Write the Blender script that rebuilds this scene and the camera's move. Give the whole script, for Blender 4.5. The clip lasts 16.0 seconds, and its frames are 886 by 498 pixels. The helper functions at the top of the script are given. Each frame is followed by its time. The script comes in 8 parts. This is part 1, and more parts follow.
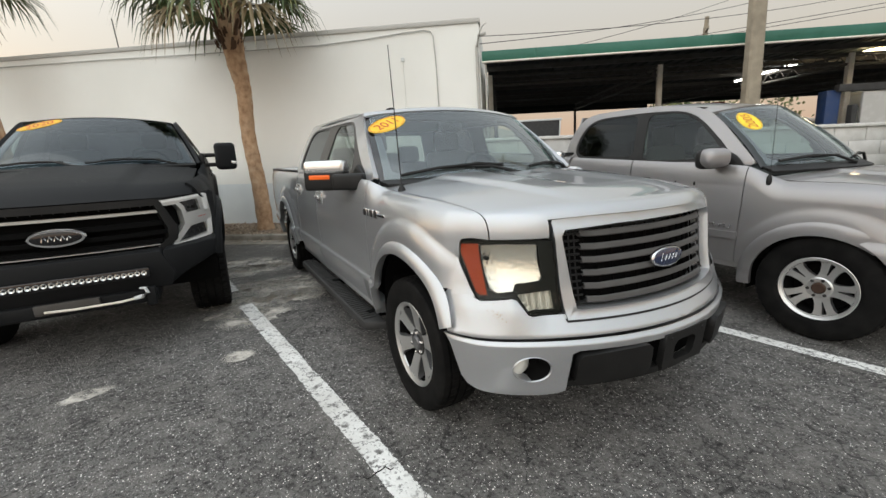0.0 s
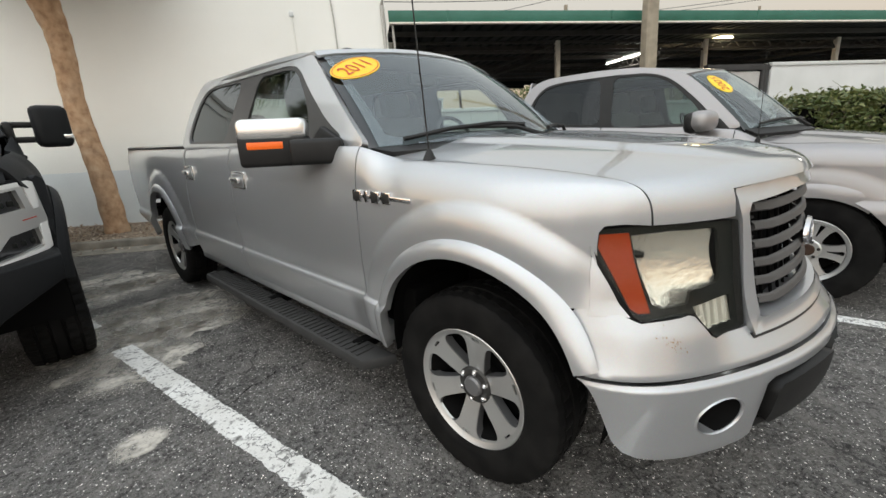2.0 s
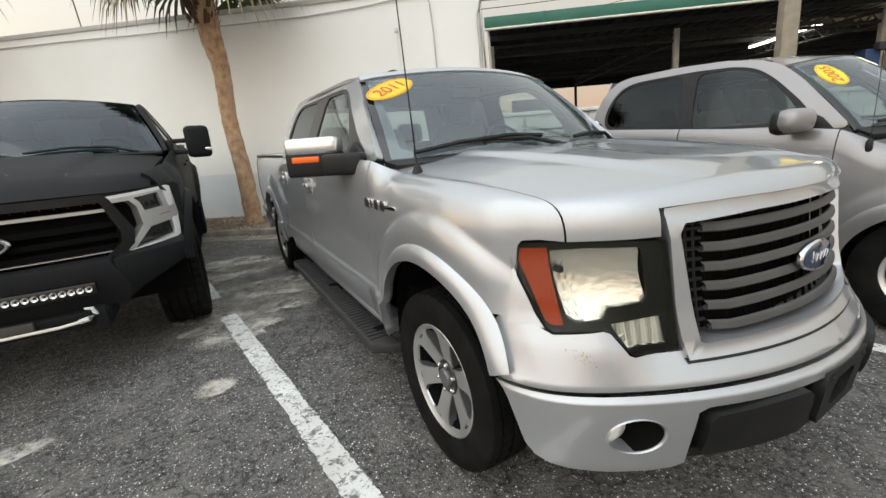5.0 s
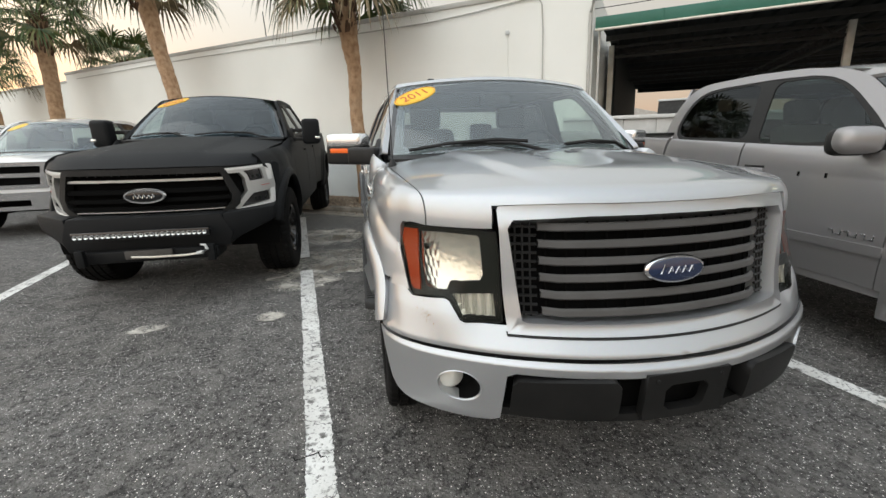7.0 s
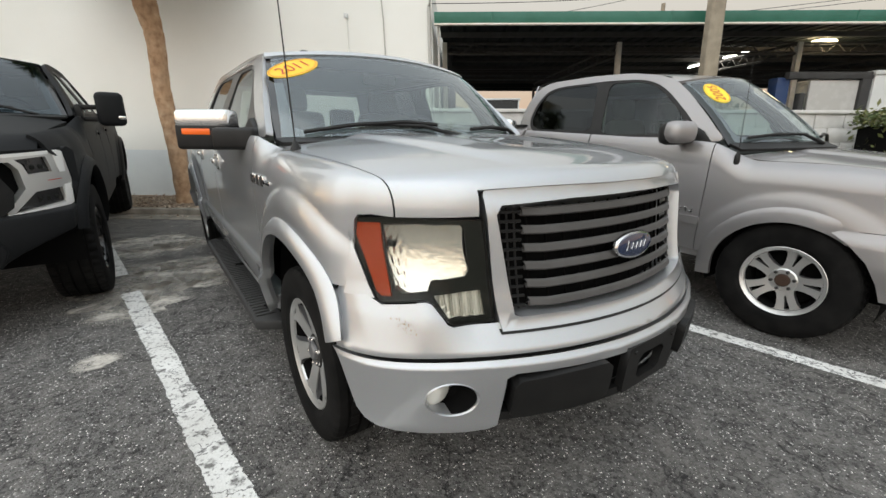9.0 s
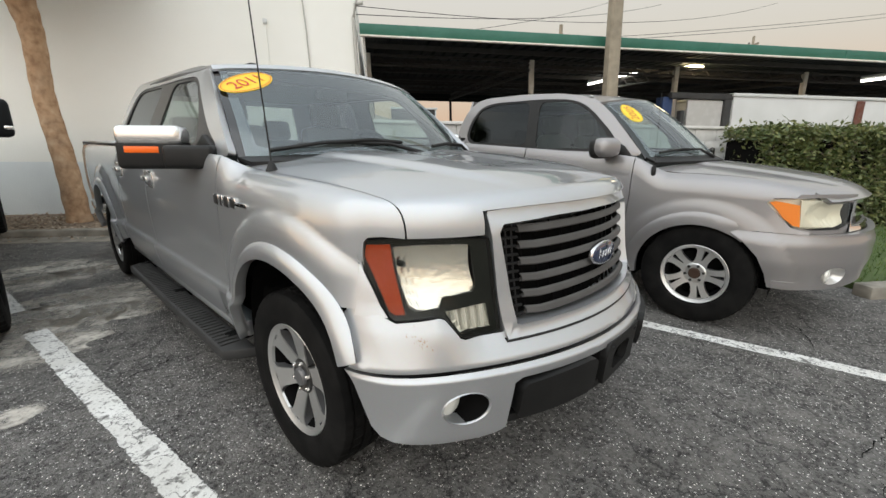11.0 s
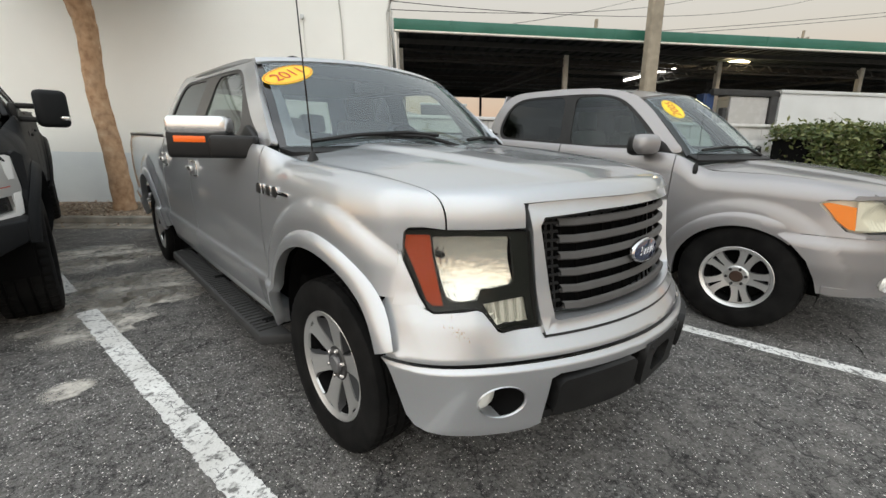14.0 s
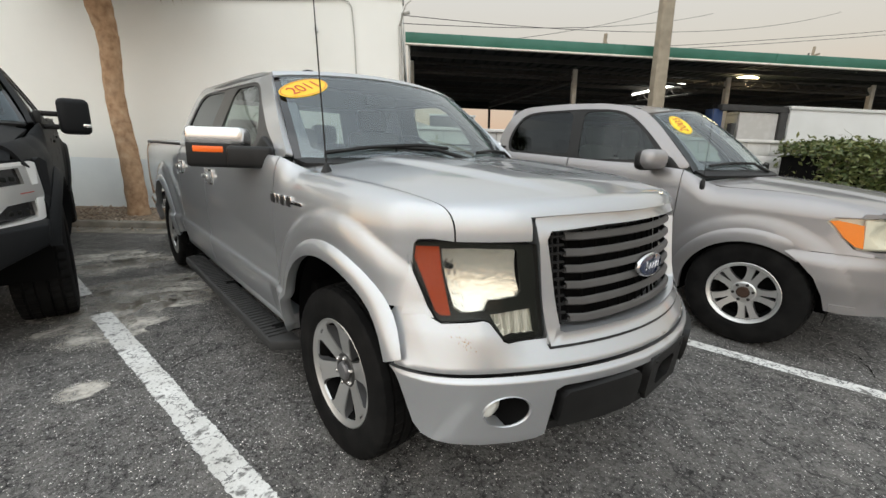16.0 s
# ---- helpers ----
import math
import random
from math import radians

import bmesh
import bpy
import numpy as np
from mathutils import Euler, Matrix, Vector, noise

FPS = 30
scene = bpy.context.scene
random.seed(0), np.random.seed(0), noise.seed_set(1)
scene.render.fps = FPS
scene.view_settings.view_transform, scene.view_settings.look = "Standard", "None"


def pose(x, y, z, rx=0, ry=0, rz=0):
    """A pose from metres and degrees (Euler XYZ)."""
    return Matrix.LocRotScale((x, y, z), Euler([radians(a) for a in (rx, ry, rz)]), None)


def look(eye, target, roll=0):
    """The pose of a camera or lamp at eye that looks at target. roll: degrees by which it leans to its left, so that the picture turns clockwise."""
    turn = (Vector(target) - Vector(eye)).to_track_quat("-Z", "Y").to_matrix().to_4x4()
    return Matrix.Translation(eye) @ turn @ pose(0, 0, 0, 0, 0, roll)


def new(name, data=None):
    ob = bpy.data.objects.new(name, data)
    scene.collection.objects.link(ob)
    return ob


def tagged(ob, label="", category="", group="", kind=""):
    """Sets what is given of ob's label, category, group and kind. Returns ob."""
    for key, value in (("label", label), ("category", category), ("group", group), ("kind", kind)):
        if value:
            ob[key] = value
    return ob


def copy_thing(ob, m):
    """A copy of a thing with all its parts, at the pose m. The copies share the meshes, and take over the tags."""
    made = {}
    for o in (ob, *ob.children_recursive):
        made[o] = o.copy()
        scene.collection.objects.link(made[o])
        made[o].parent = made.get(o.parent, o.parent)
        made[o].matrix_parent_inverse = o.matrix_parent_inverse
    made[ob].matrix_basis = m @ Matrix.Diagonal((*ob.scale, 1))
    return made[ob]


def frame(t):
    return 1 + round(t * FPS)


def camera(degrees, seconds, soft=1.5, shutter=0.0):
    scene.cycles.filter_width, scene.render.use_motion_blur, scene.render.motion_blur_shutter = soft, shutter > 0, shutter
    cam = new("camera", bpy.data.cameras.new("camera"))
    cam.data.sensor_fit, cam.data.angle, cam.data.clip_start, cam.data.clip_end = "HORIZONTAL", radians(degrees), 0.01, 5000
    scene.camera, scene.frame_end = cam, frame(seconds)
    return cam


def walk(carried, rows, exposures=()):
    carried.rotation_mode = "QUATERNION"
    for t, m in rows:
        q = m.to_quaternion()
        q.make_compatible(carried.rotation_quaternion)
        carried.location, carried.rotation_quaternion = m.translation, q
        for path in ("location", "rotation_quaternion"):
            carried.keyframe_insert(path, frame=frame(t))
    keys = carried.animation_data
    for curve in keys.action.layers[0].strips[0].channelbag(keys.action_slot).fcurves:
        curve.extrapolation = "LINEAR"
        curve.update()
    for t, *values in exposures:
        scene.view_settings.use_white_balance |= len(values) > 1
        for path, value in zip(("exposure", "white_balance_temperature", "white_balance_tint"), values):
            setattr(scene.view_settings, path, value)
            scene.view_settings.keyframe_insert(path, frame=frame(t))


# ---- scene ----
cam = camera(95.1, 16.0)
PATH = [
    (0, (-1.792, -0.984, 1.387), (-0.832, 0.711, 0.934), -2.1),
    (0.5, (-1.782, -0.866, 1.358), (-0.748, 0.776, 0.874), -1.7),
    (1, (-1.822, -0.556, 1.337), (-0.716, 1.018, 0.79), -2.1),
    (1.5, (-1.87, -0.247, 1.288), (-0.591, 1.186, 0.731), -2.2),
    (2, (-1.928, 0.077, 1.288), (-0.528, 1.394, 0.736), -2.6),
    (2.5, (-1.92, 0.427, 1.29), (-0.416, 1.635, 0.762), -3.0),
    (3, (-1.985, 0.546, 1.329), (-0.534, 1.855, 0.905), -3.8),
    (3.5, (-1.972, 0.466, 1.342), (-0.907, 2.125, 1.002), -4.6),
    (4, (-1.894, 0.204, 1.324), (-0.882, 1.864, 0.852), -3.4),
    (4.5, (-1.824, -0.12, 1.302), (-0.761, 1.481, 0.749), -2.6),
    (4.7, (-1.74, -0.229, 1.325), (-0.699, 1.39, 0.781), -3.2),
    (6.8, (-1.095, -1.017, 1.33), (-0.757, 0.891, 0.836), -1.5),
    (7, (-1.014, -1.032, 1.32), (-0.634, 0.863, 0.804), -1.0),
    (7.5, (-0.976, -1.031, 1.295), (-0.447, 0.821, 0.756), -0.9),
    (8, (-1.112, -0.963, 1.312), (-0.344, 0.814, 0.808), -0.1),
    (8.5, (-1.276, -0.87, 1.297), (-0.313, 0.8, 0.761), 0.5),
    (9, (-1.358, -0.655, 1.268), (-0.239, 0.908, 0.718), 0.4),
    (9.5, (-1.451, -0.557, 1.276), (-0.155, 0.867, 0.736), -0.4),
    (9.7, (-1.529, -0.535, 1.287), (-0.161, 0.817, 0.742), -0.9),
    (11.8, (-1.626, -0.505, 1.321), (-0.202, 0.804, 0.813), 0.7),
    (12, (-1.639, -0.494, 1.316), (-0.223, 0.83, 0.826), 0.9),
    (12.5, (-1.65, -0.483, 1.31), (-0.255, 0.86, 0.808), 1.2),
    (13, (-1.652, -0.485, 1.31), (-0.281, 0.879, 0.8), 1.5),
    (13.5, (-1.638, -0.492, 1.304), (-0.287, 0.888, 0.785), 1.5),
    (14, (-1.634, -0.488, 1.301), (-0.304, 0.908, 0.77), 1.3),
    (14.5, (-1.634, -0.493, 1.301), (-0.3, 0.9, 0.771), 1.4),
    (15, (-1.637, -0.494, 1.299), (-0.302, 0.9, 0.776), 1.6),
    (15.5, (-1.632, -0.502, 1.308), (-0.301, 0.904, 0.804), 2.0),
    (16, (-1.664, -0.508, 1.316), (-0.35, 0.919, 0.83), 2.1),
]
walk(cam, [(t, look(eye, target, roll)) for t, eye, target, roll in PATH], [(0.0, -0.10), (1.5, -0.02), (4.0, 0.05), (7.0, -0.06), (9.5, 0.0), (16.0, -0.02)])

# ---- light ----
world = bpy.data.worlds.new("dusk_sky")
scene.world = world
world.use_nodes = True
wn, wl = world.node_tree.nodes, world.node_tree.links
bg = wn["Background"]
sky = wn.new("ShaderNodeTexSky")
sky.sky_type = "NISHITA"
sky.sun_disc = False
sky.sun_elevation = radians(4.0)
sky.sun_rotation = radians(-40)
sky.air_density, sky.dust_density, sky.ozone_density = 1.0, 2.5, 1.0
geo_w = wn.new("ShaderNodeTexCoord")
sep_w = wn.new("ShaderNodeSeparateXYZ")
ramp_w = wn.new("ShaderNodeValToRGB")
haze = wn.new("ShaderNodeMix")
haze.data_type = "RGBA"
haze.inputs["Factor"].default_value = 0.85
wl.new(geo_w.outputs["Generated"], sep_w.inputs[0])
wl.new(sep_w.outputs["Z"], ramp_w.inputs["Fac"])
els = ramp_w.color_ramp.elements
els[0].position, els[0].color = 0.0, (7.6, 5.0, 3.4, 1)
els[1].position, els[1].color = 1.0, (8.6, 9.35, 9.95, 1)
for p, c in ((0.08, (7.7, 5.95, 4.5, 1)), (0.2, (7.6, 7.05, 6.15, 1)), (0.4, (8.15, 8.25, 8.0, 1))):
    e = els.new(p)
    e.color = c
wl.new(sky.outputs[0], haze.inputs["A"])
wl.new(ramp_w.outputs[0], haze.inputs["B"])
# the dusk glow: the sky is brighter towards the sun, smoothly
glow_dot, glow_map, glow_mul = wn.new("ShaderNodeVectorMath"), wn.new("ShaderNodeMapRange"), wn.new("ShaderNodeVectorMath")
glow_dot.operation, glow_mul.operation = "DOT_PRODUCT", "SCALE"
glow_dot.inputs[1].default_value = Vector((-0.78, -0.24, 0.58)).normalized()
glow_map.interpolation_type = "SMOOTHSTEP"
for key, val in (("From Min", -0.55), ("From Max", 1.0), ("To Min", 1.0), ("To Max", 1.85)):
    glow_map.inputs[key].default_value = val
wl.new(geo_w.outputs["Generated"], glow_dot.inputs[0])
wl.new(glow_dot.outputs["Value"], glow_map.inputs["Value"])
wl.new(haze.outputs["Result"], glow_mul.inputs[0])
wl.new(glow_map.outputs["Result"], glow_mul.inputs["Scale"])
wl.new(glow_mul.outputs["Vector"], bg.inputs["Color"])
bg.inputs["Strength"].default_value = 0.105
sun = new("sun", bpy.data.lights.new("sun", "SUN"))
sun.data.energy, sun.data.angle, sun.data.color = 1.0, radians(90), (1.0, 0.97, 0.92)
sun.matrix_world = look((-10, -4, 9), (0, 0, 0))


# ---- materials ----
def material(name, colour, rough=0.6, metal=0.0, **more):
    m = bpy.data.materials.new(name)
    m.use_nodes = True
    b = m.node_tree.nodes["Principled BSDF"]
    b.inputs["Base Color"].default_value = (*colour, 1)
    b.inputs["Roughness"].default_value = rough
    b.inputs["Metallic"].default_value = metal
    for k, v in more.items():
        b.inputs[k.replace("_", " ")].default_value = v
    return m


def nodes(m):
    t = m.node_tree
    return t.nodes, t.links, t.nodes["Principled BSDF"]


def coords(m, kind="Object"):
    n, l, b = nodes(m)
    c = n.new("ShaderNodeTexCoord")
    return c.outputs[kind]


def tex(m, kind, where, scale, detail=3.0, **props):
    n, l, b = nodes(m)
    t = n.new(kind)
    t.inputs["Scale"].default_value = scale
    if "Detail" in t.inputs:
        t.inputs["Detail"].default_value = detail
    if "feature" in props:
        t.feature = props["feature"]
    l.new(where, t.inputs["Vector"])
    return t


def ramp(m, source, stops):
    n, l, b = nodes(m)
    r = n.new("ShaderNodeValToRGB")
    e = r.color_ramp.elements
    e[0].position, e[0].color = stops[0][0], (*stops[0][1], 1)
    e[1].position, e[1].color = stops[-1][0], (*stops[-1][1], 1)
    for p, c in stops[1:-1]:
        x = e.new(p)
        x.color = (*c, 1)
    l.new(source, r.inputs["Fac"])
    return r.outputs["Color"]


def blend(m, fac, a, b_, mode="MIX"):
    n, l, b = nodes(m)
    x = n.new("ShaderNodeMix")
    x.data_type, x.blend_type = "RGBA", mode
    for key, v in (("Factor", fac), ("A", a), ("B", b_)):
        if isinstance(v, (int, float)):
            x.inputs[key].default_value = v
        elif isinstance(v, tuple):
            x.inputs[key].default_value = (*v, 1)
        else:
            l.new(v, x.inputs[key])
    return x.outputs["Result"]


def bump(m, height, strength=0.3, distance=0.01):
    n, l, b = nodes(m)
    x = n.new("ShaderNodeBump")
    x.inputs["Strength"].default_value, x.inputs["Distance"].default_value = strength, distance
    l.new(height, x.inputs["Height"])
    l.new(x.outputs["Normal"], b.inputs["Normal"])


def grey(v):
    return (v, v, v)


def paint(name, colour, rough, metal, coat, dirt=0.25):
    """Metallic car paint: fine flake, a clear coat and a film of dust that thickens in patches."""
    m = material(name, colour, rough, metal, Coat_Weight=coat, Coat_Roughness=0.025, Coat_IOR=1.65)
    n, l, b = nodes(m)
    w = coords(m)
    flake = tex(m, "ShaderNodeTexVoronoi", w, 900)
    dust = tex(m, "ShaderNodeTexNoise", w, 2.2, 6)
    c = blend(m, 0.10, tuple(colour), flake.outputs["Color"], "OVERLAY")
    f = ramp(m, dust.outputs["Fac"], [(0.45, grey(0)), (0.8, grey(dirt))])
    l.new(blend(m, f, c, (0.36, 0.33, 0.29)), b.inputs["Base Color"])
    l.new(ramp(m, dust.outputs["Fac"], [(0.3, grey(rough)), (0.8, grey(rough + 0.05))]), b.inputs["Roughness"])
    return m


SILVER = paint("silver_paint", (0.438, 0.450, 0.465), 0.35, 0.67, 1.0, 0.03)
TAUPE = paint("grey_taupe_paint", (0.262, 0.254, 0.258), 0.40, 0.52, 0.75, 0.3)
WHITE_PAINT = paint("white_car_paint", (0.75, 0.75, 0.74), 0.3, 0.0, 1.0, 0.1)
BLACKM = material("matte_black_wrap", (0.010, 0.011, 0.012), 0.62)
_w = coords(BLACKM)
_n = tex(BLACKM, "ShaderNodeTexNoise", _w, 160, 4)
_d = tex(BLACKM, "ShaderNodeTexNoise", _w, 3, 6)
nodes(BLACKM)[2].inputs["Specular IOR Level"].default_value = 0.24
bump(BLACKM, _n.outputs["Fac"], 0.25, 0.004)
nodes(BLACKM)[1].new(blend(BLACKM, ramp(BLACKM, _d.outputs["Fac"], [(0.5, grey(0)), (0.8, grey(0.5))]), (0.0075, 0.0083, 0.0094), (0.014, 0.0145, 0.015)), nodes(BLACKM)[2].inputs["Base Color"])
CHROME = material("chrome", (0.82, 0.82, 0.83), 0.08, 1.0)
BRUSHED = material("brushed_silver_trim", (0.66, 0.66, 0.65), 0.34, 0.75)


def plastic(name, v, rough, tint=(1, 1, 1)):
    m = material(name, tuple(v * t for t in tint), rough)
    w = coords(m)
    bump(m, tex(m, "ShaderNodeTexNoise", w, 420, 2).outputs["Fac"], 0.12, 0.002)
    d = tex(m, "ShaderNodeTexNoise", w, 7, 5)
    nodes(m)[2].inputs["Specular IOR Level"].default_value = 0.3
    nodes(m)[1].new(blend(m, ramp(m, d.outputs["Fac"], [(0.45, grey(0)), (0.85, grey(0.4))]), tuple(v * t for t in tint), (v * 1.6 + 0.02, v * 1.6 + 0.019, v * 1.6 + 0.018)), nodes(m)[2].inputs["Base Color"])
    return m


PLASTIC = plastic("black_plastic", 0.012, 0.5)
GREYPLASTIC = plastic("dark_grey_plastic", 0.009, 0.5)
GRILLE_GREY = plastic("grille_bar_grey", 0.078, 0.55, (1, 0.97, 0.95))
GLOSSBLACK = material("gloss_black", (0.008, 0.008, 0.009), 0.12, Coat_Weight=0.5)
# near-black without sheen: for black parts, and for shade painted into recesses
VOID = material("black_parts_and_shade", (0.006, 0.006, 0.006), 0.9)
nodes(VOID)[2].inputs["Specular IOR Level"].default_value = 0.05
DUSTYBLACK = plastic("dusty_black_plastic", 0.034, 0.6)
PILLAR = plastic("satin_pillar_cover", 0.045, 0.32)
UPHOL = plastic("grey_cloth", 0.10, 0.9, (1, 0.97, 0.93))
CHIP = material("chipped_primer", (0.34, 0.24, 0.15), 0.8)
AMBER = material("amber_lens", (0.30, 0.036, 0.002), 0.45)
nodes(AMBER)[2].inputs["Specular IOR Level"].default_value = 0.2
bump(AMBER, tex(AMBER, "ShaderNodeTexNoise", coords(AMBER), 30, 3).outputs["Fac"], 0.15, 0.01)
ORANGE = material("orange_reflector", (0.95, 0.15, 0.006), 0.4, Coat_Weight=0.15)
ORANGE_LENS = material("orange_lamp_lens", (0.98, 0.27, 0.004), 0.4)
REFLECT = material("lamp_reflector", (0.92, 0.91, 0.87), 0.26, 0.8)
BEZEL = material("smoked_lamp_bezel", (0.010, 0.012, 0.011), 0.45)
nodes(BEZEL)[2].inputs["Specular IOR Level"].default_value = 0.2
LAMPGREY = material("lamp_fluted_lens", (0.84, 0.84, 0.79), 0.22, 0.2)
_r = tex(REFLECT, "ShaderNodeTexVoronoi", coords(REFLECT), 42)
bump(REFLECT, _r.outputs["Distance"], 0.07, 0.02)
BLUE = material("blue_enamel", (0.008, 0.02, 0.065), 0.15, Coat_Weight=1.0)
YELLOW = material("yellow_sticker", (0.86, 0.56, 0.02), 0.4)
LEMON = material("lemon_sticker", (0.88, 0.72, 0.03), 0.4)
RED = material("red_print", (0.55, 0.05, 0.02), 0.5)
ALLOY = material("machined_alloy", (0.56, 0.56, 0.55), 0.32, 0.85)
ALLOYSIDE = material("painted_alloy_side", (0.19, 0.19, 0.195), 0.4, 0.6)
_n = tex(ALLOY, "ShaderNodeTexNoise", coords(ALLOY), 14, 5)
nodes(ALLOY)[1].new(ramp(ALLOY, _n.outputs["Fac"], [(0.3, grey(0.3)), (0.8, grey(0.5))]), nodes(ALLOY)[2].inputs["Roughness"])
ALLOYDARK = material("painted_alloy", (0.045, 0.044, 0.043), 0.45, 0.6)
RUST = material("rusty_hub", (0.055, 0.030, 0.019), 0.8, 0.2)
LAMPSILVER = material("lamp_silver_housing", (0.60, 0.60, 0.58), 0.28, 0.6)
GUIDE = material("white_light_guide", (0.88, 0.88, 0.86), 0.25, Coat_Weight=0.6)
LED = material("led_reflector", (0.85, 0.85, 0.83), 0.12, 0.9)

RUBBER = material("tyre_rubber", (0.017, 0.017, 0.017), 0.72)
_w = coords(RUBBER)
_d = tex(RUBBER, "ShaderNodeTexNoise", _w, 9, 6)
nodes(RUBBER)[1].new(ramp(RUBBER, _d.outputs["Fac"], [(0.4, (0.005, 0.005, 0.005)), (0.85, (0.015, 0.0145, 0.014))]), nodes(RUBBER)[2].inputs["Base Color"])
nodes(RUBBER)[2].inputs["Specular IOR Level"].default_value = 0.12
bump(RUBBER, tex(RUBBER, "ShaderNodeTexNoise", _w, 120, 3).outputs["Fac"], 0.2, 0.003)


def glass(name, tint, rough=0.02, ior=1.5, dust=0.0):
    """A thin pane: what is behind, tinted, with a mirror reflection on top that grows at grazing angles."""
    m = bpy.data.materials.new(name)
    m.use_nodes = True
    n, l = m.node_tree.nodes, m.node_tree.links
    n.clear()
    out, mix, clear, gl, fr, pw, ml = (n.new(k) for k in ("ShaderNodeOutputMaterial", "ShaderNodeMixShader", "ShaderNodeBsdfTransparent", "ShaderNodeBsdfGlossy", "ShaderNodeLayerWeight", "ShaderNodeMath", "ShaderNodeMath"))
    clear.inputs["Color"].default_value = (*tint, 1)
    gl.inputs["Roughness"].default_value = rough
    gl.inputs["Color"].default_value = (0.90, 0.96, 1.0, 1)
    r0 = ((ior - 1) / (ior + 1)) ** 2
    fr.inputs["Blend"].default_value = 0.5
    pw.operation, pw.inputs[1].default_value = "POWER", 5.0
    ml.operation, ml.inputs[1].default_value, ml.inputs[2].default_value = "MULTIPLY_ADD", 1 - r0, r0
    l.new(fr.outputs["Facing"], pw.inputs[0])
    l.new(pw.outputs[0], ml.inputs[0])
    l.new(ml.outputs[0], mix.inputs[0])
    l.new(clear.outputs[0], mix.inputs[1])
    l.new(gl.outputs[0], mix.inputs[2])
    last = mix
    if dust:
        film, last = n.new("ShaderNodeBsdfDiffuse"), n.new("ShaderNodeMixShader")
        film.inputs["Color"].default_value = (0.62, 0.68, 0.72, 1)
        last.inputs[0].default_value = dust
        l.new(mix.outputs[0], last.inputs[1])
        l.new(film.outputs[0], last.inputs[2])
    l.new(last.outputs[0], out.inputs[0])
    return m


WINDSCREEN = glass("windscreen_glass", (0.84, 0.93, 0.92), 0.03, 2.0, 0.045)
TINTED = glass("tinted_glass", (0.60, 0.70, 0.64), 0.02, 2.1)
PRIVACY = glass("privacy_glass", (0.055, 0.057, 0.06), 0.02, 1.65)
BACKGLASS = glass("back_window_glass", (0.36, 0.41, 0.39), 0.02, 1.7)
CAPCHROME = material("soft_chrome", (0.84, 0.84, 0.83), 0.22, 0.9)
LENS = glass("headlamp_lens", (0.92, 0.91, 0.86), 0.03, 1.28)
HAZY = glass("hazed_headlamp_lens", (0.95, 0.93, 0.85), 0.05, 1.35, 0.04)

ASPHALT = material("worn_asphalt", (0.06, 0.06, 0.06), 0.9)
n_, l_, b_ = nodes(ASPHALT)
_w = coords(ASPHALT)
_agg = tex(ASPHALT, "ShaderNodeTexVoronoi", _w, 68)
_agg2 = tex(ASPHALT, "ShaderNodeTexVoronoi", _w, 150)
_fine = tex(ASPHALT, "ShaderNodeTexNoise", _w, 260, 3)
_big = tex(ASPHALT, "ShaderNodeTexNoise", _w, 0.9, 6)
_mid = tex(ASPHALT, "ShaderNodeTexNoise", _w, 6, 5)
_clump = tex(ASPHALT, "ShaderNodeTexNoise", _w, 34, 5)
_r1 = n_.new("ShaderNodeSeparateColor")
_r2 = n_.new("ShaderNodeSeparateColor")
l_.new(_agg.outputs["Color"], _r1.inputs[0])
l_.new(_agg2.outputs["Color"], _r2.inputs[0])
_stone = ramp(ASPHALT, _r1.outputs[0], [(0.0, (0.015, 0.015, 0.015)), (0.36, (0.075, 0.074, 0.071)), (0.55, (0.28, 0.276, 0.265)), (0.75, (0.74, 0.73, 0.70)), (1.0, (1.0, 0.99, 0.96))])
_stone2 = ramp(ASPHALT, _r2.outputs[0], [(0.0, (0.032, 0.032, 0.032)), (0.40, (0.22, 0.216, 0.208)), (1.0, (0.88, 0.79, 0.77))])
_c = blend(ASPHALT, 0.18, _stone, _stone2)
_c = blend(ASPHALT, 1.0, _c, (2.12, 2.11, 2.08), "MULTIPLY")
_c = blend(ASPHALT, ramp(ASPHALT, _agg.outputs["Distance"], [(0.38, grey(0)), (0.68, grey(0.92))]), _c, (0.026, 0.026, 0.0255))
_c = blend(ASPHALT, 1.0, _c, ramp(ASPHALT, _clump.outputs["Fac"], [(0.36, grey(0.5)), (0.50, grey(1.0)), (0.64, grey(1.0))]), "MULTIPLY")
_c = blend(ASPHALT, ramp(ASPHALT, _big.outputs["Fac"], [(0.42, grey(0.0)), (0.66, grey(0.9))]), _c, blend(ASPHALT, 1.0, _c, (0.80, 0.79, 0.78), "MULTIPLY"))
_c = blend(ASPHALT, ramp(ASPHALT, _mid.outputs["Fac"], [(0.46, grey(0.0)), (0.70, grey(0.38))]), _c, (0.33, 0.315, 0.292))
_cn = tex(ASPHALT, "ShaderNodeTexNoise", _w, 5, 6)
_cw = blend(ASPHALT, 0.35, _w, _cn.outputs["Color"], "ADD")
_crk = tex(ASPHALT, "ShaderNodeTexVoronoi", _cw, 2.1, feature="DISTANCE_TO_EDGE")
_cm = tex(ASPHALT, "ShaderNodeTexNoise", _w, 1.1, 4)
_ck = blend(ASPHALT, 1.0, ramp(ASPHALT, _crk.outputs["Distance"], [(0.0, grey(0.85)), (0.006, grey(0.6)), (0.014, grey(0.0))]), ramp(ASPHALT, _cm.outputs["Fac"], [(0.46, grey(0.0)), (0.58, grey(1.0))]), "MULTIPLY")
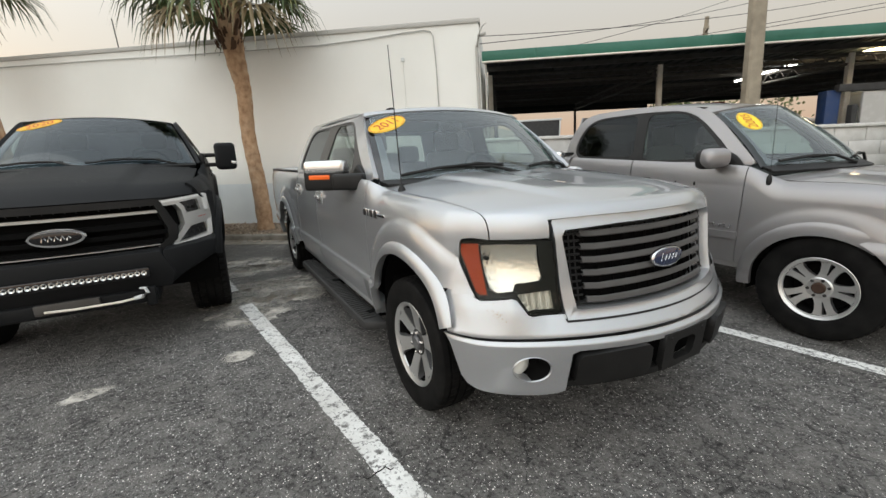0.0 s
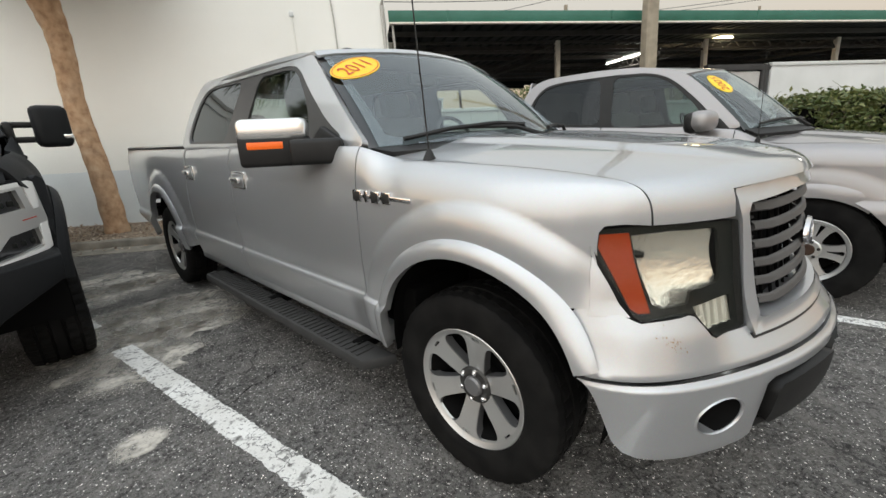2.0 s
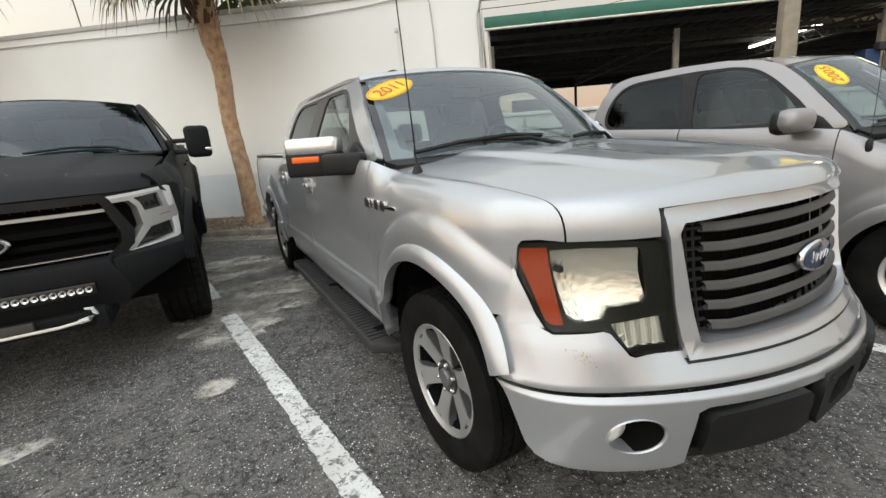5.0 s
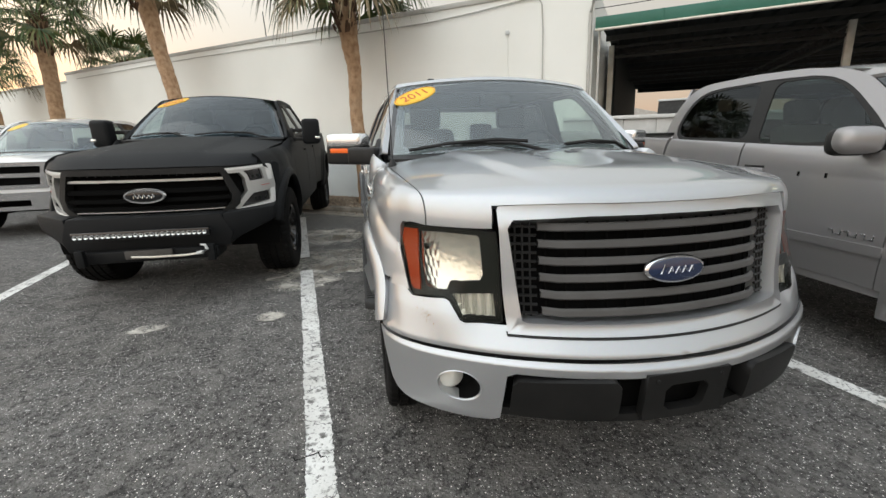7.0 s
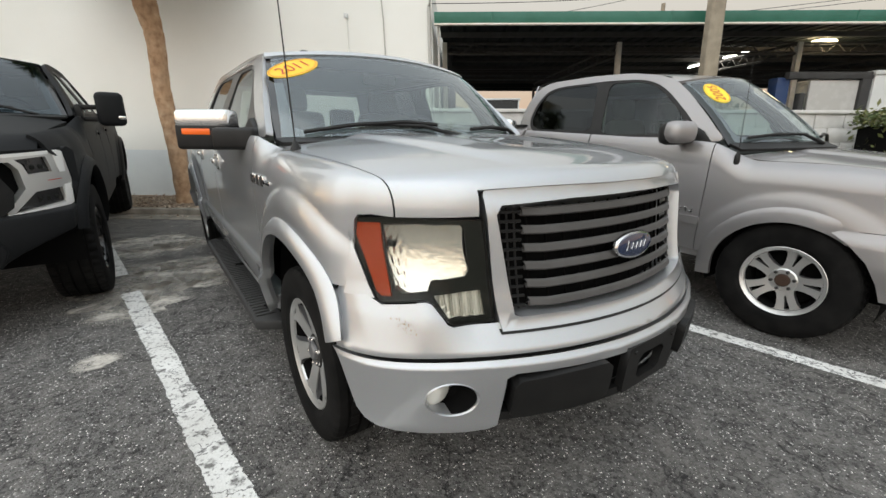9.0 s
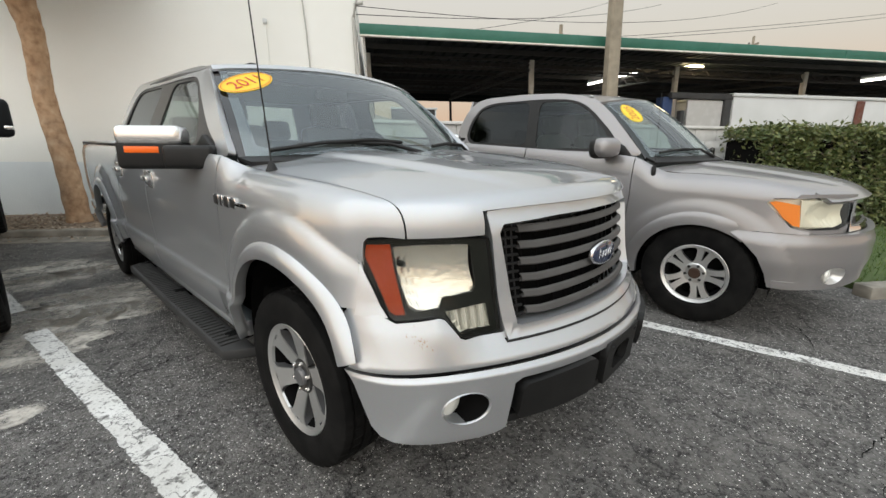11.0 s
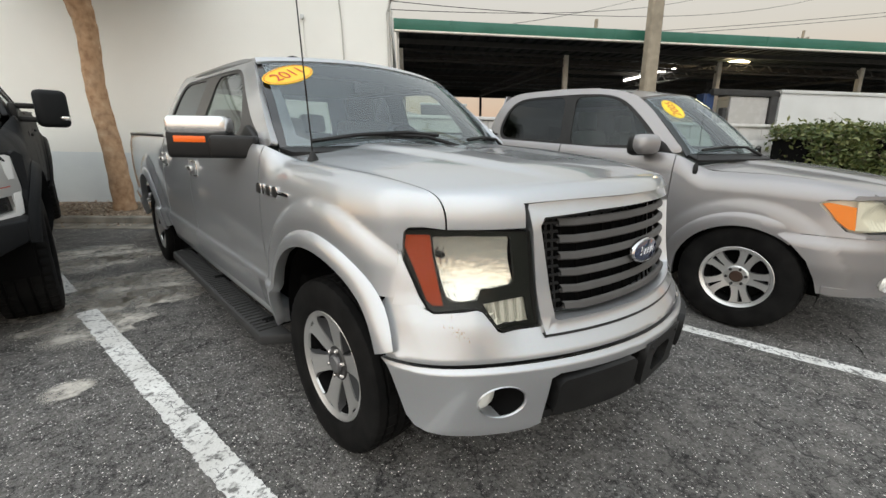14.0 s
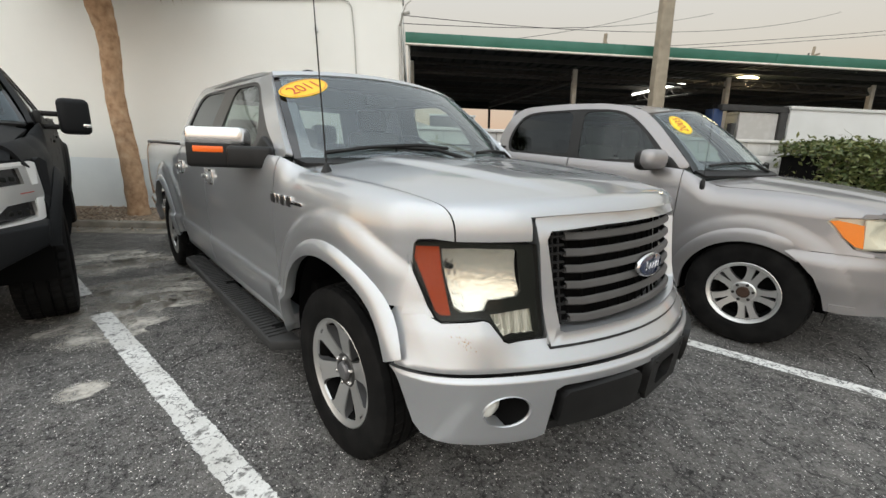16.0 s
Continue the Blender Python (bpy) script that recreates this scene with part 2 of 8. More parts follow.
_c = blend(ASPHALT, _ck, _c, (0.02, 0.02, 0.02))
l_.new(_c, b_.inputs["Base Color"])
_h = blend(ASPHALT, 0.35, _agg.outputs["Distance"], _fine.outputs["Fac"])
bump(ASPHALT, _h, 1.0, 0.016)

PATCH = material("sandy_patch", (0.2, 0.19, 0.17), 0.95)
_w = coords(PATCH)
_a = tex(PATCH, "ShaderNodeTexVoronoi", _w, 95)
_f = tex(PATCH, "ShaderNodeTexNoise", _w, 24, 8)
_g = tex(PATCH, "ShaderNodeTexNoise", _w, 5.5, 8)
_s = nodes(PATCH)[0].new("ShaderNodeSeparateColor")
nodes(PATCH)[1].new(_a.outputs["Color"], _s.inputs[0])
_pc = ramp(PATCH, _s.outputs[0], [(0.0, (0.26, 0.245, 0.22)), (0.5, (0.52, 0.49, 0.44)), (1.0, (0.78, 0.74, 0.67))])
nodes(PATCH)[1].new(blend(PATCH, ramp(PATCH, _f.outputs["Fac"], [(0.40, grey(0.0)), (0.60, grey(0.8))]), _pc, (0.58, 0.545, 0.485)), nodes(PATCH)[2].inputs["Base Color"])
_al = blend(PATCH, 0.45, _g.outputs["Fac"], _f.outputs["Fac"])
_v = [nodes(PATCH)[0].new("ShaderNodeVectorMath") for k in range(3)]
for _m, _op, _val in zip(_v, ("MULTIPLY", "SUBTRACT", "LENGTH"), ((1, 1, 0), (0.5, 0.5, 0), (0, 0, 0))):
    _m.operation = _op
    _m.inputs[1].default_value = _val
nodes(PATCH)[1].new(coords(PATCH, "Generated"), _v[0].inputs[0])
nodes(PATCH)[1].new(_v[0].outputs["Vector"], _v[1].inputs[0])
nodes(PATCH)[1].new(_v[1].outputs["Vector"], _v[2].inputs[0])
_fade = ramp(PATCH, _v[2].outputs["Value"], [(0.27, grey(1.0)), (0.47, grey(0.0))])
nodes(PATCH)[1].new(blend(PATCH, 1.0, ramp(PATCH, _al, [(0.36, grey(0.0)), (0.60, grey(0.95))]), _fade, "MULTIPLY"), nodes(PATCH)[2].inputs["Alpha"])
bump(PATCH, _f.outputs["Fac"], 0.5, 0.01)

LINE = material("worn_white_line", (0.7, 0.7, 0.68), 0.8)
_w = coords(LINE)
_a = tex(LINE, "ShaderNodeTexVoronoi", _w, 75)
_f = tex(LINE, "ShaderNodeTexNoise", _w, 16, 8)
_g = tex(LINE, "ShaderNodeTexNoise", _w, 3.0, 5)
_wn = tex(LINE, "ShaderNodeTexNoise", _w, 14, 6)
_ww = blend(LINE, 0.16, _w, _wn.outputs["Color"], "ADD")
_k = tex(LINE, "ShaderNodeTexVoronoi", _ww, 3.6, feature="DISTANCE_TO_EDGE")
_f2 = tex(LINE, "ShaderNodeTexNoise", _w, 55, 8)
_wear = blend(LINE, 1.0, ramp(LINE, _f.outputs["Fac"], [(0.33, grey(0.9)), (0.43, grey(0.0))]), ramp(LINE, _f2.outputs["Fac"], [(0.33, grey(0.8)), (0.44, grey(0.0))]), "ADD")
_lc = blend(LINE, ramp(LINE, _g.outputs["Fac"], [(0.35, grey(0)), (0.75, grey(1))]), (0.80, 0.80, 0.78), (0.58, 0.57, 0.54))
_lc = blend(LINE, _wear, _lc, (0.12, 0.117, 0.11))
_lc = blend(LINE, ramp(LINE, _k.outputs["Distance"], [(0.0, grey(0.9)), (0.005, grey(0.7)), (0.013, grey(0.0))]), _lc, (0.05, 0.05, 0.05))
nodes(LINE)[1].new(_lc, nodes(LINE)[2].inputs["Base Color"])
bump(LINE, _a.outputs["Distance"], 0.3, 0.004)

STUCCO = material("white_stucco", (0.78, 0.78, 0.76), 0.9)
_w = coords(STUCCO)
_f = tex(STUCCO, "ShaderNodeTexNoise", _w, 60, 5)
_g = tex(STUCCO, "ShaderNodeTexNoise", _w, 0.7, 6)
nodes(STUCCO)[1].new(blend(STUCCO, ramp(STUCCO, _g.outputs["Fac"], [(0.35, grey(0)), (0.75, grey(0.8))]), (0.90, 0.905, 0.865), (0.83, 0.835, 0.79)), nodes(STUCCO)[2].inputs["Base Color"])
bump(STUCCO, _f.outputs["Fac"], 0.35, 0.01)
DADO = material("pale_blue_dado", (0.68, 0.73, 0.74), 0.9)
bump(DADO, tex(DADO, "ShaderNodeTexNoise", coords(DADO), 50, 5).outputs["Fac"], 0.35, 0.01)
_g = tex(DADO, "ShaderNodeTexNoise", coords(DADO), 1.2, 6)
nodes(DADO)[1].new(ramp(DADO, _g.outputs["Fac"], [(0.3, (0.78, 0.83, 0.84)), (0.75, (0.66, 0.71, 0.73))]), nodes(DADO)[2].inputs["Base Color"])
CAPSTONE = material("weathered_parapet", (0.5, 0.49, 0.46), 0.9)
bump(CAPSTONE, tex(CAPSTONE, "ShaderNodeTexNoise", coords(CAPSTONE), 30, 6).outputs["Fac"], 0.4, 0.01)
CONCRETE = material("concrete", (0.36, 0.345, 0.31), 0.9)
_f = tex(CONCRETE, "ShaderNodeTexNoise", coords(CONCRETE), 5, 8)
nodes(CONCRETE)[1].new(ramp(CONCRETE, _f.outputs["Fac"], [(0.3, (0.34, 0.315, 0.27)), (0.72, (0.15, 0.14, 0.12))]), nodes(CONCRETE)[2].inputs["Base Color"])
bump(CONCRETE, tex(CONCRETE, "ShaderNodeTexNoise", coords(CONCRETE), 80, 5).outputs["Fac"], 0.4, 0.008)
POLE = material("pole_concrete", (0.42, 0.38, 0.31), 0.85)
_f = tex(POLE, "ShaderNodeTexNoise", coords(POLE), 7, 8)
nodes(POLE)[1].new(ramp(POLE, _f.outputs["Fac"], [(0.3, (0.36, 0.315, 0.24)), (0.75, (0.23, 0.20, 0.155))]), nodes(POLE)[2].inputs["Base Color"])
MULCH = material("mulch_soil", (0.12, 0.085, 0.06), 0.95)
_f = tex(MULCH, "ShaderNodeTexVoronoi", coords(MULCH), 28)
nodes(MULCH)[1].new(ramp(MULCH, _f.outputs["Color"], [(0.1, (0.05, 0.035, 0.025)), (0.6, (0.16, 0.11, 0.075)), (1.0, (0.34, 0.27, 0.20))]), nodes(MULCH)[2].inputs["Base Color"])
bump(MULCH, _f.outputs["Distance"], 0.9, 0.03)
LITTER = material("dry_leaf_litter", (0.2, 0.13, 0.08), 0.9)
_n2, _l2, _b2 = nodes(LITTER)
_gi = _n2.new("ShaderNodeNewGeometry")
_l2.new(ramp(LITTER, _gi.outputs["Random Per Island"], [(0.0, (0.10, 0.065, 0.042)), (0.6, (0.34, 0.24, 0.16)), (1.0, (0.60, 0.52, 0.42))]), _b2.inputs["Base Color"])
BARK = material("palm_bark", (0.34, 0.21, 0.12), 0.92)
_w = coords(BARK)
_m = BARK.node_tree.nodes.new("ShaderNodeMapping")
_m.inputs["Scale"].default_value = (2.4, 2.4, 2.0)
BARK.node_tree.links.new(_w, _m.inputs["Vector"])
_f = tex(BARK, "ShaderNodeTexNoise", _m.outputs[0], 5, 8)
_g = tex(BARK, "ShaderNodeTexNoise", _w, 4, 6)
_bc = ramp(BARK, _f.outputs["Fac"], [(0.3, (0.30, 0.180, 0.105)), (0.52, (0.46, 0.295, 0.175)), (0.75, (0.56, 0.40, 0.26))])
BARK.node_tree.links.new(blend(BARK, ramp(BARK, _g.outputs["Fac"], [(0.5, grey(0)), (0.8, grey(0.4))]), _bc, (0.36, 0.29, 0.22)), nodes(BARK)[2].inputs["Base Color"])
bump(BARK, _f.outputs["Fac"], 0.6, 0.02)
BOOT = material("palm_boot_fibre", (0.11, 0.06, 0.035), 0.95)
bump(BOOT, tex(BOOT, "ShaderNodeTexNoise", coords(BOOT), 40, 6).outputs["Fac"], 0.8, 0.02)


def foliage(name, a, b, c):
    m = material(name, a, 0.55)
    n, l, s = nodes(m)
    g = n.new("ShaderNodeNewGeometry")
    l.new(ramp(m, g.outputs["Random Per Island"], [(0.0, a), (0.55, b), (1.0, c)]), s.inputs["Base Color"])
    s.inputs["Subsurface Weight"].default_value = 0.0
    return m


FROND = foliage("palm_frond_green", (0.045, 0.085, 0.022), (0.085, 0.125, 0.035), (0.19, 0.18, 0.06))
FROND_DRY = foliage("dry_frond", (0.13, 0.09, 0.04), (0.20, 0.15, 0.07), (0.28, 0.22, 0.12))
HEDGE_LEAF = foliage("hedge_leaf", (0.045, 0.072, 0.02), (0.095, 0.122, 0.035), (0.20, 0.21, 0.075))
HEDGE_DEAD = foliage("hedge_twig", (0.08, 0.06, 0.045), (0.15, 0.12, 0.085), (0.20, 0.16, 0.11))
GRASS = foliage("lawn_blade", (0.05, 0.10, 0.02), (0.09, 0.15, 0.03), (0.16, 0.20, 0.05))
LAWN = material("lawn_soil", (0.06, 0.09, 0.025), 0.95)
GREENMETAL = material("green_painted_fascia", (0.008, 0.095, 0.062), 0.45)
_f = tex(GREENMETAL, "ShaderNodeTexNoise", coords(GREENMETAL), 3, 7)
nodes(GREENMETAL)[1].new(ramp(GREENMETAL, _f.outputs["Fac"], [(0.3, (0.008, 0.105, 0.066)), (0.8, (0.03, 0.15, 0.11))]), nodes(GREENMETAL)[2].inputs["Base Color"])
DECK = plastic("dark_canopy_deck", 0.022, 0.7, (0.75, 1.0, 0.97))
STEEL = plastic("dark_steel_truss", 0.075, 0.6, (1.0, 0.93, 0.85))
POSTPAINT = plastic("cream_post_paint", 0.78, 0.6, (1.0, 0.94, 0.82))
WHITEMETAL = material("white_sheet_metal", (0.64, 0.66, 0.66), 0.5)
_w = tex(WHITEMETAL, "ShaderNodeTexNoise", coords(WHITEMETAL), 1.3, 6)
nodes(WHITEMETAL)[1].new(ramp(WHITEMETAL, _w.outputs["Fac"], [(0.3, (0.58, 0.60, 0.595)), (0.7, (0.68, 0.70, 0.70))]), nodes(WHITEMETAL)[2].inputs["Base Color"])
BLOCKWALL = plastic("white_block_paint", 0.62, 0.85, (1.0, 0.99, 0.96))
BLUEPAINT = plastic("blue_painted_steel", 0.06, 0.5, (0.35, 0.8, 2.2))
CABLE = material("black_cable", (0.02, 0.02, 0.02), 0.7)
REDPAINT = plastic("red_painted_metal", 0.2, 0.5, (1.6, 0.15, 0.12))
FARWALL = plastic("far_stucco", 0.5, 0.9, (1.0, 0.92, 0.84))
FARDARK = plastic("far_shadowed_opening", 0.05, 0.9)


def emitter(name, colour, strength):
    return material(name, colour, 0.5, Emission_Color=(*colour, 1), Emission_Strength=strength)


TUBE_LIGHT = emitter("fluorescent_tube", (1.0, 0.97, 0.88), 9.0)
BAY_LIGHT = emitter("warm_high_bay_lamp", (1.0, 0.80, 0.45), 14.0)


# ---- mesh helpers ----
def part(name, bm, mat, parent=None, label="", smooth=40):
    """One mesh object out of a bmesh, under a thing or a part."""
    me = bpy.data.meshes.new(name)
    own = bm.verts.layers.float_vector.get("n")
    if own is None:
        bmesh.ops.recalc_face_normals(bm, faces=bm.faces)
        for e in bm.edges:
            e.smooth = len(e.link_faces) == 2 and e.calc_face_angle(0) < radians(smooth)
    normals = [tuple(v[own]) for v in bm.verts] if own is not None else None
    for fc in bm.faces:
        fc.smooth = True
    bm.to_mesh(me)
    bm.free()
    if normals:
        me.normals_split_custom_set_from_vertices(normals)
    for m in (mat if isinstance(mat, (list, tuple)) else [mat]):
        me.materials.append(m)
    ob = new(name, me)
    if parent is not None:
        ob.parent = parent
    if label:
        ob["label"] = label
    return ob


def thing(name, label, category, m=None, group="", kind=""):
    ob = new(name)
    ob.empty_display_size = 0.2
    if m is not None:
        ob.matrix_world = m
    return tagged(ob, label, category, group, kind)


def panel(outline, fn, hint, step=0.06, lip=0.02, holes=(), vstep=None):
    """A sheet of the surface fn(u, v), cut to an outline in (u, v), with a turned-in edge."""
    bm = bmesh.new()
    edges = []
    for loop in (outline, *holes):
        vs = [bm.verts.new((u, v, 0)) for u, v in loop]
        edges += [bm.edges.new((vs[i], vs[(i + 1) % len(vs)])) for i in range(len(vs))]
    bmesh.ops.triangle_fill(bm, use_beauty=True, edges=edges)
    for axis, st in ((0, step), (1, vstep or step)):
        lo, hi = min(p[axis] for p in outline), max(p[axis] for p in outline)
        k = max(1, int((hi - lo) / st))
        for i in range(1, k):
            co, no = [0, 0, 0], [0, 0, 0]
            co[axis], no[axis] = lo + (hi - lo) * i / k, 1
            bmesh.ops.bisect_plane(bm, geom=bm.verts[:] + bm.edges[:] + bm.faces[:], dist=1e-5, plane_co=co, plane_no=no)
    lay = bm.verts.layers.float_vector.new("n")
    eps = 2e-3
    for v in bm.verts:
        a, b = v.co.x, v.co.y
        du = Vector(fn(a + eps, b)) - Vector(fn(a - eps, b))
        dv = Vector(fn(a, b + eps)) - Vector(fn(a, b - eps))
        nn = du.cross(dv).normalized()
        h = Vector(hint)
        if h.y < -0.5:
            h.x += 2.5 * fn(a, b)[0]
        v[lay] = nn if nn.dot(h) >= 0 else -nn
    for v in bm.verts:
        v.co = fn(v.co.x, v.co.y)
    for f_ in bm.faces:
        f_.normal_update()
        if f_.normal.dot(f_.verts[0][lay] + f_.verts[1][lay] + f_.verts[2][lay]) < 0:
            f_.normal_flip()
    if lip:
        rim = [e for e in bm.edges if len(e.link_faces) == 1]
        made = {}
        for e in rim:
            for v in e.verts:
                if v not in made:
                    made[v] = (bm.verts.new(v.co), bm.verts.new(v.co - v[lay] * lip))
        for e in rim:
            a, b = e.verts
            bm.faces.new((made[a][0], made[b][0], made[b][1], made[a][1]))
    return bm


def rounded(pts, cut=0.04, times=2):
    """Rounds the corners of a closed outline."""
    for _ in range(times):
        out = []
        n = len(pts)
        for i in range(n):
            p, q = Vector((*pts[i], 0)), Vector((*pts[(i + 1) % n], 0))
            d = min(cut, (q - p).length * 0.28)
            e = (q - p).normalized() * d
            out += [(p.x + e.x, p.y + e.y), (q.x - e.x, q.y - e.y)]
        pts, cut = out, cut * 0.4
    return pts


def mirror_fn(fn, s):
    return lambda u, v: (lambda p: (s * p[0], p[1], p[2]))(fn(u, v))


def box(bm, centre, size, bev=0.0, turn=None, seg=2):
    r = bmesh.ops.create_cube(bm, size=1)
    vs = r["verts"]
    m = Matrix.Translation(centre) @ (turn.to_4x4() if turn is not None else Matrix.Identity(4)) @ Matrix.Diagonal((*size, 1))
    bmesh.ops.transform(bm, matrix=m, verts=vs)
    if bev:
        es = list({e for v in vs for e in v.link_edges})
        bmesh.ops.bevel(bm, geom=es, offset=bev, segments=seg, profile=0.5, affect="EDGES")
    return bm


def boxed(centre, size, bev=0.0, turn=None, seg=2):
    return box(bmesh.new(), centre, size, bev, turn, seg)


def lathe(profile, segs=48, axis="x", bm=None, centre=(0, 0, 0), wobble=None):
    """Turns (along, radius) points round an axis."""
    bm = bm or bmesh.new()
    rings = []
    for i in range(segs):
        a = 2 * math.pi * i / segs
        ring = []
        for k, (x, r) in enumerate(profile):
            rr = r + (wobble(i, k) if wobble else 0)
            p = (x, rr * math.cos(a), rr * math.sin(a))
            if axis == "y":
                p = (p[1], p[0], p[2])
            elif axis == "z":
                p = (p[1], p[2], p[0])
            ring.append(bm.verts.new((p[0] + centre[0], p[1] + centre[1], p[2] + centre[2])))
        rings.append(ring)
    for i in range(segs):
        a, b = rings[i], rings[(i + 1) % segs]
        for k in range(len(profile) - 1):
            bm.faces.new((a[k], a[k + 1], b[k + 1], b[k]))
    return bm


def tube(bm, pts, r, segs=8, cap=True):
    pts = [Vector(p) for p in pts]
    rings = []
    for i, p in enumerate(pts):
        d = (pts[min(i + 1, len(pts) - 1)] - pts[max(i - 1, 0)]).normalized()
        side = d.cross(Vector((0, 0, 1)) if abs(d.z) < 0.9 else Vector((1, 0, 0))).normalized()
        up = side.cross(d)
        rr = r[i] if isinstance(r, (list, tuple)) else r
        rings.append([bm.verts.new(p + (side * math.cos(2 * math.pi * k / segs) + up * math.sin(2 * math.pi * k / segs)) * rr) for k in range(segs)])
    for a, b in zip(rings, rings[1:]):
        for k in range(segs):
            bm.faces.new((a[k], a[(k + 1) % segs], b[(k + 1) % segs], b[k]))
    if cap:
        bm.faces.new(rings[0])
        bm.faces.new(rings[-1])
    return bm


def prism(poly, depth, to3d, bev=0.0):
    """A flat polygon given depth: to3d(u, v, d) places it."""
    bm = bmesh.new()
    a = [bm.verts.new(to3d(u, v, 0)) for u, v in poly]
    b = [bm.verts.new(to3d(u, v, depth)) for u, v in poly]
    bm.faces.new(a)
    bm.faces.new(b[::-1])
    for i in range(len(poly)):
        j = (i + 1) % len(poly)
        bm.faces.new((a[i], b[i], b[j], a[j]))
    bmesh.ops.recalc_face_normals(bm, faces=bm.faces)
    if bev:
        bmesh.ops.bevel(bm, geom=bm.edges[:], offset=bev, segments=2, profile=0.5, affect="EDGES")
    return bm


def text_bm(words, size, place):
    """Built-in font as a mesh; place(u, v) puts each point."""
    cu = bpy.data.curves.new("writing", "FONT")
    cu.body, cu.size, cu.align_x, cu.align_y = words, size, "CENTER", "CENTER"
    ob = bpy.data.objects.new("writing", cu)
    scene.collection.objects.link(ob)
    me = bpy.data.meshes.new_from_object(ob.evaluated_get(bpy.context.evaluated_depsgraph_get()))
    bpy.data.objects.remove(ob)
    bpy.data.curves.remove(cu)
    bm = bmesh.new()
    bm.from_mesh(me)
    bpy.data.meshes.remove(me)
    for v in bm.verts:
        v.co = place(v.co.x, v.co.y)
    return bm


def ease(x, a, b):
    t = min(1.0, max(0.0, (x - a) / (b - a)))
    return t * t * (3 - 2 * t)


def line_up(x, pts):
    """Straight interpolation through (x, y) points."""
    if x <= pts[0][0]:
        return pts[0][1]
    for (a, fa), (b, fb) in zip(pts, pts[1:]):
        if x <= b:
            return fa + (fb - fa) * (x - a) / (b - a)
    return pts[-1][1]


def smooth_up(x, pts):
    """Smooth interpolation (monotone cubic) through (x, y) points."""
    if x <= pts[0][0]:
        return pts[0][1]
    if x >= pts[-1][0]:
        return pts[-1][1]
    n = len(pts)
    d = [(pts[i + 1][1] - pts[i][1]) / (pts[i + 1][0] - pts[i][0]) for i in range(n - 1)]
    m = [d[0]] + [(d[i - 1] + d[i]) / 2 if d[i - 1] * d[i] > 0 else 0 for i in range(1, n - 1)] + [d[-1]]
    for i in range(n - 1):
        if x <= pts[i + 1][0]:
            h = pts[i + 1][0] - pts[i][0]
            t = (x - pts[i][0]) / h
            return pts[i][1] * (2 * t**3 - 3 * t * t + 1) + h * m[i] * (t**3 - 2 * t * t + t) + pts[i + 1][1] * (3 * t * t - 2 * t**3) + h * m[i + 1] * (t**3 - t * t)


def arc(cy, cz, r, a0, a1, n=18):
    """Points on a circle, angles in degrees from +u towards +v."""
    return [(cy + r * math.cos(radians(a0 + (a1 - a0) * i / n)), cz + r * math.sin(radians(a0 + (a1 - a0) * i / n))) for i in range(n + 1)]


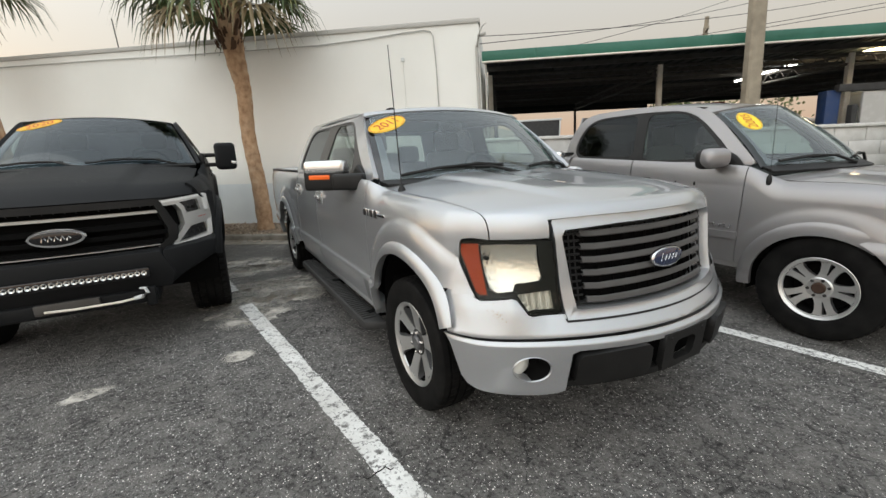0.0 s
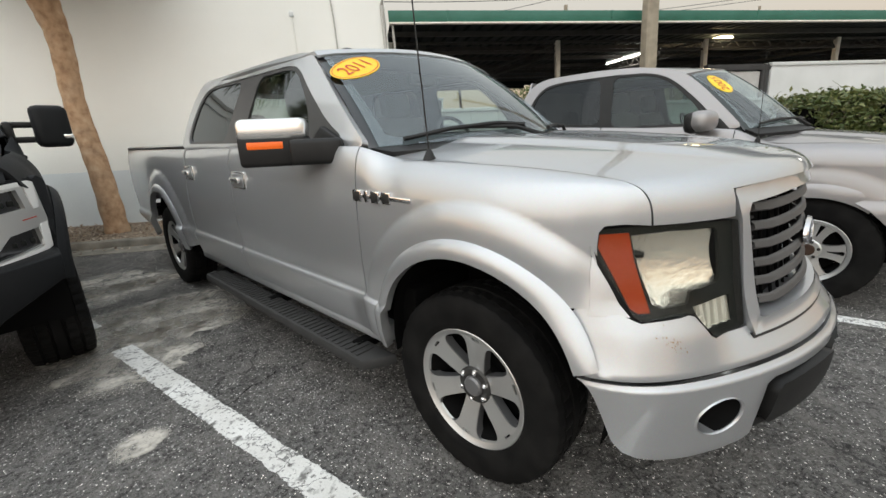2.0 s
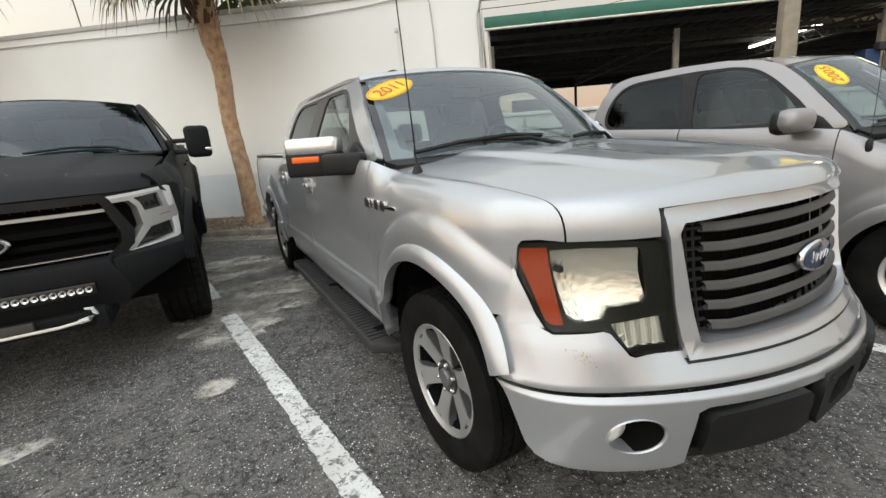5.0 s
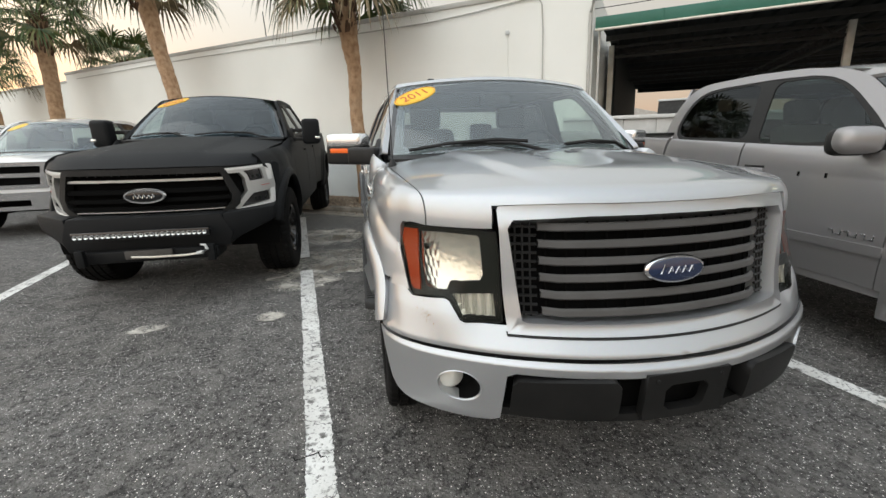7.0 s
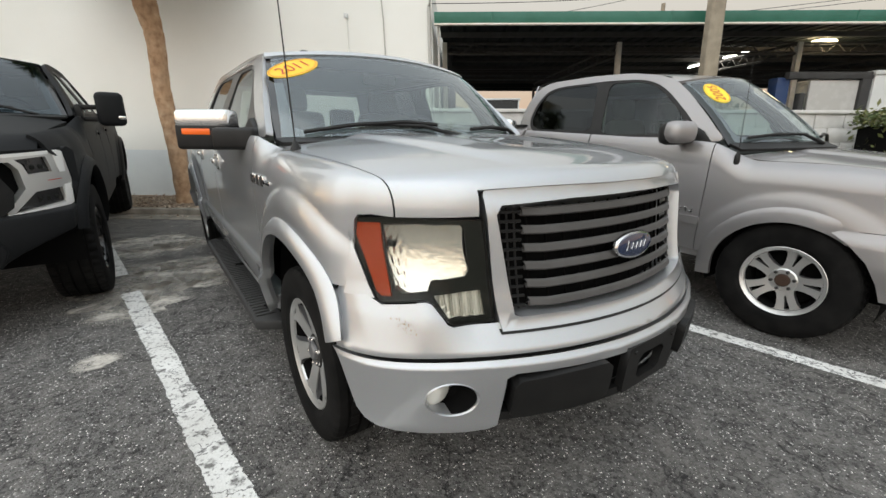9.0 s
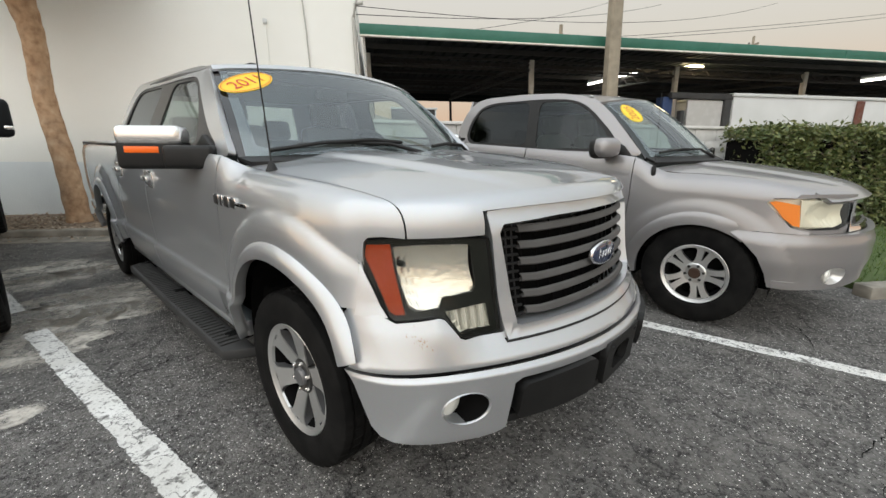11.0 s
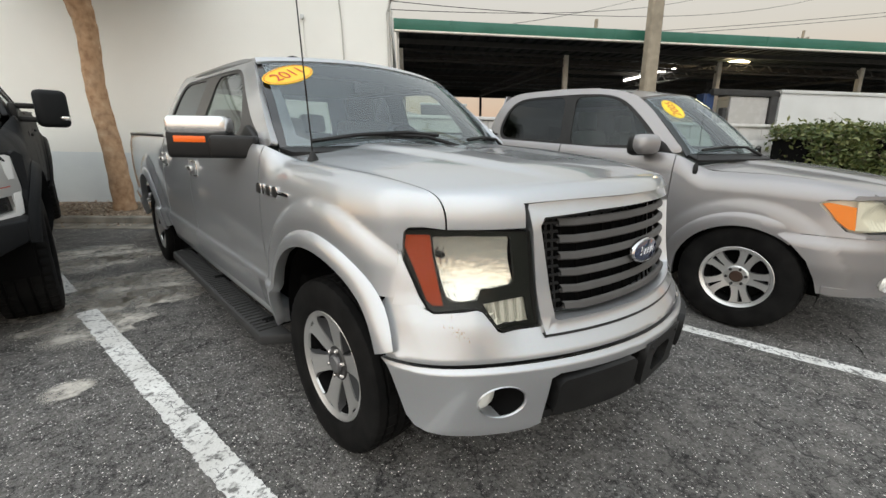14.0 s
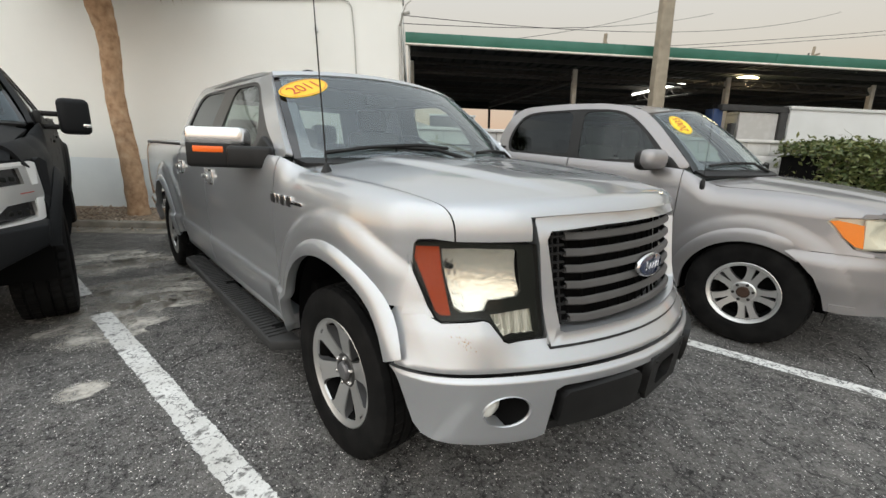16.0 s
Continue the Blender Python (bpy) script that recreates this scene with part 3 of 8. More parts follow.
# ---- pickup trucks ----
def pickup_shape(P):
    """The surfaces of a pickup's body: x is half width, y runs from the front bumper backwards, z up."""
    fy, ry, az = P["arch_f"], P["arch_r"], P["arch_z"]

    def swell(y, z):
        """The rounded brow over each wheel arch, ending in a crease."""
        w = 0.0
        for c in (fy, ry):
            k = min(1.0, max(0.0, (P["shoulder_r"] - math.hypot(y - c, z - az)) / P["shoulder_w"]))
            k = (2.5 * k * k if k < 0.2 else k - 0.1) / 0.9 if "crease" in P else (2 * k * k if k < 0.25 else k - 0.125) / 0.875
            w += P["bulge"] * (1 - (1 - k) ** P.get("crease", 2)) * ease(z, 0.3, 0.5)
        return w

    P["swell"] = swell

    def half(y, z):
        w = smooth_up(z, P["profile"])
        k = P["taper_low"] + (1 - P["taper_low"]) * ease(z, 0.68, 0.95)
        if y < P["taper_from"]:
            w -= P["taper"] * ((P["taper_from"] - y) / P["taper_len"]) ** 3.2 * k
        if y > P["tail"] - 0.8:
            w -= 0.02 * ((y - P["tail"] + 0.8) / 0.8) ** 2
        w += swell(y, z)
        return w

    def side(y, v):
        t = ease(y, P["A"] - 0.25, P["A"] + 0.05)
        v0 = P["sh_f"][0] + (P["sh_d"][0] - P["sh_f"][0]) * t
        rx = P["sh_f"][1] + (P["sh_d"][1] - P["sh_f"][1]) * t
        rz = P["sh_f"][2] + (P["sh_d"][2] - P["sh_f"][2]) * t
        if v <= v0:
            x, z = half(y, v), v
        else:
            th = (v - v0) / (rz * 1.15) * 1.35
            x, z = half(y, v0) - rx * (1 - math.cos(th)), v0 + rz * math.sin(th)
        z -= P["nose_drop"] * max(0.0, (P["nose_from"] - y) / P["nose_from"]) ** 2 * ease(v, 0.9, 1.25)
        z += P["belt_rise"] * (y - P["A"]) * ease(v, 0.9, 1.3) if y > P["A"] else 0
        return (x, y, z)

    def cab(y, z):
        zb, zr = P["belt"], P["roof_edge"]
        t = max(0.0, (z - zb) / (zr - zb))
        x = P["belt_x"] - (P["belt_x"] - P["roof_x"]) * t**1.15
        x -= (0.03 if y < P["cab_mid"] else P.get("cab_back", 0.03)) * (y - P["cab_mid"]) ** 2
        return (x, y, z)

    def screen(u, v):
        """u from -1 to 1 across, v from 0 at the cowl to 1 at the roof."""
        (xb, yb, zb, bow_b), (xt, yt, zt, bow_t) = P["ws_low"], P["ws_top"]
        x = u * (xb + (xt - xb) * v)
        lo = (yb - bow_b * (1 - u * u), zb + 0.015 * (1 - u * u))
        hi = (yt - bow_t * (1 - u * u), zt + P["ws_crown"] * (1 - u * u))
        sag = 0.03 * 4 * v * (1 - v)
        return (x, lo[0] + (hi[0] - lo[0]) * v - sag * 0.5, lo[1] + (hi[1] - lo[1]) * v + sag * 0.6)

    def roof(u, v):
        """u from -1 to 1 across, v from 0 at the windscreen to 1 at the back."""
        xt, yt, zt, bow_t = P["ws_top"]
        y0 = yt - bow_t * (1 - u * u)
        y = y0 + (P["cab_end"] - y0) * v
        z0 = zt + P["ws_crown"] * (1 - u * u)
        z = z0 + P["roof_rise"] * math.sin(math.pi * min(1, v * 0.93)) * (0.55 + 0.45 * (1 - abs(u) ** 3)) - 0.01 * v + P.get("roof_lift", 0.0) * ease(v, 0.0, 0.12) * u * u - 0.02 * max(0, abs(u) - 0.86) / 0.14 * ease(v, 0, 0.1)
        return (u * (xt + 0.012 + 0.02 * math.sin(math.pi * v)), y, z)

    return half, side, cab, screen, roof


def tyre_profile(R, w, rim):
    """Half section mirrored: side wall, shoulder and four ribs with grooves between."""
    h = w / 2
    half_ = [(0.80, rim - 0.012), (0.90, rim + 0.010), (0.955, rim + 0.022), (0.96, rim + 0.026), (1.0, rim + (R - rim) * 0.45), (0.985, rim + (R - rim) * 0.72), (0.95, rim + (R - rim) * 0.82), (0.93, R - 0.016), (0.86, R - 0.007), (0.70, R - 0.002),
             (0.64, R), (0.625, R - 0.012), (0.545, R - 0.012), (0.53, R + 0.001), (0.25, R + 0.002), (0.24, R - 0.012), (0.16, R - 0.012), (0.15, R + 0.002)]
    return [(-h * k, r) for k, r in half_] + [(h * k, r) for k, r in half_[::-1]]


def wheel(truck, name, where, R, width, rim, style, flip):
    """A wheel as one part: tyre, rim, spokes, hub cap and nuts. It is built with its outer face towards -x."""
    w = boxed((0, 0, 0), (0.08, 0.16, 0.16), 0.02)
    hub = part(name, w, VOID, truck)
    hub.matrix_local = Matrix.Translation(where) @ (Matrix.Rotation(math.pi, 4, "Z") if flip else Matrix.Identity(4)) @ Matrix.Rotation(radians(style.get("spin", 0)), 4, "X") @ Matrix.Scale(style.get("scale", 1.0), 4)
    h = width / 2
    lug = style.get("lug", 0.005)

    def tread(i, k):
        return -lug if k in (7, 8, 9, 10, 25, 26, 27, 28) and i % 3 == 0 else (-0.007 if k in (13, 14, 21, 22) and i % 3 == 1 else 0)

    part("tyre", lathe(tyre_profile(R, width, rim), 132, wobble=tread), RUBBER, hub, style.get("tyre_label", "black rubber tyre with worn tread blocks"), 28)
    part("rim", lathe([(h * 0.80, rim - 0.015), (0.02, rim - 0.05), (-h * 0.45, rim - 0.04), (-h * 0.70, rim - 0.028)], 72), style.get("barrelmat", style["lipmat"]), hub, "", 30)
    part("rim_lip", lathe([(-h * 0.70, rim - 0.028), (-h * 0.78, rim - 0.024), (-h * 0.82, rim - 0.012), (-h * 0.87, rim - 0.004), (-h * 0.84, rim + 0.002), (-h * 0.78, rim - 0.002)], 72), style["lipmat"], hub, "", 30)
    part("brake_disc", lathe([(0.0, 0.0001), (0.0, rim - 0.06), (0.02, rim - 0.05)], 40), VOID, hub)
    n = style["n"]
    xo = -h * style.get("dish", 0.62)
    xf = -h * style.get("face", 0.76)
    r0, r1 = style["arms"][0][1], style["arms"][len(style["arms"]) // 2][1]
    for i in range(n):
        def face(a, r, i=i, d=0.0):
            t_ = max(0.0, (r - r0) / (r1 - r0))
            q = radians(a + 360 * i / n)
            return (xo + (xf - xo) * t_**0.8 + style.get("ridge", 0.0) * ease(abs(a), 4, 11) * ease(t_, 0.1, 0.3) * (1 - ease(t_, 0.55, 0.95)) + d, r * math.sin(q), r * math.cos(q))

        sp = part("spoke", panel(style["arms"], face, (-1, 0, 0), 2.5, 0.006, holes=style.get("slots", ()), vstep=0.02), style["mat"], hub, "", 30)
        rim_ = bmesh.new()
        for loop in (style["arms"], *style.get("slots", ())):
            v0 = [rim_.verts.new(face(a, r, d=0.003)) for a, r in loop]
            v1 = [rim_.verts.new(face(a * 0.96, r, d=0.045)) for a, r in loop]
            for k in range(len(loop)):
                j = (k + 1) % len(loop)
                rim_.faces.new((v0[k], v0[j], v1[j], v1[k]))
        part("spoke_side", rim_, style.get("sidemat", style["mat"]), hub, "", 30)
    part("hub_plate", lathe([(xo + 0.03, 0.0001), (xo + 0.03, 0.085), (xo - 0.004, 0.08), (xo - 0.012, 0.07), (xo - 0.012, 0.0001)], 36), style.get("platemat", style["mat"]), hub, "", 30)
    part("hub_cap", lathe([(xo, 0.045), (xo - 0.022, 0.041), (xo - 0.028, 0.034), (xo - 0.026, 0.0001)], 32), style["capmat"], hub, style.get("cap_label", ""), 30)
    for i in range(style["nuts"]):
        a = 2 * math.pi * (i + 0.5) / style["nuts"]
        part("wheel_nut", lathe([(xo, 0.012), (xo - 0.022, 0.011), (xo - 0.026, 0.006), (xo - 0.026, 0.0001)], 6, centre=(0, 0.062 * math.cos(a), 0.062 * math.sin(a))), style.get("nutmat", CHROME), hub)
    return hub


def seat(truck, x, y, z, mat):
    s_ = part("seat", boxed((x, y, z), (0.52, 0.5, 0.16), 0.05), mat, truck, "grey cloth seat")
    part("seat_back", boxed((x, y + 0.30, z + 0.32), (0.50, 0.15, 0.58), 0.06, Matrix.Rotation(radians(-12), 3, "X")), mat, s_)
    part("headrest", boxed((x, y + 0.385, z + 0.70), (0.27, 0.11, 0.19), 0.045, Matrix.Rotation(radians(-10), 3, "X")), mat, s_)


def wiper(truck, pts, arm_from):
    b = bmesh.new()
    tube(b, pts, 0.011, 6)
    w = part("wiper", b, PLASTIC, truck, "black windscreen wiper")
    b = bmesh.new()
    mid = (Vector(pts[0]) + Vector(pts[-1])) / 2 + Vector((0, 0, 0.018))
    tube(b, [arm_from, (Vector(arm_from) + mid) / 2 + Vector((0, -0.01, 0.03)), mid], [0.014, 0.010, 0.008], 6)
    part("wiper_arm", b, PLASTIC, w)


def pickup(P, truck, mat):
    """Everything the trucks share: sides, cab, glass, bed, inside."""
    half, side, cab, screen, roof = pickup_shape(P)
    A, B, C, sill, tail = P["A"], P["B"], P["C"], P["sill"], P["tail"]
    fy, ry, az, lip = P["arch_f"], P["arch_r"], P["arch_z"], P["lip_r"]
    vf = P["sh_f"][0] + P["sh_f"][2] * 1.15
    vd = P["sh_d"][0] + P["sh_d"][2] * 1.12
    for s in (-1, 1):
        fn = mirror_fn(side, s)
        H = (s, 0, 0.25)
        # front fender
        top = [(A, vf + (vd - vf) * 0.95), (A - 0.12, vf + (vd - vf) * 0.5), (A - 0.25, vf)] + [(P["nose_y"] + (A - 0.25 - P["nose_y"]) * k / 4, vf) for k in (3, 2, 1, 0)]
        a1 = math.degrees(math.asin((P["fender_join"] - az) / (lip + 0.02)))
        arch = arc(fy, az, lip + 0.02, 180 - a1, -2, 26)
        out = [(A + 0.012, sill), (A, 0.95)] + top + P["nose_edge"] + arch + [(fy + lip + 0.02, sill)]
        part("fender", panel(out, mirror_fn(P["fender_fn"], s) if "fender_fn" in P else fn, H, P["fender_step"], 0.03), mat, truck)
        # doors
        g = 0.006
        d1 = [(A + 0.012 + g, sill), (B - g, sill), (B - g, vd), (A + g, vd), (A + g, 0.95)]
        fd = part("front_door", panel(d1, fn, H, 0.12, 0.03, vstep=0.022), mat, truck)
        d2 = [(B + g, sill), (C - 0.02, sill), (C - 0.005, sill + 0.12), (C - g, 0.8), (C - 0.05, 1.12), (C - 0.09, vd), (B + g, vd)]
        rd = part("rear_door", panel(d2, fn, H, 0.06, 0.03, vstep=0.022), mat, truck)
        P["handle"](fd, side, s, P["handle_f"], mat)
        P["handle"](rd, side, s, P["handle_r"], mat)
        # bed side
        vb = P["bed_v"]
        d3 = [(C + g, sill + 0.06), (C + 0.012, 0.8), (C - 0.03, 1.12), (C - 0.055, vb), (tail, vb), (tail + 0.02, 0.9), (tail, 0.62), (ry + lip + 0.15, 0.5), (ry + lip + 0.02, 0.5)] + arc(ry, az, lip + 0.02, 0, 180, 26) + [(ry - lip - 0.02, sill)]
        part("bed_side", panel(d3, fn, H, 0.035, 0.03, vstep=0.03), mat, truck)
        rl = bmesh.new()
        xr, _, zr = side(C + 0.8, vb)
        box(rl, (s * (xr - 0.03), (C + tail) / 2 - 0.02, zr + 0.008), (0.10, tail - C + 0.02, 0.022), 0.008)
        part("bed_rail", rl, PLASTIC, truck)
        part("bed_wall", boxed((s * (half(C + 0.8, 1.1) - 0.10), (C + tail) / 2, (0.85 + zr) / 2), (0.05, tail - C - 0.03, zr - 0.85)), mat, truck)
        # rocker and wheel wells
        part("rocker", boxed((s * (half(A + 0.6, sill) - 0.075), (A + C) / 2 - 0.02, sill - 0.01), (0.14, C - A + 0.10, 0.09), 0.02), P["rockermat"], truck)
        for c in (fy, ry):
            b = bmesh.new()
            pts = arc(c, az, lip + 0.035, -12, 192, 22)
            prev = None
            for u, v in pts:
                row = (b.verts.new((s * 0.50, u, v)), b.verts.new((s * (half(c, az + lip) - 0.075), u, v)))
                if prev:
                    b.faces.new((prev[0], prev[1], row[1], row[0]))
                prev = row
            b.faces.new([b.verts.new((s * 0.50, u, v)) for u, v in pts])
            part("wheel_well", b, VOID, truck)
            # arch flare: a rolled band round the opening
            fl = P["flare"]

            def band(a, k, c=c):
                """a: angle, k from 0 (inner lip) to 1 (outer edge)."""
                r = lip + fl["w"] * k
                y, z = c + r * math.cos(radians(a)), az + r * math.sin(radians(a))
                f = ease(fl["end"] - a, 0, 26) if "end" in fl and c == fy else 1.0
                x = half(y, min(z, P["sh_f"][0])) + fl["out"] * f * (1 - k**3) + 0.004 * f - 0.006 * (1 - f)
                return (x, y, z)

            if not fl:
                continue
            a0, a1_ = (P["flare_from"] if c == fy else (-6, 186))
            part("arch_flare", panel([(a0 + (a1_ - a0) * i / 30, 0) for i in range(31)] + [(a1_ + (a0 - a1_) * i / 30, 1) for i in range(31)], mirror_fn(band, s), H, 6, 0.035, vstep=0.2), mat, truck)
        # cab frame with its openings
        fc = mirror_fn(cab, s)
        part("cab_frame", panel(rounded(P["cab_out"]), fc, (s, 0, 0.3), 0.08, 0.035, holes=[rounded(P["dlo"])]), mat, truck)

        def inset(y, z, d=0.012):
            x, y, z = cab(y, z)
            return (x - d, y, z)

        part("window_trim", panel(rounded(P["trim_out"]), mirror_fn(lambda y, z: inset(y, z, 0.006), s), (s, 0, 0.3), 0.1, 0.012, holes=[rounded(P["win_f"]), rounded(P["win_r"])]), P.get("trimmat", PLASTIC), truck, "dark window surround and pillar cover")
        part("front_window", panel(rounded(P["win_f"]), mirror_fn(inset, s), (s, 0, 0.3), 0.2, 0), P["glass_f"], truck)
        part("rear_window", panel(rounded(P["win_r"]), mirror_fn(inset, s), (s, 0, 0.3), 0.2, 0), P["glass_r"], truck)
        seat(truck, s * 0.40, P["seat_y"], P["belt"] - 0.43, UPHOL)
        seat(truck, s * 0.40, P["seat_y"] + 0.93, P["belt"] - 0.54, UPHOL)
    # roof, windscreen, back of the cab
    sq = [(-1, 0), (1, 0), (1, 1), (-1, 1)]
    part("roof", panel(sq, roof, (0, 0, 1), 0.09, 0.03, vstep=0.07), mat, truck)
    ws = part("windscreen", panel([(-0.965, 0.0), (0.965, 0.0), (0.965, 0.975), (-0.965, 0.975)], screen, (0, -1, 0.6), 0.12, 0), P.get("glass_w", WINDSCREEN), truck, "slightly tinted windscreen reflecting the pale sky")
    edge = lambda u, v: tuple(Vector(screen(u, v)) + Vector((0, 0.012, -0.010)))
    part("windscreen_border", panel([(-1, -0.03), (1, -0.03), (1, 1.0), (-1, 1.0)], edge, (0, -1, 0.6), 0.12, 0.01, holes=[[(-0.90, 0.11), (-0.85, 0.075), (0.85, 0.075), (0.90, 0.11), (0.91, 0.94), (0.88, 0.955), (-0.88, 0.955), (-0.91, 0.94)]], vstep=0.12), GLOSSBLACK, ws)
    if "header" in P:
        lid = lambda u, v: tuple(Vector(screen(u, v)) + Vector((0, -0.003, 0.005)))
        part("windscreen_header", panel([(-1.0, P["header"] - 0.012), (-0.9, P["header"]), (0.9, P["header"]), (1.0, P["header"] - 0.012), (1.0, 1.005), (-1.0, 1.005)], lid, (0, -1, 0.6), 0.1, 0.012), mat, truck)
    ce, re_ = P["cab_end"], P["roof_edge"]
    back = lambda x, z: (x, ce - 0.02 + 0.10 * (P["belt"] - z) * -0.35 * 0 + 0.03 * (1 - (x / 0.8) ** 2) + (re_ - z) * 0.12, z)
    xb, xr = P["belt_x"] - 0.03, P["roof_x"] - 0.02
    hole = [(-0.62, P["belt"] + 0.07), (0.62, P["belt"] + 0.07), (0.56, re_ - 0.08), (-0.56, re_ - 0.08)]
    part("cab_back", panel([(-xb, 0.8), (xb, 0.8), (xb, P["belt"]), (xr, re_), (-xr, re_), (-xb, P["belt"])], back, (0, 1, 0), 0.2, 0.02, holes=[hole]), mat, truck)
    part("back_window", panel(hole, back, (0, 1, 0), 0.4, 0), P.get("glass_b", BACKGLASS), truck)
    # bed
    part("bed_floor", boxed((0, (C + tail) / 2, 0.84), (1.7, tail - C - 0.04, 0.05)), PLASTIC, truck)
    part("bed_front", boxed((0, C + 0.03, 1.08), (1.72, 0.05, 0.46)), mat, truck)
    part("tailgate", boxed((0, tail - 0.01, 1.05), (2 * half(tail, 1.0) - 0.06, 0.07, 0.58), 0.02), mat, truck)
    part("rear_bumper", boxed((0, tail + 0.12, 0.62), (1.78, 0.16, 0.20), 0.03), CHROME, truck, "chrome rear bumper")
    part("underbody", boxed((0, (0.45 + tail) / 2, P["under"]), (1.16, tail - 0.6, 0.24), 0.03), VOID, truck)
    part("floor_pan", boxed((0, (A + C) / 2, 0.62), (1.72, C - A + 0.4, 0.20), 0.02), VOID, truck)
    # inside
    part("dashboard", boxed((0, A + 0.28, P["belt"] - 0.17), (1.6, 0.42, 0.30), 0.09, Matrix.Rotation(radians(8), 3, "X"), 3), PLASTIC, truck)
    part("headliner", boxed((0, (P["ws_top"][1] + ce) / 2 + 0.05, re_ - 0.035), (1.28, ce - P["ws_top"][1] - 0.2, 0.02)), UPHOL, truck)
    sw = lathe([(0.012 * math.cos(a), 0.185 + 0.016 * math.sin(a)) for a in [i * math.pi / 4 for i in range(9)]], 32, "y")
    box(sw, (0, 0, 0), (0.15, 0.03, 0.12), 0.02)
    box(sw, (0, 0, 0), (0.35, 0.02, 0.03), 0.008)
    box(sw, (0, 0, -0.09), (0.03, 0.02, 0.17), 0.008)
    bmesh.ops.transform(sw, matrix=Matrix.Translation((0.40, A + 0.62, P["belt"] - 0.02)) @ Matrix.Rotation(radians(-28), 4, "X"), verts=sw.verts)
    part("steering_wheel", sw, PLASTIC, truck)
    part("rear_view_mirror", boxed((0, P["ws_top"][1] - 0.06, re_ - 0.10), (0.24, 0.03, 0.07), 0.02), PLASTIC, truck)
    part("cowl", panel([(-1.0, -P.get("cowl_len", 0.16)), (1.0, -P.get("cowl_len", 0.16)), (1.0, 0.0), (-1.0, 0.0)], lambda u, v: (lambda p: (p[0], p[1] + v * 0.9, p[2] + v * P.get("cowl_drop", 0.10) - 0.004))(screen(u, 0)), (0, -0.3, 1), 0.1, 0.02, vstep=0.05), PLASTIC, truck, "black plastic cowl")
    return side, cab, screen, roof, half, ws


def sticker(ws, screen, u0, v0, a, b, tilt, words, mat, size):
    """An oval year sticker on the windscreen, tilted, with its year printed on it."""
    def put(x, y, up):
        ca, sa = math.cos(radians(tilt)), math.sin(radians(tilt))
        x, y = x * ca - y * sa, x * sa + y * ca
        wdt = abs(screen(1, v0)[0])
        hgt = (Vector(screen(u0, 1)) - Vector(screen(u0, 0))).length
        u, v = u0 + x / wdt, v0 + y / hgt
        n = (Vector(screen(u + 0.01, v)) - Vector(screen(u - 0.01, v))).cross(Vector(screen(u, v + 0.01)) - Vector(screen(u, v - 0.01))).normalized()
        return Vector(screen(u, v)) + n * up

    bm = bmesh.new()
    vs = [bm.verts.new(put(a * math.cos(t), b * math.sin(t), 0.002)) for t in [2 * math.pi * i / 40 for i in range(40)]]
    low = [bm.verts.new(put(a * math.cos(t), b * math.sin(t), 0.0005)) for t in [2 * math.pi * i / 40 for i in range(40)]]
    c = bm.verts.new(put(0, 0, 0.0022))
    for i in range(40):
        bm.faces.new((c, vs[i], vs[(i + 1) % 40]))
        bm.faces.new((vs[i], low[i], low[(i + 1) % 40], vs[(i + 1) % 40]))
    st = part("year_sticker", bm, mat, ws, "yellow oval sticker with the year " + words)
    part("printed_year", text_bm(words, size, lambda x, y: put(x, y, 0.0042)), RED, st)
    rim = bmesh.new()
    ring = [[rim.verts.new(put(k * a * math.cos(t), (b - a * (1 - k)) * math.sin(t), 0.004)) for k in (0.93, 0.955)] for t in [2 * math.pi * i / 40 for i in range(40)]]
    for i in range(40):
        p, q = ring[i], ring[(i + 1) % 40]
        rim.faces.new((p[0], p[1], q[1], q[0]))
    part("printed_ring", rim, RED, st)


# ---- silver pickup ----
def silver_handle(door, side, s, where, mat):
    """A square-backed handle with a chrome pull in a recessed cup."""
    y, z = where
    x = side(y, z)[0]
    cup = part("door_handle", boxed((s * (x + 0.002), y, z), (0.014, 0.185, 0.105), 0.006), CAPCHROME, door, "chrome door handle with square bezel")
    part("handle_cup", boxed((s * (x + 0.007), y, z), (0.008, 0.155, 0.080), 0.003), SILVER, cup)
    part("handle_pull", boxed((s * (x + 0.024), y + 0.012, z + 0.002), (0.024, 0.13, 0.034), 0.010), CAPCHROME, cup)


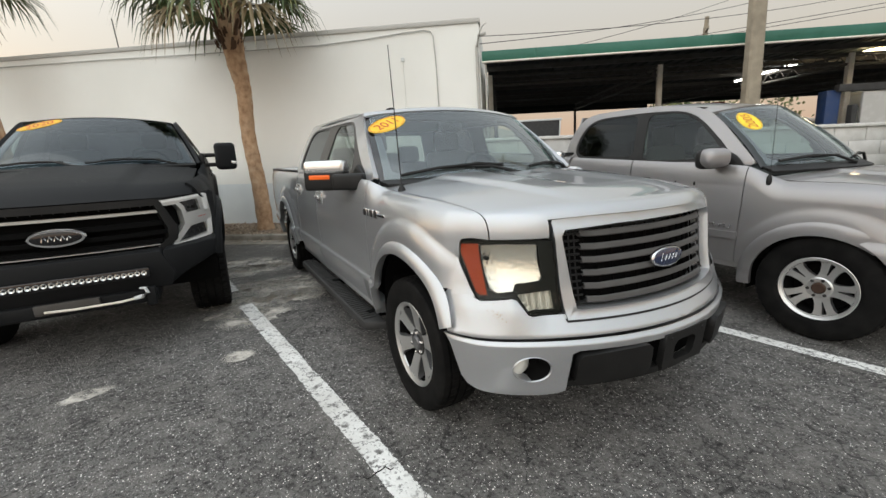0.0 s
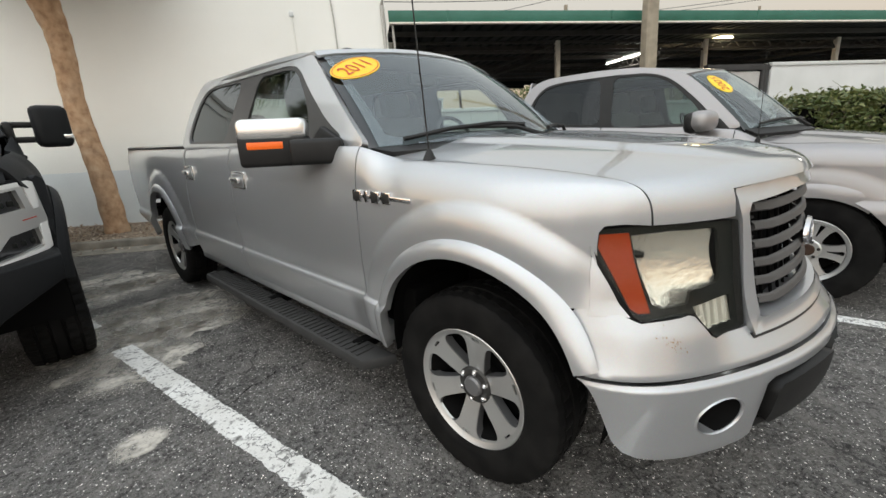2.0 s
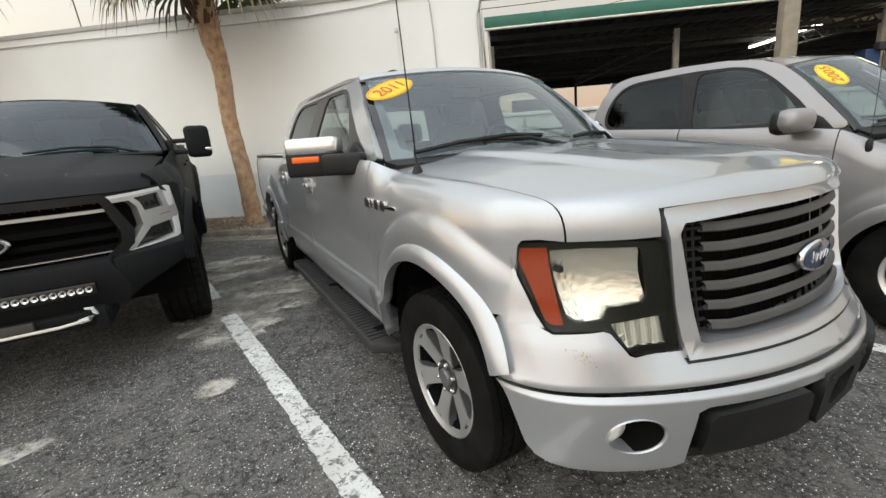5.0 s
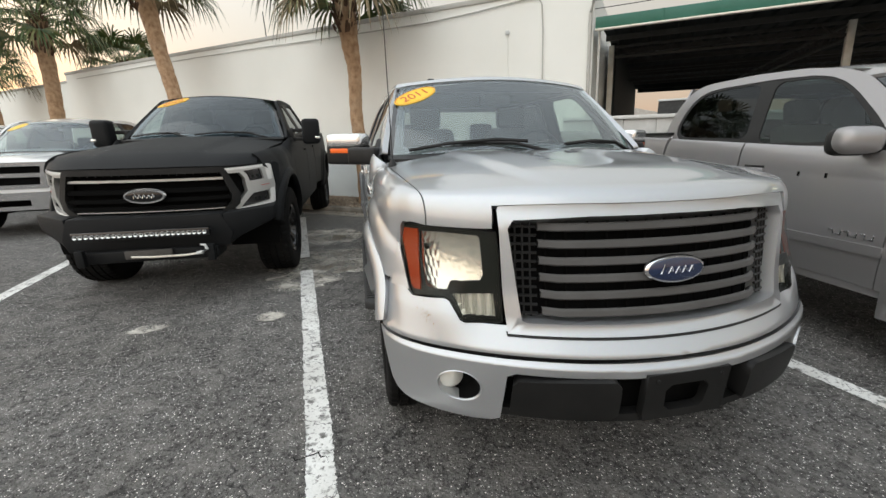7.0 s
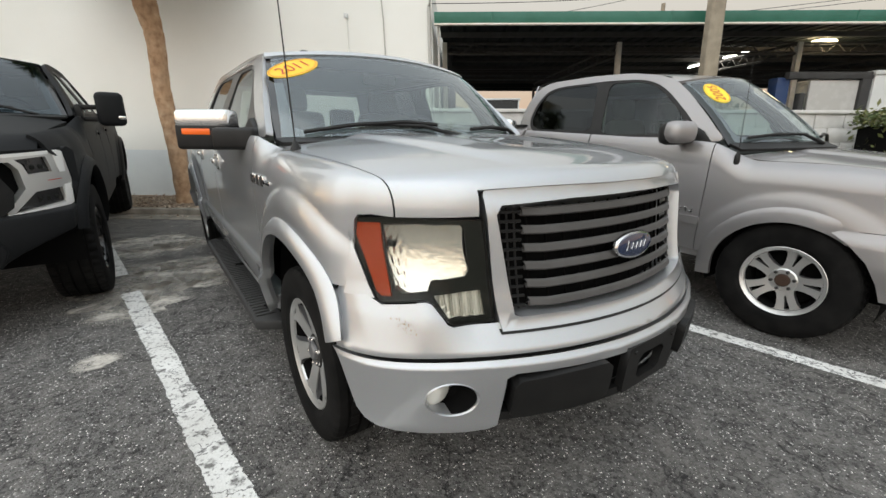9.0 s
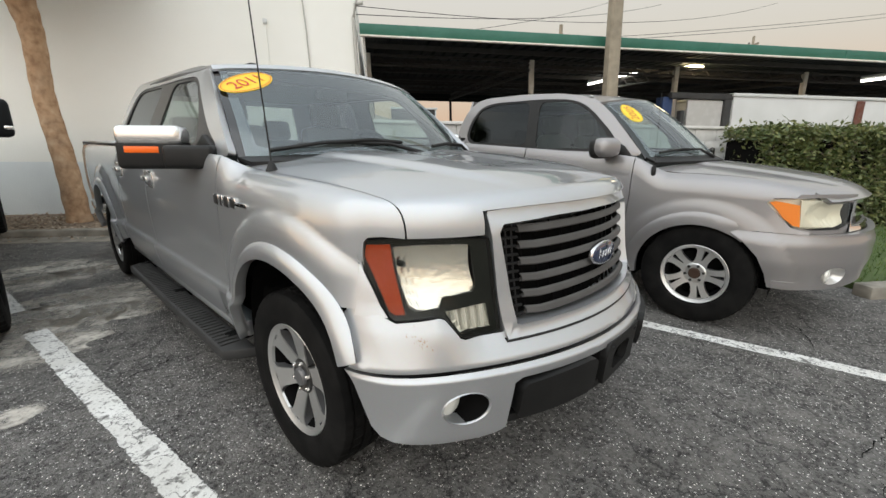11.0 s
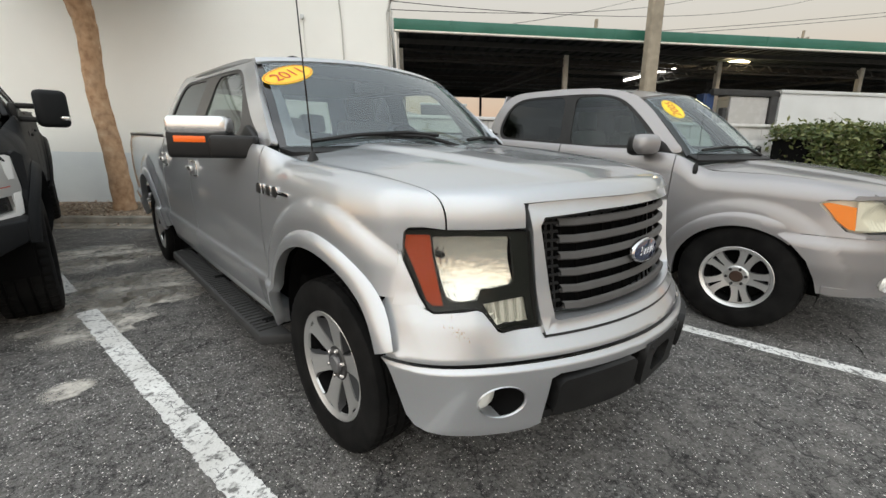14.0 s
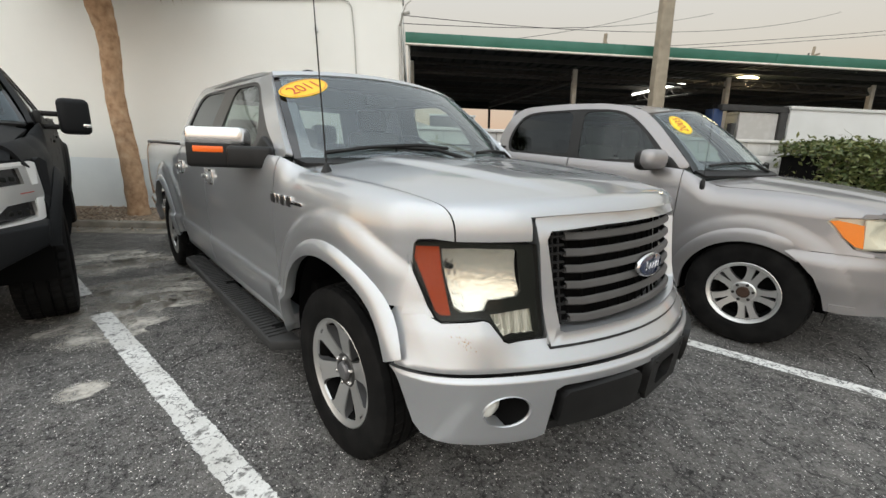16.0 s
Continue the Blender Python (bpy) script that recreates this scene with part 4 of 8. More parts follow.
SIL = dict(
    profile=[(0.40, 0.915), (0.52, 0.945), (0.62, 0.966), (0.664, 0.972), (0.690, 0.953), (0.80, 0.960), (0.95, 0.966), (1.10, 0.962), (1.20, 0.952), (1.33, 0.925)],
    taper=0.082, taper_low=0.15, taper_from=1.0, taper_len=0.516, bulge=0.024, crease=2.5, shoulder_w=0.11, fender_step=0.009, shoulder_r=0.612, nose_drop=0.16, nose_from=0.85, belt_rise=0.0,
    A=1.455, B=2.77, C=3.69, sill=0.50, tail=5.62, arch_f=0.885, arch_r=4.42, arch_z=0.53, lip_r=0.425, fender_join=0.86,
    sh_f=(1.07, 0.125, 0.18), sh_d=(1.14, 0.05, 0.175), nose_y=0.354, bed_v=1.40,
    nose_edge=[(0.354, 1.082), (0.42, 1.086), (0.472, 1.082), (0.486, 1.07), (0.488, 1.03), (0.484, 0.96), (0.470, 0.872), (0.485, 0.86)],
    belt=1.305, belt_x=0.918, roof_edge=1.765, roof_x=0.728, cab_mid=2.7, cab_end=3.62, cab_back=-0.015,
    ws_low=(0.835, 1.50, 1.30, 0.30), ws_top=(0.712, 2.05, 1.762, 0.13), ws_crown=0.042, roof_rise=0.035, roof_lift=0.006, header=0.945,
    cab_out=[(1.47, 1.30), (2.5, 1.30), (3.66, 1.305), (3.70, 1.37), (3.665, 1.60), (3.61, 1.72), (3.53, 1.777), (3.0, 1.782), (2.4, 1.782), (2.16, 1.776), (2.05, 1.758), (1.90, 1.645), (1.62, 1.42)],
    dlo=[(1.62, 1.335), (2.5, 1.335), (3.59, 1.345), (3.57, 1.50), (3.51, 1.645), (3.44, 1.705), (3.33, 1.727), (2.25, 1.725), (2.14, 1.70), (2.02, 1.60), (1.78, 1.42)],
    trim_out=[(1.61, 1.325), (2.5, 1.325), (3.60, 1.335), (3.58, 1.51), (3.52, 1.655), (3.445, 1.715), (3.335, 1.737), (2.245, 1.735), (2.13, 1.71), (2.01, 1.61), (1.77, 1.43)],
    win_f=[(1.92, 1.35), (2.64, 1.35), (2.60, 1.705), (2.27, 1.705), (2.17, 1.685), (2.05, 1.58), (1.94, 1.44)],
    win_r=[(2.90, 1.355), (3.56, 1.36), (3.545, 1.50), (3.485, 1.64), (3.42, 1.693), (3.315, 1.712), (2.84, 1.708)],
    glass_f=TINTED, glass_r=PRIVACY, handle=silver_handle, handle_f=(2.63, 1.125), handle_r=(3.53, 1.14), rockermat=SILVER, trimmat=PILLAR,
    flare=dict(w=0.062, out=0.022), flare_from=(-6, 158), seat_y=2.35, under=0.50,
)
def YF(x):
    """Plan line of the nose at grille height."""
    x = abs(x)
    return 0.05 + 0.40 * x * x + 0.12 * (max(0, x - 0.6) / 0.285) ** 2


def YB(x):
    """Plan line of the bumper, squarer at the corners."""
    x = min(abs(x), 0.9715)
    return -0.032 + 0.42 * x * x + 0.165 * (1 - math.sqrt(1 - (x / 0.972) ** 16))


BUMPER_X = [(0.0, 0.0)]
_a = _x = 0.0
while _x < 0.97:
    _n = min(0.97, _x + 0.0008)
    _a += math.hypot(_n - _x, YB(_n) - YB(_x))
    _x = _n
    if _a > BUMPER_X[-1][0] + 0.03:
        BUMPER_X.append((_a, _x))
BUMPER_X.append((_a, 0.97))


def along(a):
    """Half width reached after a metres along the bumper's plan line."""
    return math.copysign(smooth_up(abs(a), BUMPER_X), a)


def unroll(pts):
    back = [(x, a) for a, x in BUMPER_X]
    return [(math.copysign(smooth_up(abs(x), back), x), z) for x, z in pts]


def hood_edge(y):
    return smooth_up(y, [(0.2, 0.765), (0.36, 0.785), (0.6, 0.825), (0.9, 0.848), (1.45, 0.858)])


def deck(x, y):
    """Height of the hood's top skin."""
    e = hood_edge(y)
    u = min(1.0, abs(x) / e)
    v = min(1.0, max(0.0, (y - 0.2) / 1.1))
    zc = smooth_up(y, [(0.05, 1.205), (0.3, 1.245), (0.6, 1.275), (0.9, 1.300), (1.25, 1.318)])
    zs = smooth_up(y, [(0.2, 1.165), (0.36, 1.185), (0.6, 1.222), (1.0, 1.246), (1.4, 1.256)])
    z = zc - (zc - zs) * u**3
    dome = 0.56 + 0.10 * v
    return z + 0.016 * (1 - ease(u, dome - 0.10, dome)) * ease(v, 0.0, 0.25) - 0.010 * (1 - ease(u, 0.14, 0.32)) * ease(v, 0.1, 0.5)


BROW_Z = 1.07


def roll_over(base, end, w, k1, k2):
    """A rounded section from the upright face at base to the top skin at end."""
    h = deck(*end) - BROW_Z
    p2 = (end[0] + (base[0] - end[0]) * k2, end[1] + (base[1] - end[1]) * k2)
    pts = ((*base, BROW_Z), (*base, BROW_Z + h * k1), (*p2, deck(*p2)), (*end, deck(*end)))
    c = ((1 - w) ** 3, 3 * (1 - w) ** 2 * w, 3 * (1 - w) * w * w, w**3)
    return tuple(sum(c[i] * pts[i][j] for i in range(4)) for j in range(3))


def hood(u, v):
    """u from -1 to 1 across, v from 0 at the nose to 1 at the cowl; the first 0.12 rolls over the brow."""
    yc = YF(u * 0.785) + 0.035
    yr = 1.455 - 0.265 * (1 - u * u)
    if v < 0.12:
        return roll_over((u * hood_edge(yc), yc), (u * hood_edge(yc + 0.1), yc + 0.1), v / 0.12, 0.70, 0.72)
    y = yc + 0.1 + (yr - yc - 0.1) * (v - 0.12) / 0.88
    x = u * hood_edge(y)
    return (x, y, deck(x, y))


half1, side0 = pickup_shape(SIL)[:2]
swell0 = SIL["swell"]


def half0(y, z):
    return half1(y, z) - swell0(y, z)


CORNER_X = [(0.354, 0.793), (0.424, 0.84), (0.50, 0.880), (0.56, half0(0.56, 1.07)), (0.65, half0(0.65, 1.07)), (0.75, half0(0.75, 1.07))]
CORNER_Y = [(0.354, 0.386), (0.424, 0.44), (0.50, 0.505), (0.56, 0.56), (0.65, 0.65), (0.75, 0.75)]


def brow_line(p):
    if p > 0.7:
        return (half0(p, 1.07), p)
    return (smooth_up(p, CORNER_X), smooth_up(p, CORNER_Y))


def fender(p, v):
    """The fender's skin; p follows the plan line, which is y behind the corner."""
    x, y = brow_line(p)
    if v <= BROW_Z:
        return (x + half0(y, v) - half0(y, BROW_Z) + swell0(y, v), y, v)
    ye = smooth_up(p, [(0.354, 0.484), (0.45, 0.53), (0.56, 0.590), (0.70, 0.705), (0.8, 0.8)]) if p < 0.8 else p
    k = ease(p, 0.42, 0.75)
    q = roll_over((x, y), (hood_edge(ye) + 0.005, ye), (v - BROW_Z) / 0.207, 0.70 - 0.10 * k, 0.72 - 0.14 * k)
    q = (q[0] + swell0(q[1], q[2]), q[1], q[2])
    t = ease(p, 1.15, 1.40)
    if t > 0:
        o = side0(p, v)
        q = tuple(q[i] * (1 - t) + o[i] * t for i in range(3))
    return q


SIL["fender_fn"] = fender
silver_truck = thing("pickup_truck", "silver crew-cab pickup with grey bar grille on asphalt", "pickup truck", group="parked vehicles", m=Matrix.Translation((0, 0, -0.058)))
side, cab, screen, roof, half, ws = pickup(SIL, silver_truck, SILVER)


top_out = [(-0.768, 0.05), (-0.4, 0.052), (0, 0.054), (0.4, 0.052), (0.768, 0.05), (0.772, 0.009), (1, 0.007), (1, 0.12), (1, 0.5), (1, 1), (0, 1), (-1, 1), (-1, 0.5), (-1, 0.12), (-1, 0.007), (-0.772, 0.009)]
part("hood", panel(top_out, hood, (0, -0.2, 1), 0.03, 0.05, vstep=0.013), SILVER, silver_truck, "silver hood with a raised centre panel")


def nose(x, z):
    """Front skin between bumper and hood."""
    k = min(1.0, max(0.0, (z - 0.69) / (0.085 + 0.10 * ease(abs(x), 0.62, 0.80))))
    lean = 0.045 * max(0.0, z - 0.8) / 0.37 - 0.045 * ease(abs(x), 0.62, 0.78) * (1 - ease(z, 0.86, 1.07)) * min(1.0, max(0.0, (z - 0.69) / 0.185))
    wrap = 0.10 * k * (max(0.0, abs(x) - 0.89) / 0.05) ** 2
    return (x, (YB(x) + 0.012) * (1 - k) + YF(x) * k + lean + wrap + 0.012 * ease(z, 0.76, 0.9), z)


# grille surround
rim_out = [(-0.560, 0.748), (0.560, 0.748), (0.568, 0.90), (0.576, 1.15), (0.571, 1.164), (0.3, 1.184), (0, 1.192), (-0.3, 1.184), (-0.571, 1.164), (-0.576, 1.15), (-0.568, 0.90)]
rim_in = [(-0.512, 0.79), (-0.495, 0.782), (0.495, 0.782), (0.512, 0.79), (0.53, 0.95), (0.548, 1.095), (0.53, 1.122), (0.3, 1.135), (0, 1.138), (-0.3, 1.135), (-0.53, 1.122), (-0.548, 1.095), (-0.53, 0.95)]
part("grille_surround", panel(rim_out, lambda x, z: tuple(Vector(nose(x, z)) + Vector((0, -0.012 + 0.018 * ease(z, 1.10, 1.17), 0))), (0, -1, 0.2), 0.05, 0.10, holes=[rim_in]), SILVER, silver_truck)
# dark strip painted in for the shadow line under the surround
part("grille_shadow_line", panel([(-0.562, 0.738), (0.562, 0.738), (0.564, 0.752), (-0.564, 0.752)], lambda x, z: tuple(Vector(nose(x, z)) + Vector((0, -0.005, 0))), (0, -1, 0), 0.04, 0.02), PLASTIC, silver_truck)
# near-black sheet stands in for the shade behind the grille bars
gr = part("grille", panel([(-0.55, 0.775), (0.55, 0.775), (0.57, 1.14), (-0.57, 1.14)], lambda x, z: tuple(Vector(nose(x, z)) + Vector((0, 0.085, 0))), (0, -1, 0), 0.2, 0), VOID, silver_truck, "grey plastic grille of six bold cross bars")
for i in range(6):
    z0 = 1.094 - i * 0.0572
    wl_, wr_ = -0.442 + 0.002 * i, 0.442 - 0.002 * i
    bar = panel([(wl_, -0.0142), (wr_, -0.0142), (wr_, 0.0142), (wl_, 0.0142)], lambda x, v, z0=z0: tuple(Vector(nose(x, z0)) + Vector((0, 0.010 + 0.010 * max(0.0, abs(v / 0.0142) - 0.7) / 0.3 + 0.004 * v / 0.0142 + 0.02 * ease(abs(x), 0.38, 0.44), v + 0.004 * (1 - (x / 0.44) ** 2)))), (0, -1, 0.2), 0.05, 0.028, vstep=0.006)
    part("grille_bar", bar, GRILLE_GREY, gr)
# ribs near-black as well, the gap's shade put into their colour
for k in range(-6, 7):
    x0 = k * 0.068
    b = bmesh.new()
    tube(b, [tuple(Vector(nose(x0, z)) + Vector((0, 0.06, 0))) for z in (0.785, 0.9, 1.0, 1.125)], 0.005, 5)
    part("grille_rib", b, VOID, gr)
for s in (-1, 1):
    b = bmesh.new()
    for i in range(11):
        z0 = 0.80 + i * 0.0295
        tube(b, [tuple(Vector(nose(s * x, z0)) + Vector((0, 0.035, 0))) for x in (0.445, 0.49, 0.535)], 0.0055, 5)
    for x in (0.465, 0.488, 0.511):
        tube(b, [tuple(Vector(nose(s * x, z)) + Vector((0, 0.037, 0))) for z in (0.79, 0.95, 1.11)], 0.004, 5)
    part("grille_mesh", b, PLASTIC, gr)


def oval(place, a, b_, d, n=44):
    bm = bmesh.new()
    rings = []
    for k, h in ((1.0, 0.0), (1.0, d * 0.6), (0.94, d), (0.0, d)):
        if k == 0:
            c = bm.verts.new(place(0, 0, h))
        else:
            rings.append([bm.verts.new(place(a * k * math.cos(t), b_ * k * math.sin(t), h)) for t in [2 * math.pi * i / n for i in range(n)]])
    for p, q in zip(rings, rings[1:]):
        for i in range(n):
            bm.faces.new((p[i], p[(i + 1) % n], q[(i + 1) % n], q[i]))
    for i in range(n):
        bm.faces.new((c, rings[-1][i], rings[-1][(i + 1) % n]))
    return bm


em = lambda x, z, h: tuple(Vector(nose(x, 0.953 + z)) + Vector((0, 0.004 - h, 0)))
badge = part("oval_emblem", oval(em, 0.114, 0.047, 0.013), CHROME, gr, "blue oval emblem with a chrome rim")
part("emblem_face", oval(lambda x, z, h: em(x, z, h + 0.0125), 0.104, 0.039, 0.003), BLUE, badge)
b = bmesh.new()
for k in range(5):
    x0 = -0.052 + 0.026 * k
    tube(b, [em(x0 - 0.008, -0.012, 0.016), em(x0 + 0.004, 0.010 if k else 0.018, 0.0165), em(x0 + 0.010, -0.006, 0.016)], 0.0021, 5)
part("emblem_mark", b, CHROME, badge)

# headlamps
HL = [(-0.873, 1.074), (-0.82, 1.082), (-0.745, 1.085), (-0.579, 1.080), (-0.573, 1.0), (-0.567, 0.777), (-0.582, 0.770), (-0.690, 0.772), (-0.703, 0.780), (-0.735, 0.838), (-0.752, 0.846), (-0.848, 0.832), (-0.857, 0.845), (-0.872, 0.96), (-0.880, 1.03)]


def lampskin(d):
    return lambda x, z: tuple(Vector(nose(x, max(z, 0.775))) + Vector((0, d, z - max(z, 0.775))))


for s in (-1, 1):
    flip = lambda pts: [(x if s == -1 else -x, z) for x, z in pts]
    H = flip(HL)
    lamp = part("headlamp", panel(H, lampskin(0.17), (0, -1, 0), 0.06, 0, ), PLASTIC, silver_truck, "clear headlamp with amber corner reflector")
    wall = bmesh.new()
    pa = [wall.verts.new(lampskin(-0.004)(x, z)) for x, z in H]
    pb = [wall.verts.new(lampskin(0.17)(x, z)) for x, z in H]
    for i in range(len(H)):
        j = (i + 1) % len(H)
        wall.faces.new((pa[i], pa[j], pb[j], pb[i]))
    part("lamp_housing", wall, PLASTIC, lamp)
    part("bezel", panel(H, lampskin(0.012), (0, -1, 0), 0.06, 0.01, holes=[flip([(-0.808, 1.056), (-0.745, 1.064), (-0.636, 1.064), (-0.627, 1.054), (-0.620, 0.926), (-0.630, 0.908), (-0.695, 0.902), (-0.712, 0.904), (-0.726, 0.900), (-0.738, 0.868), (-0.796, 0.860), (-0.808, 0.872), (-0.812, 0.96)]), flip([(-0.722, 0.856), (-0.590, 0.866), (-0.586, 0.788), (-0.692, 0.785)])]), BEZEL, lamp, "dark lamp bezel")
    part("amber_reflector", panel(flip([(-0.860, 1.060), (-0.815, 1.064), (-0.819, 0.96), (-0.822, 0.852), (-0.842, 0.850), (-0.850, 0.862), (-0.859, 0.96), (-0.866, 1.025)]), lampskin(0.006), (0, -1, 0), 0.06, 0.03), AMBER, lamp, "amber side reflector")
    cx, cz = s * 0.715, 0.975
    cup_ = lambda x, z: (x, YF(x) + 0.044 + 0.12 * max(0.0, z - 0.8) + 0.050 * max(0.0, 1 - ((x - cx) / 0.11) ** 2 - ((z - cz) / 0.14) ** 2) + 0.0018 * math.sin(x * 420 + z * 90) * ease(abs(x), 0.735, 0.75), z)
    part("reflector_bowl", panel(flip([(-0.818, 1.070), (-0.622, 1.070), (-0.608, 0.872), (-0.70, 0.845), (-0.815, 0.828)]), cup_, (0, -1, 0), 0.008, 0, vstep=0.012), REFLECT, lamp)
    part("lamp_bulb_cap", lathe([(0.02, 0.011), (0.0, 0.011), (-0.006, 0.008), (-0.008, 0.0001)], 20, "y", centre=(s * 0.785, YF(0.785) + 0.060, 1.000)), BEZEL, lamp)
    part("turn_lamp", panel(flip([(-0.722, 0.856), (-0.590, 0.866), (-0.586, 0.788), (-0.692, 0.785)]), lambda x, z: tuple(Vector(lampskin(0.02)(x, z)) + Vector((0, 0.004 * math.sin(x * 900), 0))), (0, -1, 0), 0.004, 0.02, vstep=0.1), LAMPGREY, lamp, "fluted clear turn lamp")
    part("lens", panel(H, lampskin(-0.004), (0, -1, 0), 0.06, 0), LENS, lamp)

# fender skin that reaches forward to the lamp's outer edge
EDGE_X = [(0.842, 0.856), (0.96, 0.872), (1.03, 0.880), (1.075, 0.873)]
EDGE_P = [(0.842, 0.484), (0.872, 0.482), (0.96, 0.496), (1.03, 0.500), (1.075, 0.500)]
for s in (-1, 1):
    b = bmesh.new()
    rows = []
    for i in range(13):
        z = 0.842 + 0.19 * i / 12
        a = Vector(nose(line_up(z, EDGE_X), z)) + Vector((0.004, 0.006, 0))
        c = Vector(fender(line_up(z, EDGE_P), z)) + Vector((0.003, 0, 0))
        rows.append([b.verts.new((s * p.x, p.y, p.z)) for p in (a + Vector((-0.012, 0.012, 0)), a, a.lerp(c, 0.5) + Vector((0.002, 0, 0)), c)])
    for p, q in zip(rows, rows[1:]):
        for k in range(3):
            b.faces.new((p[k], p[k + 1], q[k + 1], q[k]))
    bmesh.ops.recalc_face_normals(b, faces=b.faces)
    part("fender_corner", b, SILVER, silver_truck)

# skin below the lamps and the bumper
low = [(-0.962, 0.682), (-0.6, 0.684), (0, 0.688), (0.6, 0.684), (0.962, 0.682)]
high = [(0.958, 0.72), (0.952, 0.75), (0.938, 0.80), (0.926, 0.84), (0.918, 0.858), (0.885, 0.864), (0.866, 0.841), (0.850, 0.827), (0.752, 0.842), (0.735, 0.834), (0.706, 0.775), (0.690, 0.767), (0.562, 0.767)]
part("front_fascia", panel(unroll(low + high + [(-x, z) for x, z in high[::-1]]), lambda a, z: nose(along(a), z), (0, -1, 0.2), 0.025, 0.03, vstep=0.02), SILVER, silver_truck, "silver painted fascia below the headlamps")


def bumper(x, z):
    y = YB(x) - 0.012 * ease(z, 0.42, 0.62) + 0.020 * ease(z, 0.655, 0.675)
    y += 0.055 * max(0.0, (0.46 - z) / 0.12) ** 2
    return (x, y, z)


bt = [(0.968, 0.672), (0.6, 0.672), (0, 0.674), (-0.6, 0.672), (-0.968, 0.672)]
bl = [(0.592, 0.445), (0.62, 0.432), (0.68, 0.425), (0.78, 0.426), (0.86, 0.433), (0.90, 0.443), (0.925, 0.462), (0.940, 0.495), (0.952, 0.56), (0.962, 0.63)]
bb = [(-x, z) for x, z in bl[::-1]] + [(-0.578, 0.616), (-0.55, 0.630), (0.55, 0.630), (0.578, 0.616)] + bl
foghole = [[(s * 0.722 + 0.066 * math.cos(a), 0.552 + 0.055 * math.sin(a)) for a in [2 * math.pi * i / 28 for i in range(28)]] for s in (-1, 1)]
bp = part("front_bumper", panel(unroll(bt + bb), lambda a, z: bumper(along(a), z), (0, -1, 0.1), 0.025, 0.05, holes=[unroll(h) for h in foghole], vstep=0.011), SILVER, silver_truck, "silver painted front bumper")
part("bumper_gap", panel([(-0.95, 0.655), (0.95, 0.655), (0.94, 0.70), (-0.94, 0.70)], lambda x, z: (x, YB(x) + 0.045, z), (0, -1, 0), 0.08, 0.02), PLASTIC, bp)
for s in (-1, 1):
    cx = s * 0.722
    ring = bmesh.new()
    rows = []
    for k, d in ((1.0, 0.0), (1.05, -0.005), (1.09, 0.001)):
        rows.append([ring.verts.new(tuple(Vector(bumper(cx + 0.066 * k * math.cos(a), 0.552 + 0.055 * k * math.sin(a))) + Vector((0, d, 0)))) for a in [2 * math.pi * i / 28 for i in range(28)]])
    for p, q in zip(rows, rows[1:]):
        for i in range(28):
            ring.faces.new((p[i], p[(i + 1) % 28], q[(i + 1) % 28], q[i]))
    part("fog_rim", ring, SILVER, bp)
    # cup coloured near-black, painting in the shade of the fog hole
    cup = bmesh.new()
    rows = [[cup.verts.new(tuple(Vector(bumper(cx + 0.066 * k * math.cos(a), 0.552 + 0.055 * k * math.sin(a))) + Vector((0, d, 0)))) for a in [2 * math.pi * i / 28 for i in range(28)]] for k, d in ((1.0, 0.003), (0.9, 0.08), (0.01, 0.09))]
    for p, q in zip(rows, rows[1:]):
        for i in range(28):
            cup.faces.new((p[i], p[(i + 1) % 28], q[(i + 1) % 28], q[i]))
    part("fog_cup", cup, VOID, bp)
    fx = s * 0.737
    part("fog_lamp", lathe([(0.012, 0.044), (0.0, 0.046), (-0.012, 0.043), (-0.022, 0.028), (-0.027, 0.0001)], 28, "y", centre=(fx, YB(fx) + 0.050, 0.556)), LAMPGREY, bp, "round clear fog lamp")
    # black air-dam blocks either side of the bracket
    blk = rounded([(s * 0.572, 0.476), (s * 0.568, 0.614), (s * 0.40, 0.626), (s * 0.245, 0.630), (s * 0.24, 0.482), (s * 0.40, 0.478)], 0.018, 1)
    part("air_dam_block", panel(blk, lambda x, z: tuple(Vector(bumper(x, z)) + Vector((0, -0.012 - 0.012 * ease(z, 0.44, 0.56), 0))), (0, -1, 0), 0.05, 0.06), GREYPLASTIC, bp, "black plastic bumper insert")
# near-black sheet paints the shaded opening behind the bumper inserts
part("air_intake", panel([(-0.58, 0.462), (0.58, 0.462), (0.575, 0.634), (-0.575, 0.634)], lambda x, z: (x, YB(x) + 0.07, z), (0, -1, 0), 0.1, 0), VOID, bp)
part("lower_strip", panel([(-0.59, 0.458), (0.59, 0.458), (0.585, 0.486), (-0.585, 0.486)], lambda x, z: (x, YB(x) + 0.006, z), (0, -1, 0), 0.08, 0.04), GREYPLASTIC, bp)
pb_ = panel([(-0.150, 0.468), (0.150, 0.468), (0.155, 0.496), (0.155, 0.642), (-0.155, 0.642), (-0.155, 0.496)], lambda x, z: (x, -0.034 - 0.012 * ease(z, 0.49, 0.64), z), (0, -1, 0), 0.08, 0.03, holes=[[(-0.075, 0.511), (-0.055, 0.496), (0.055, 0.496), (0.075, 0.511), (0.082, 0.576), (0.06, 0.598), (-0.06, 0.598), (-0.082, 0.576)]])
part("plate_bracket", pb_, GREYPLASTIC, bp, "empty black licence-plate bracket")
for s in (-1, 1):
    part("bracket_bolt", lathe([(0, 0.007), (-0.006, 0.006), (-0.007, 0.0001)], 8, "y", centre=(s * 0.12, -0.045, 0.620)), PLASTIC, bp)

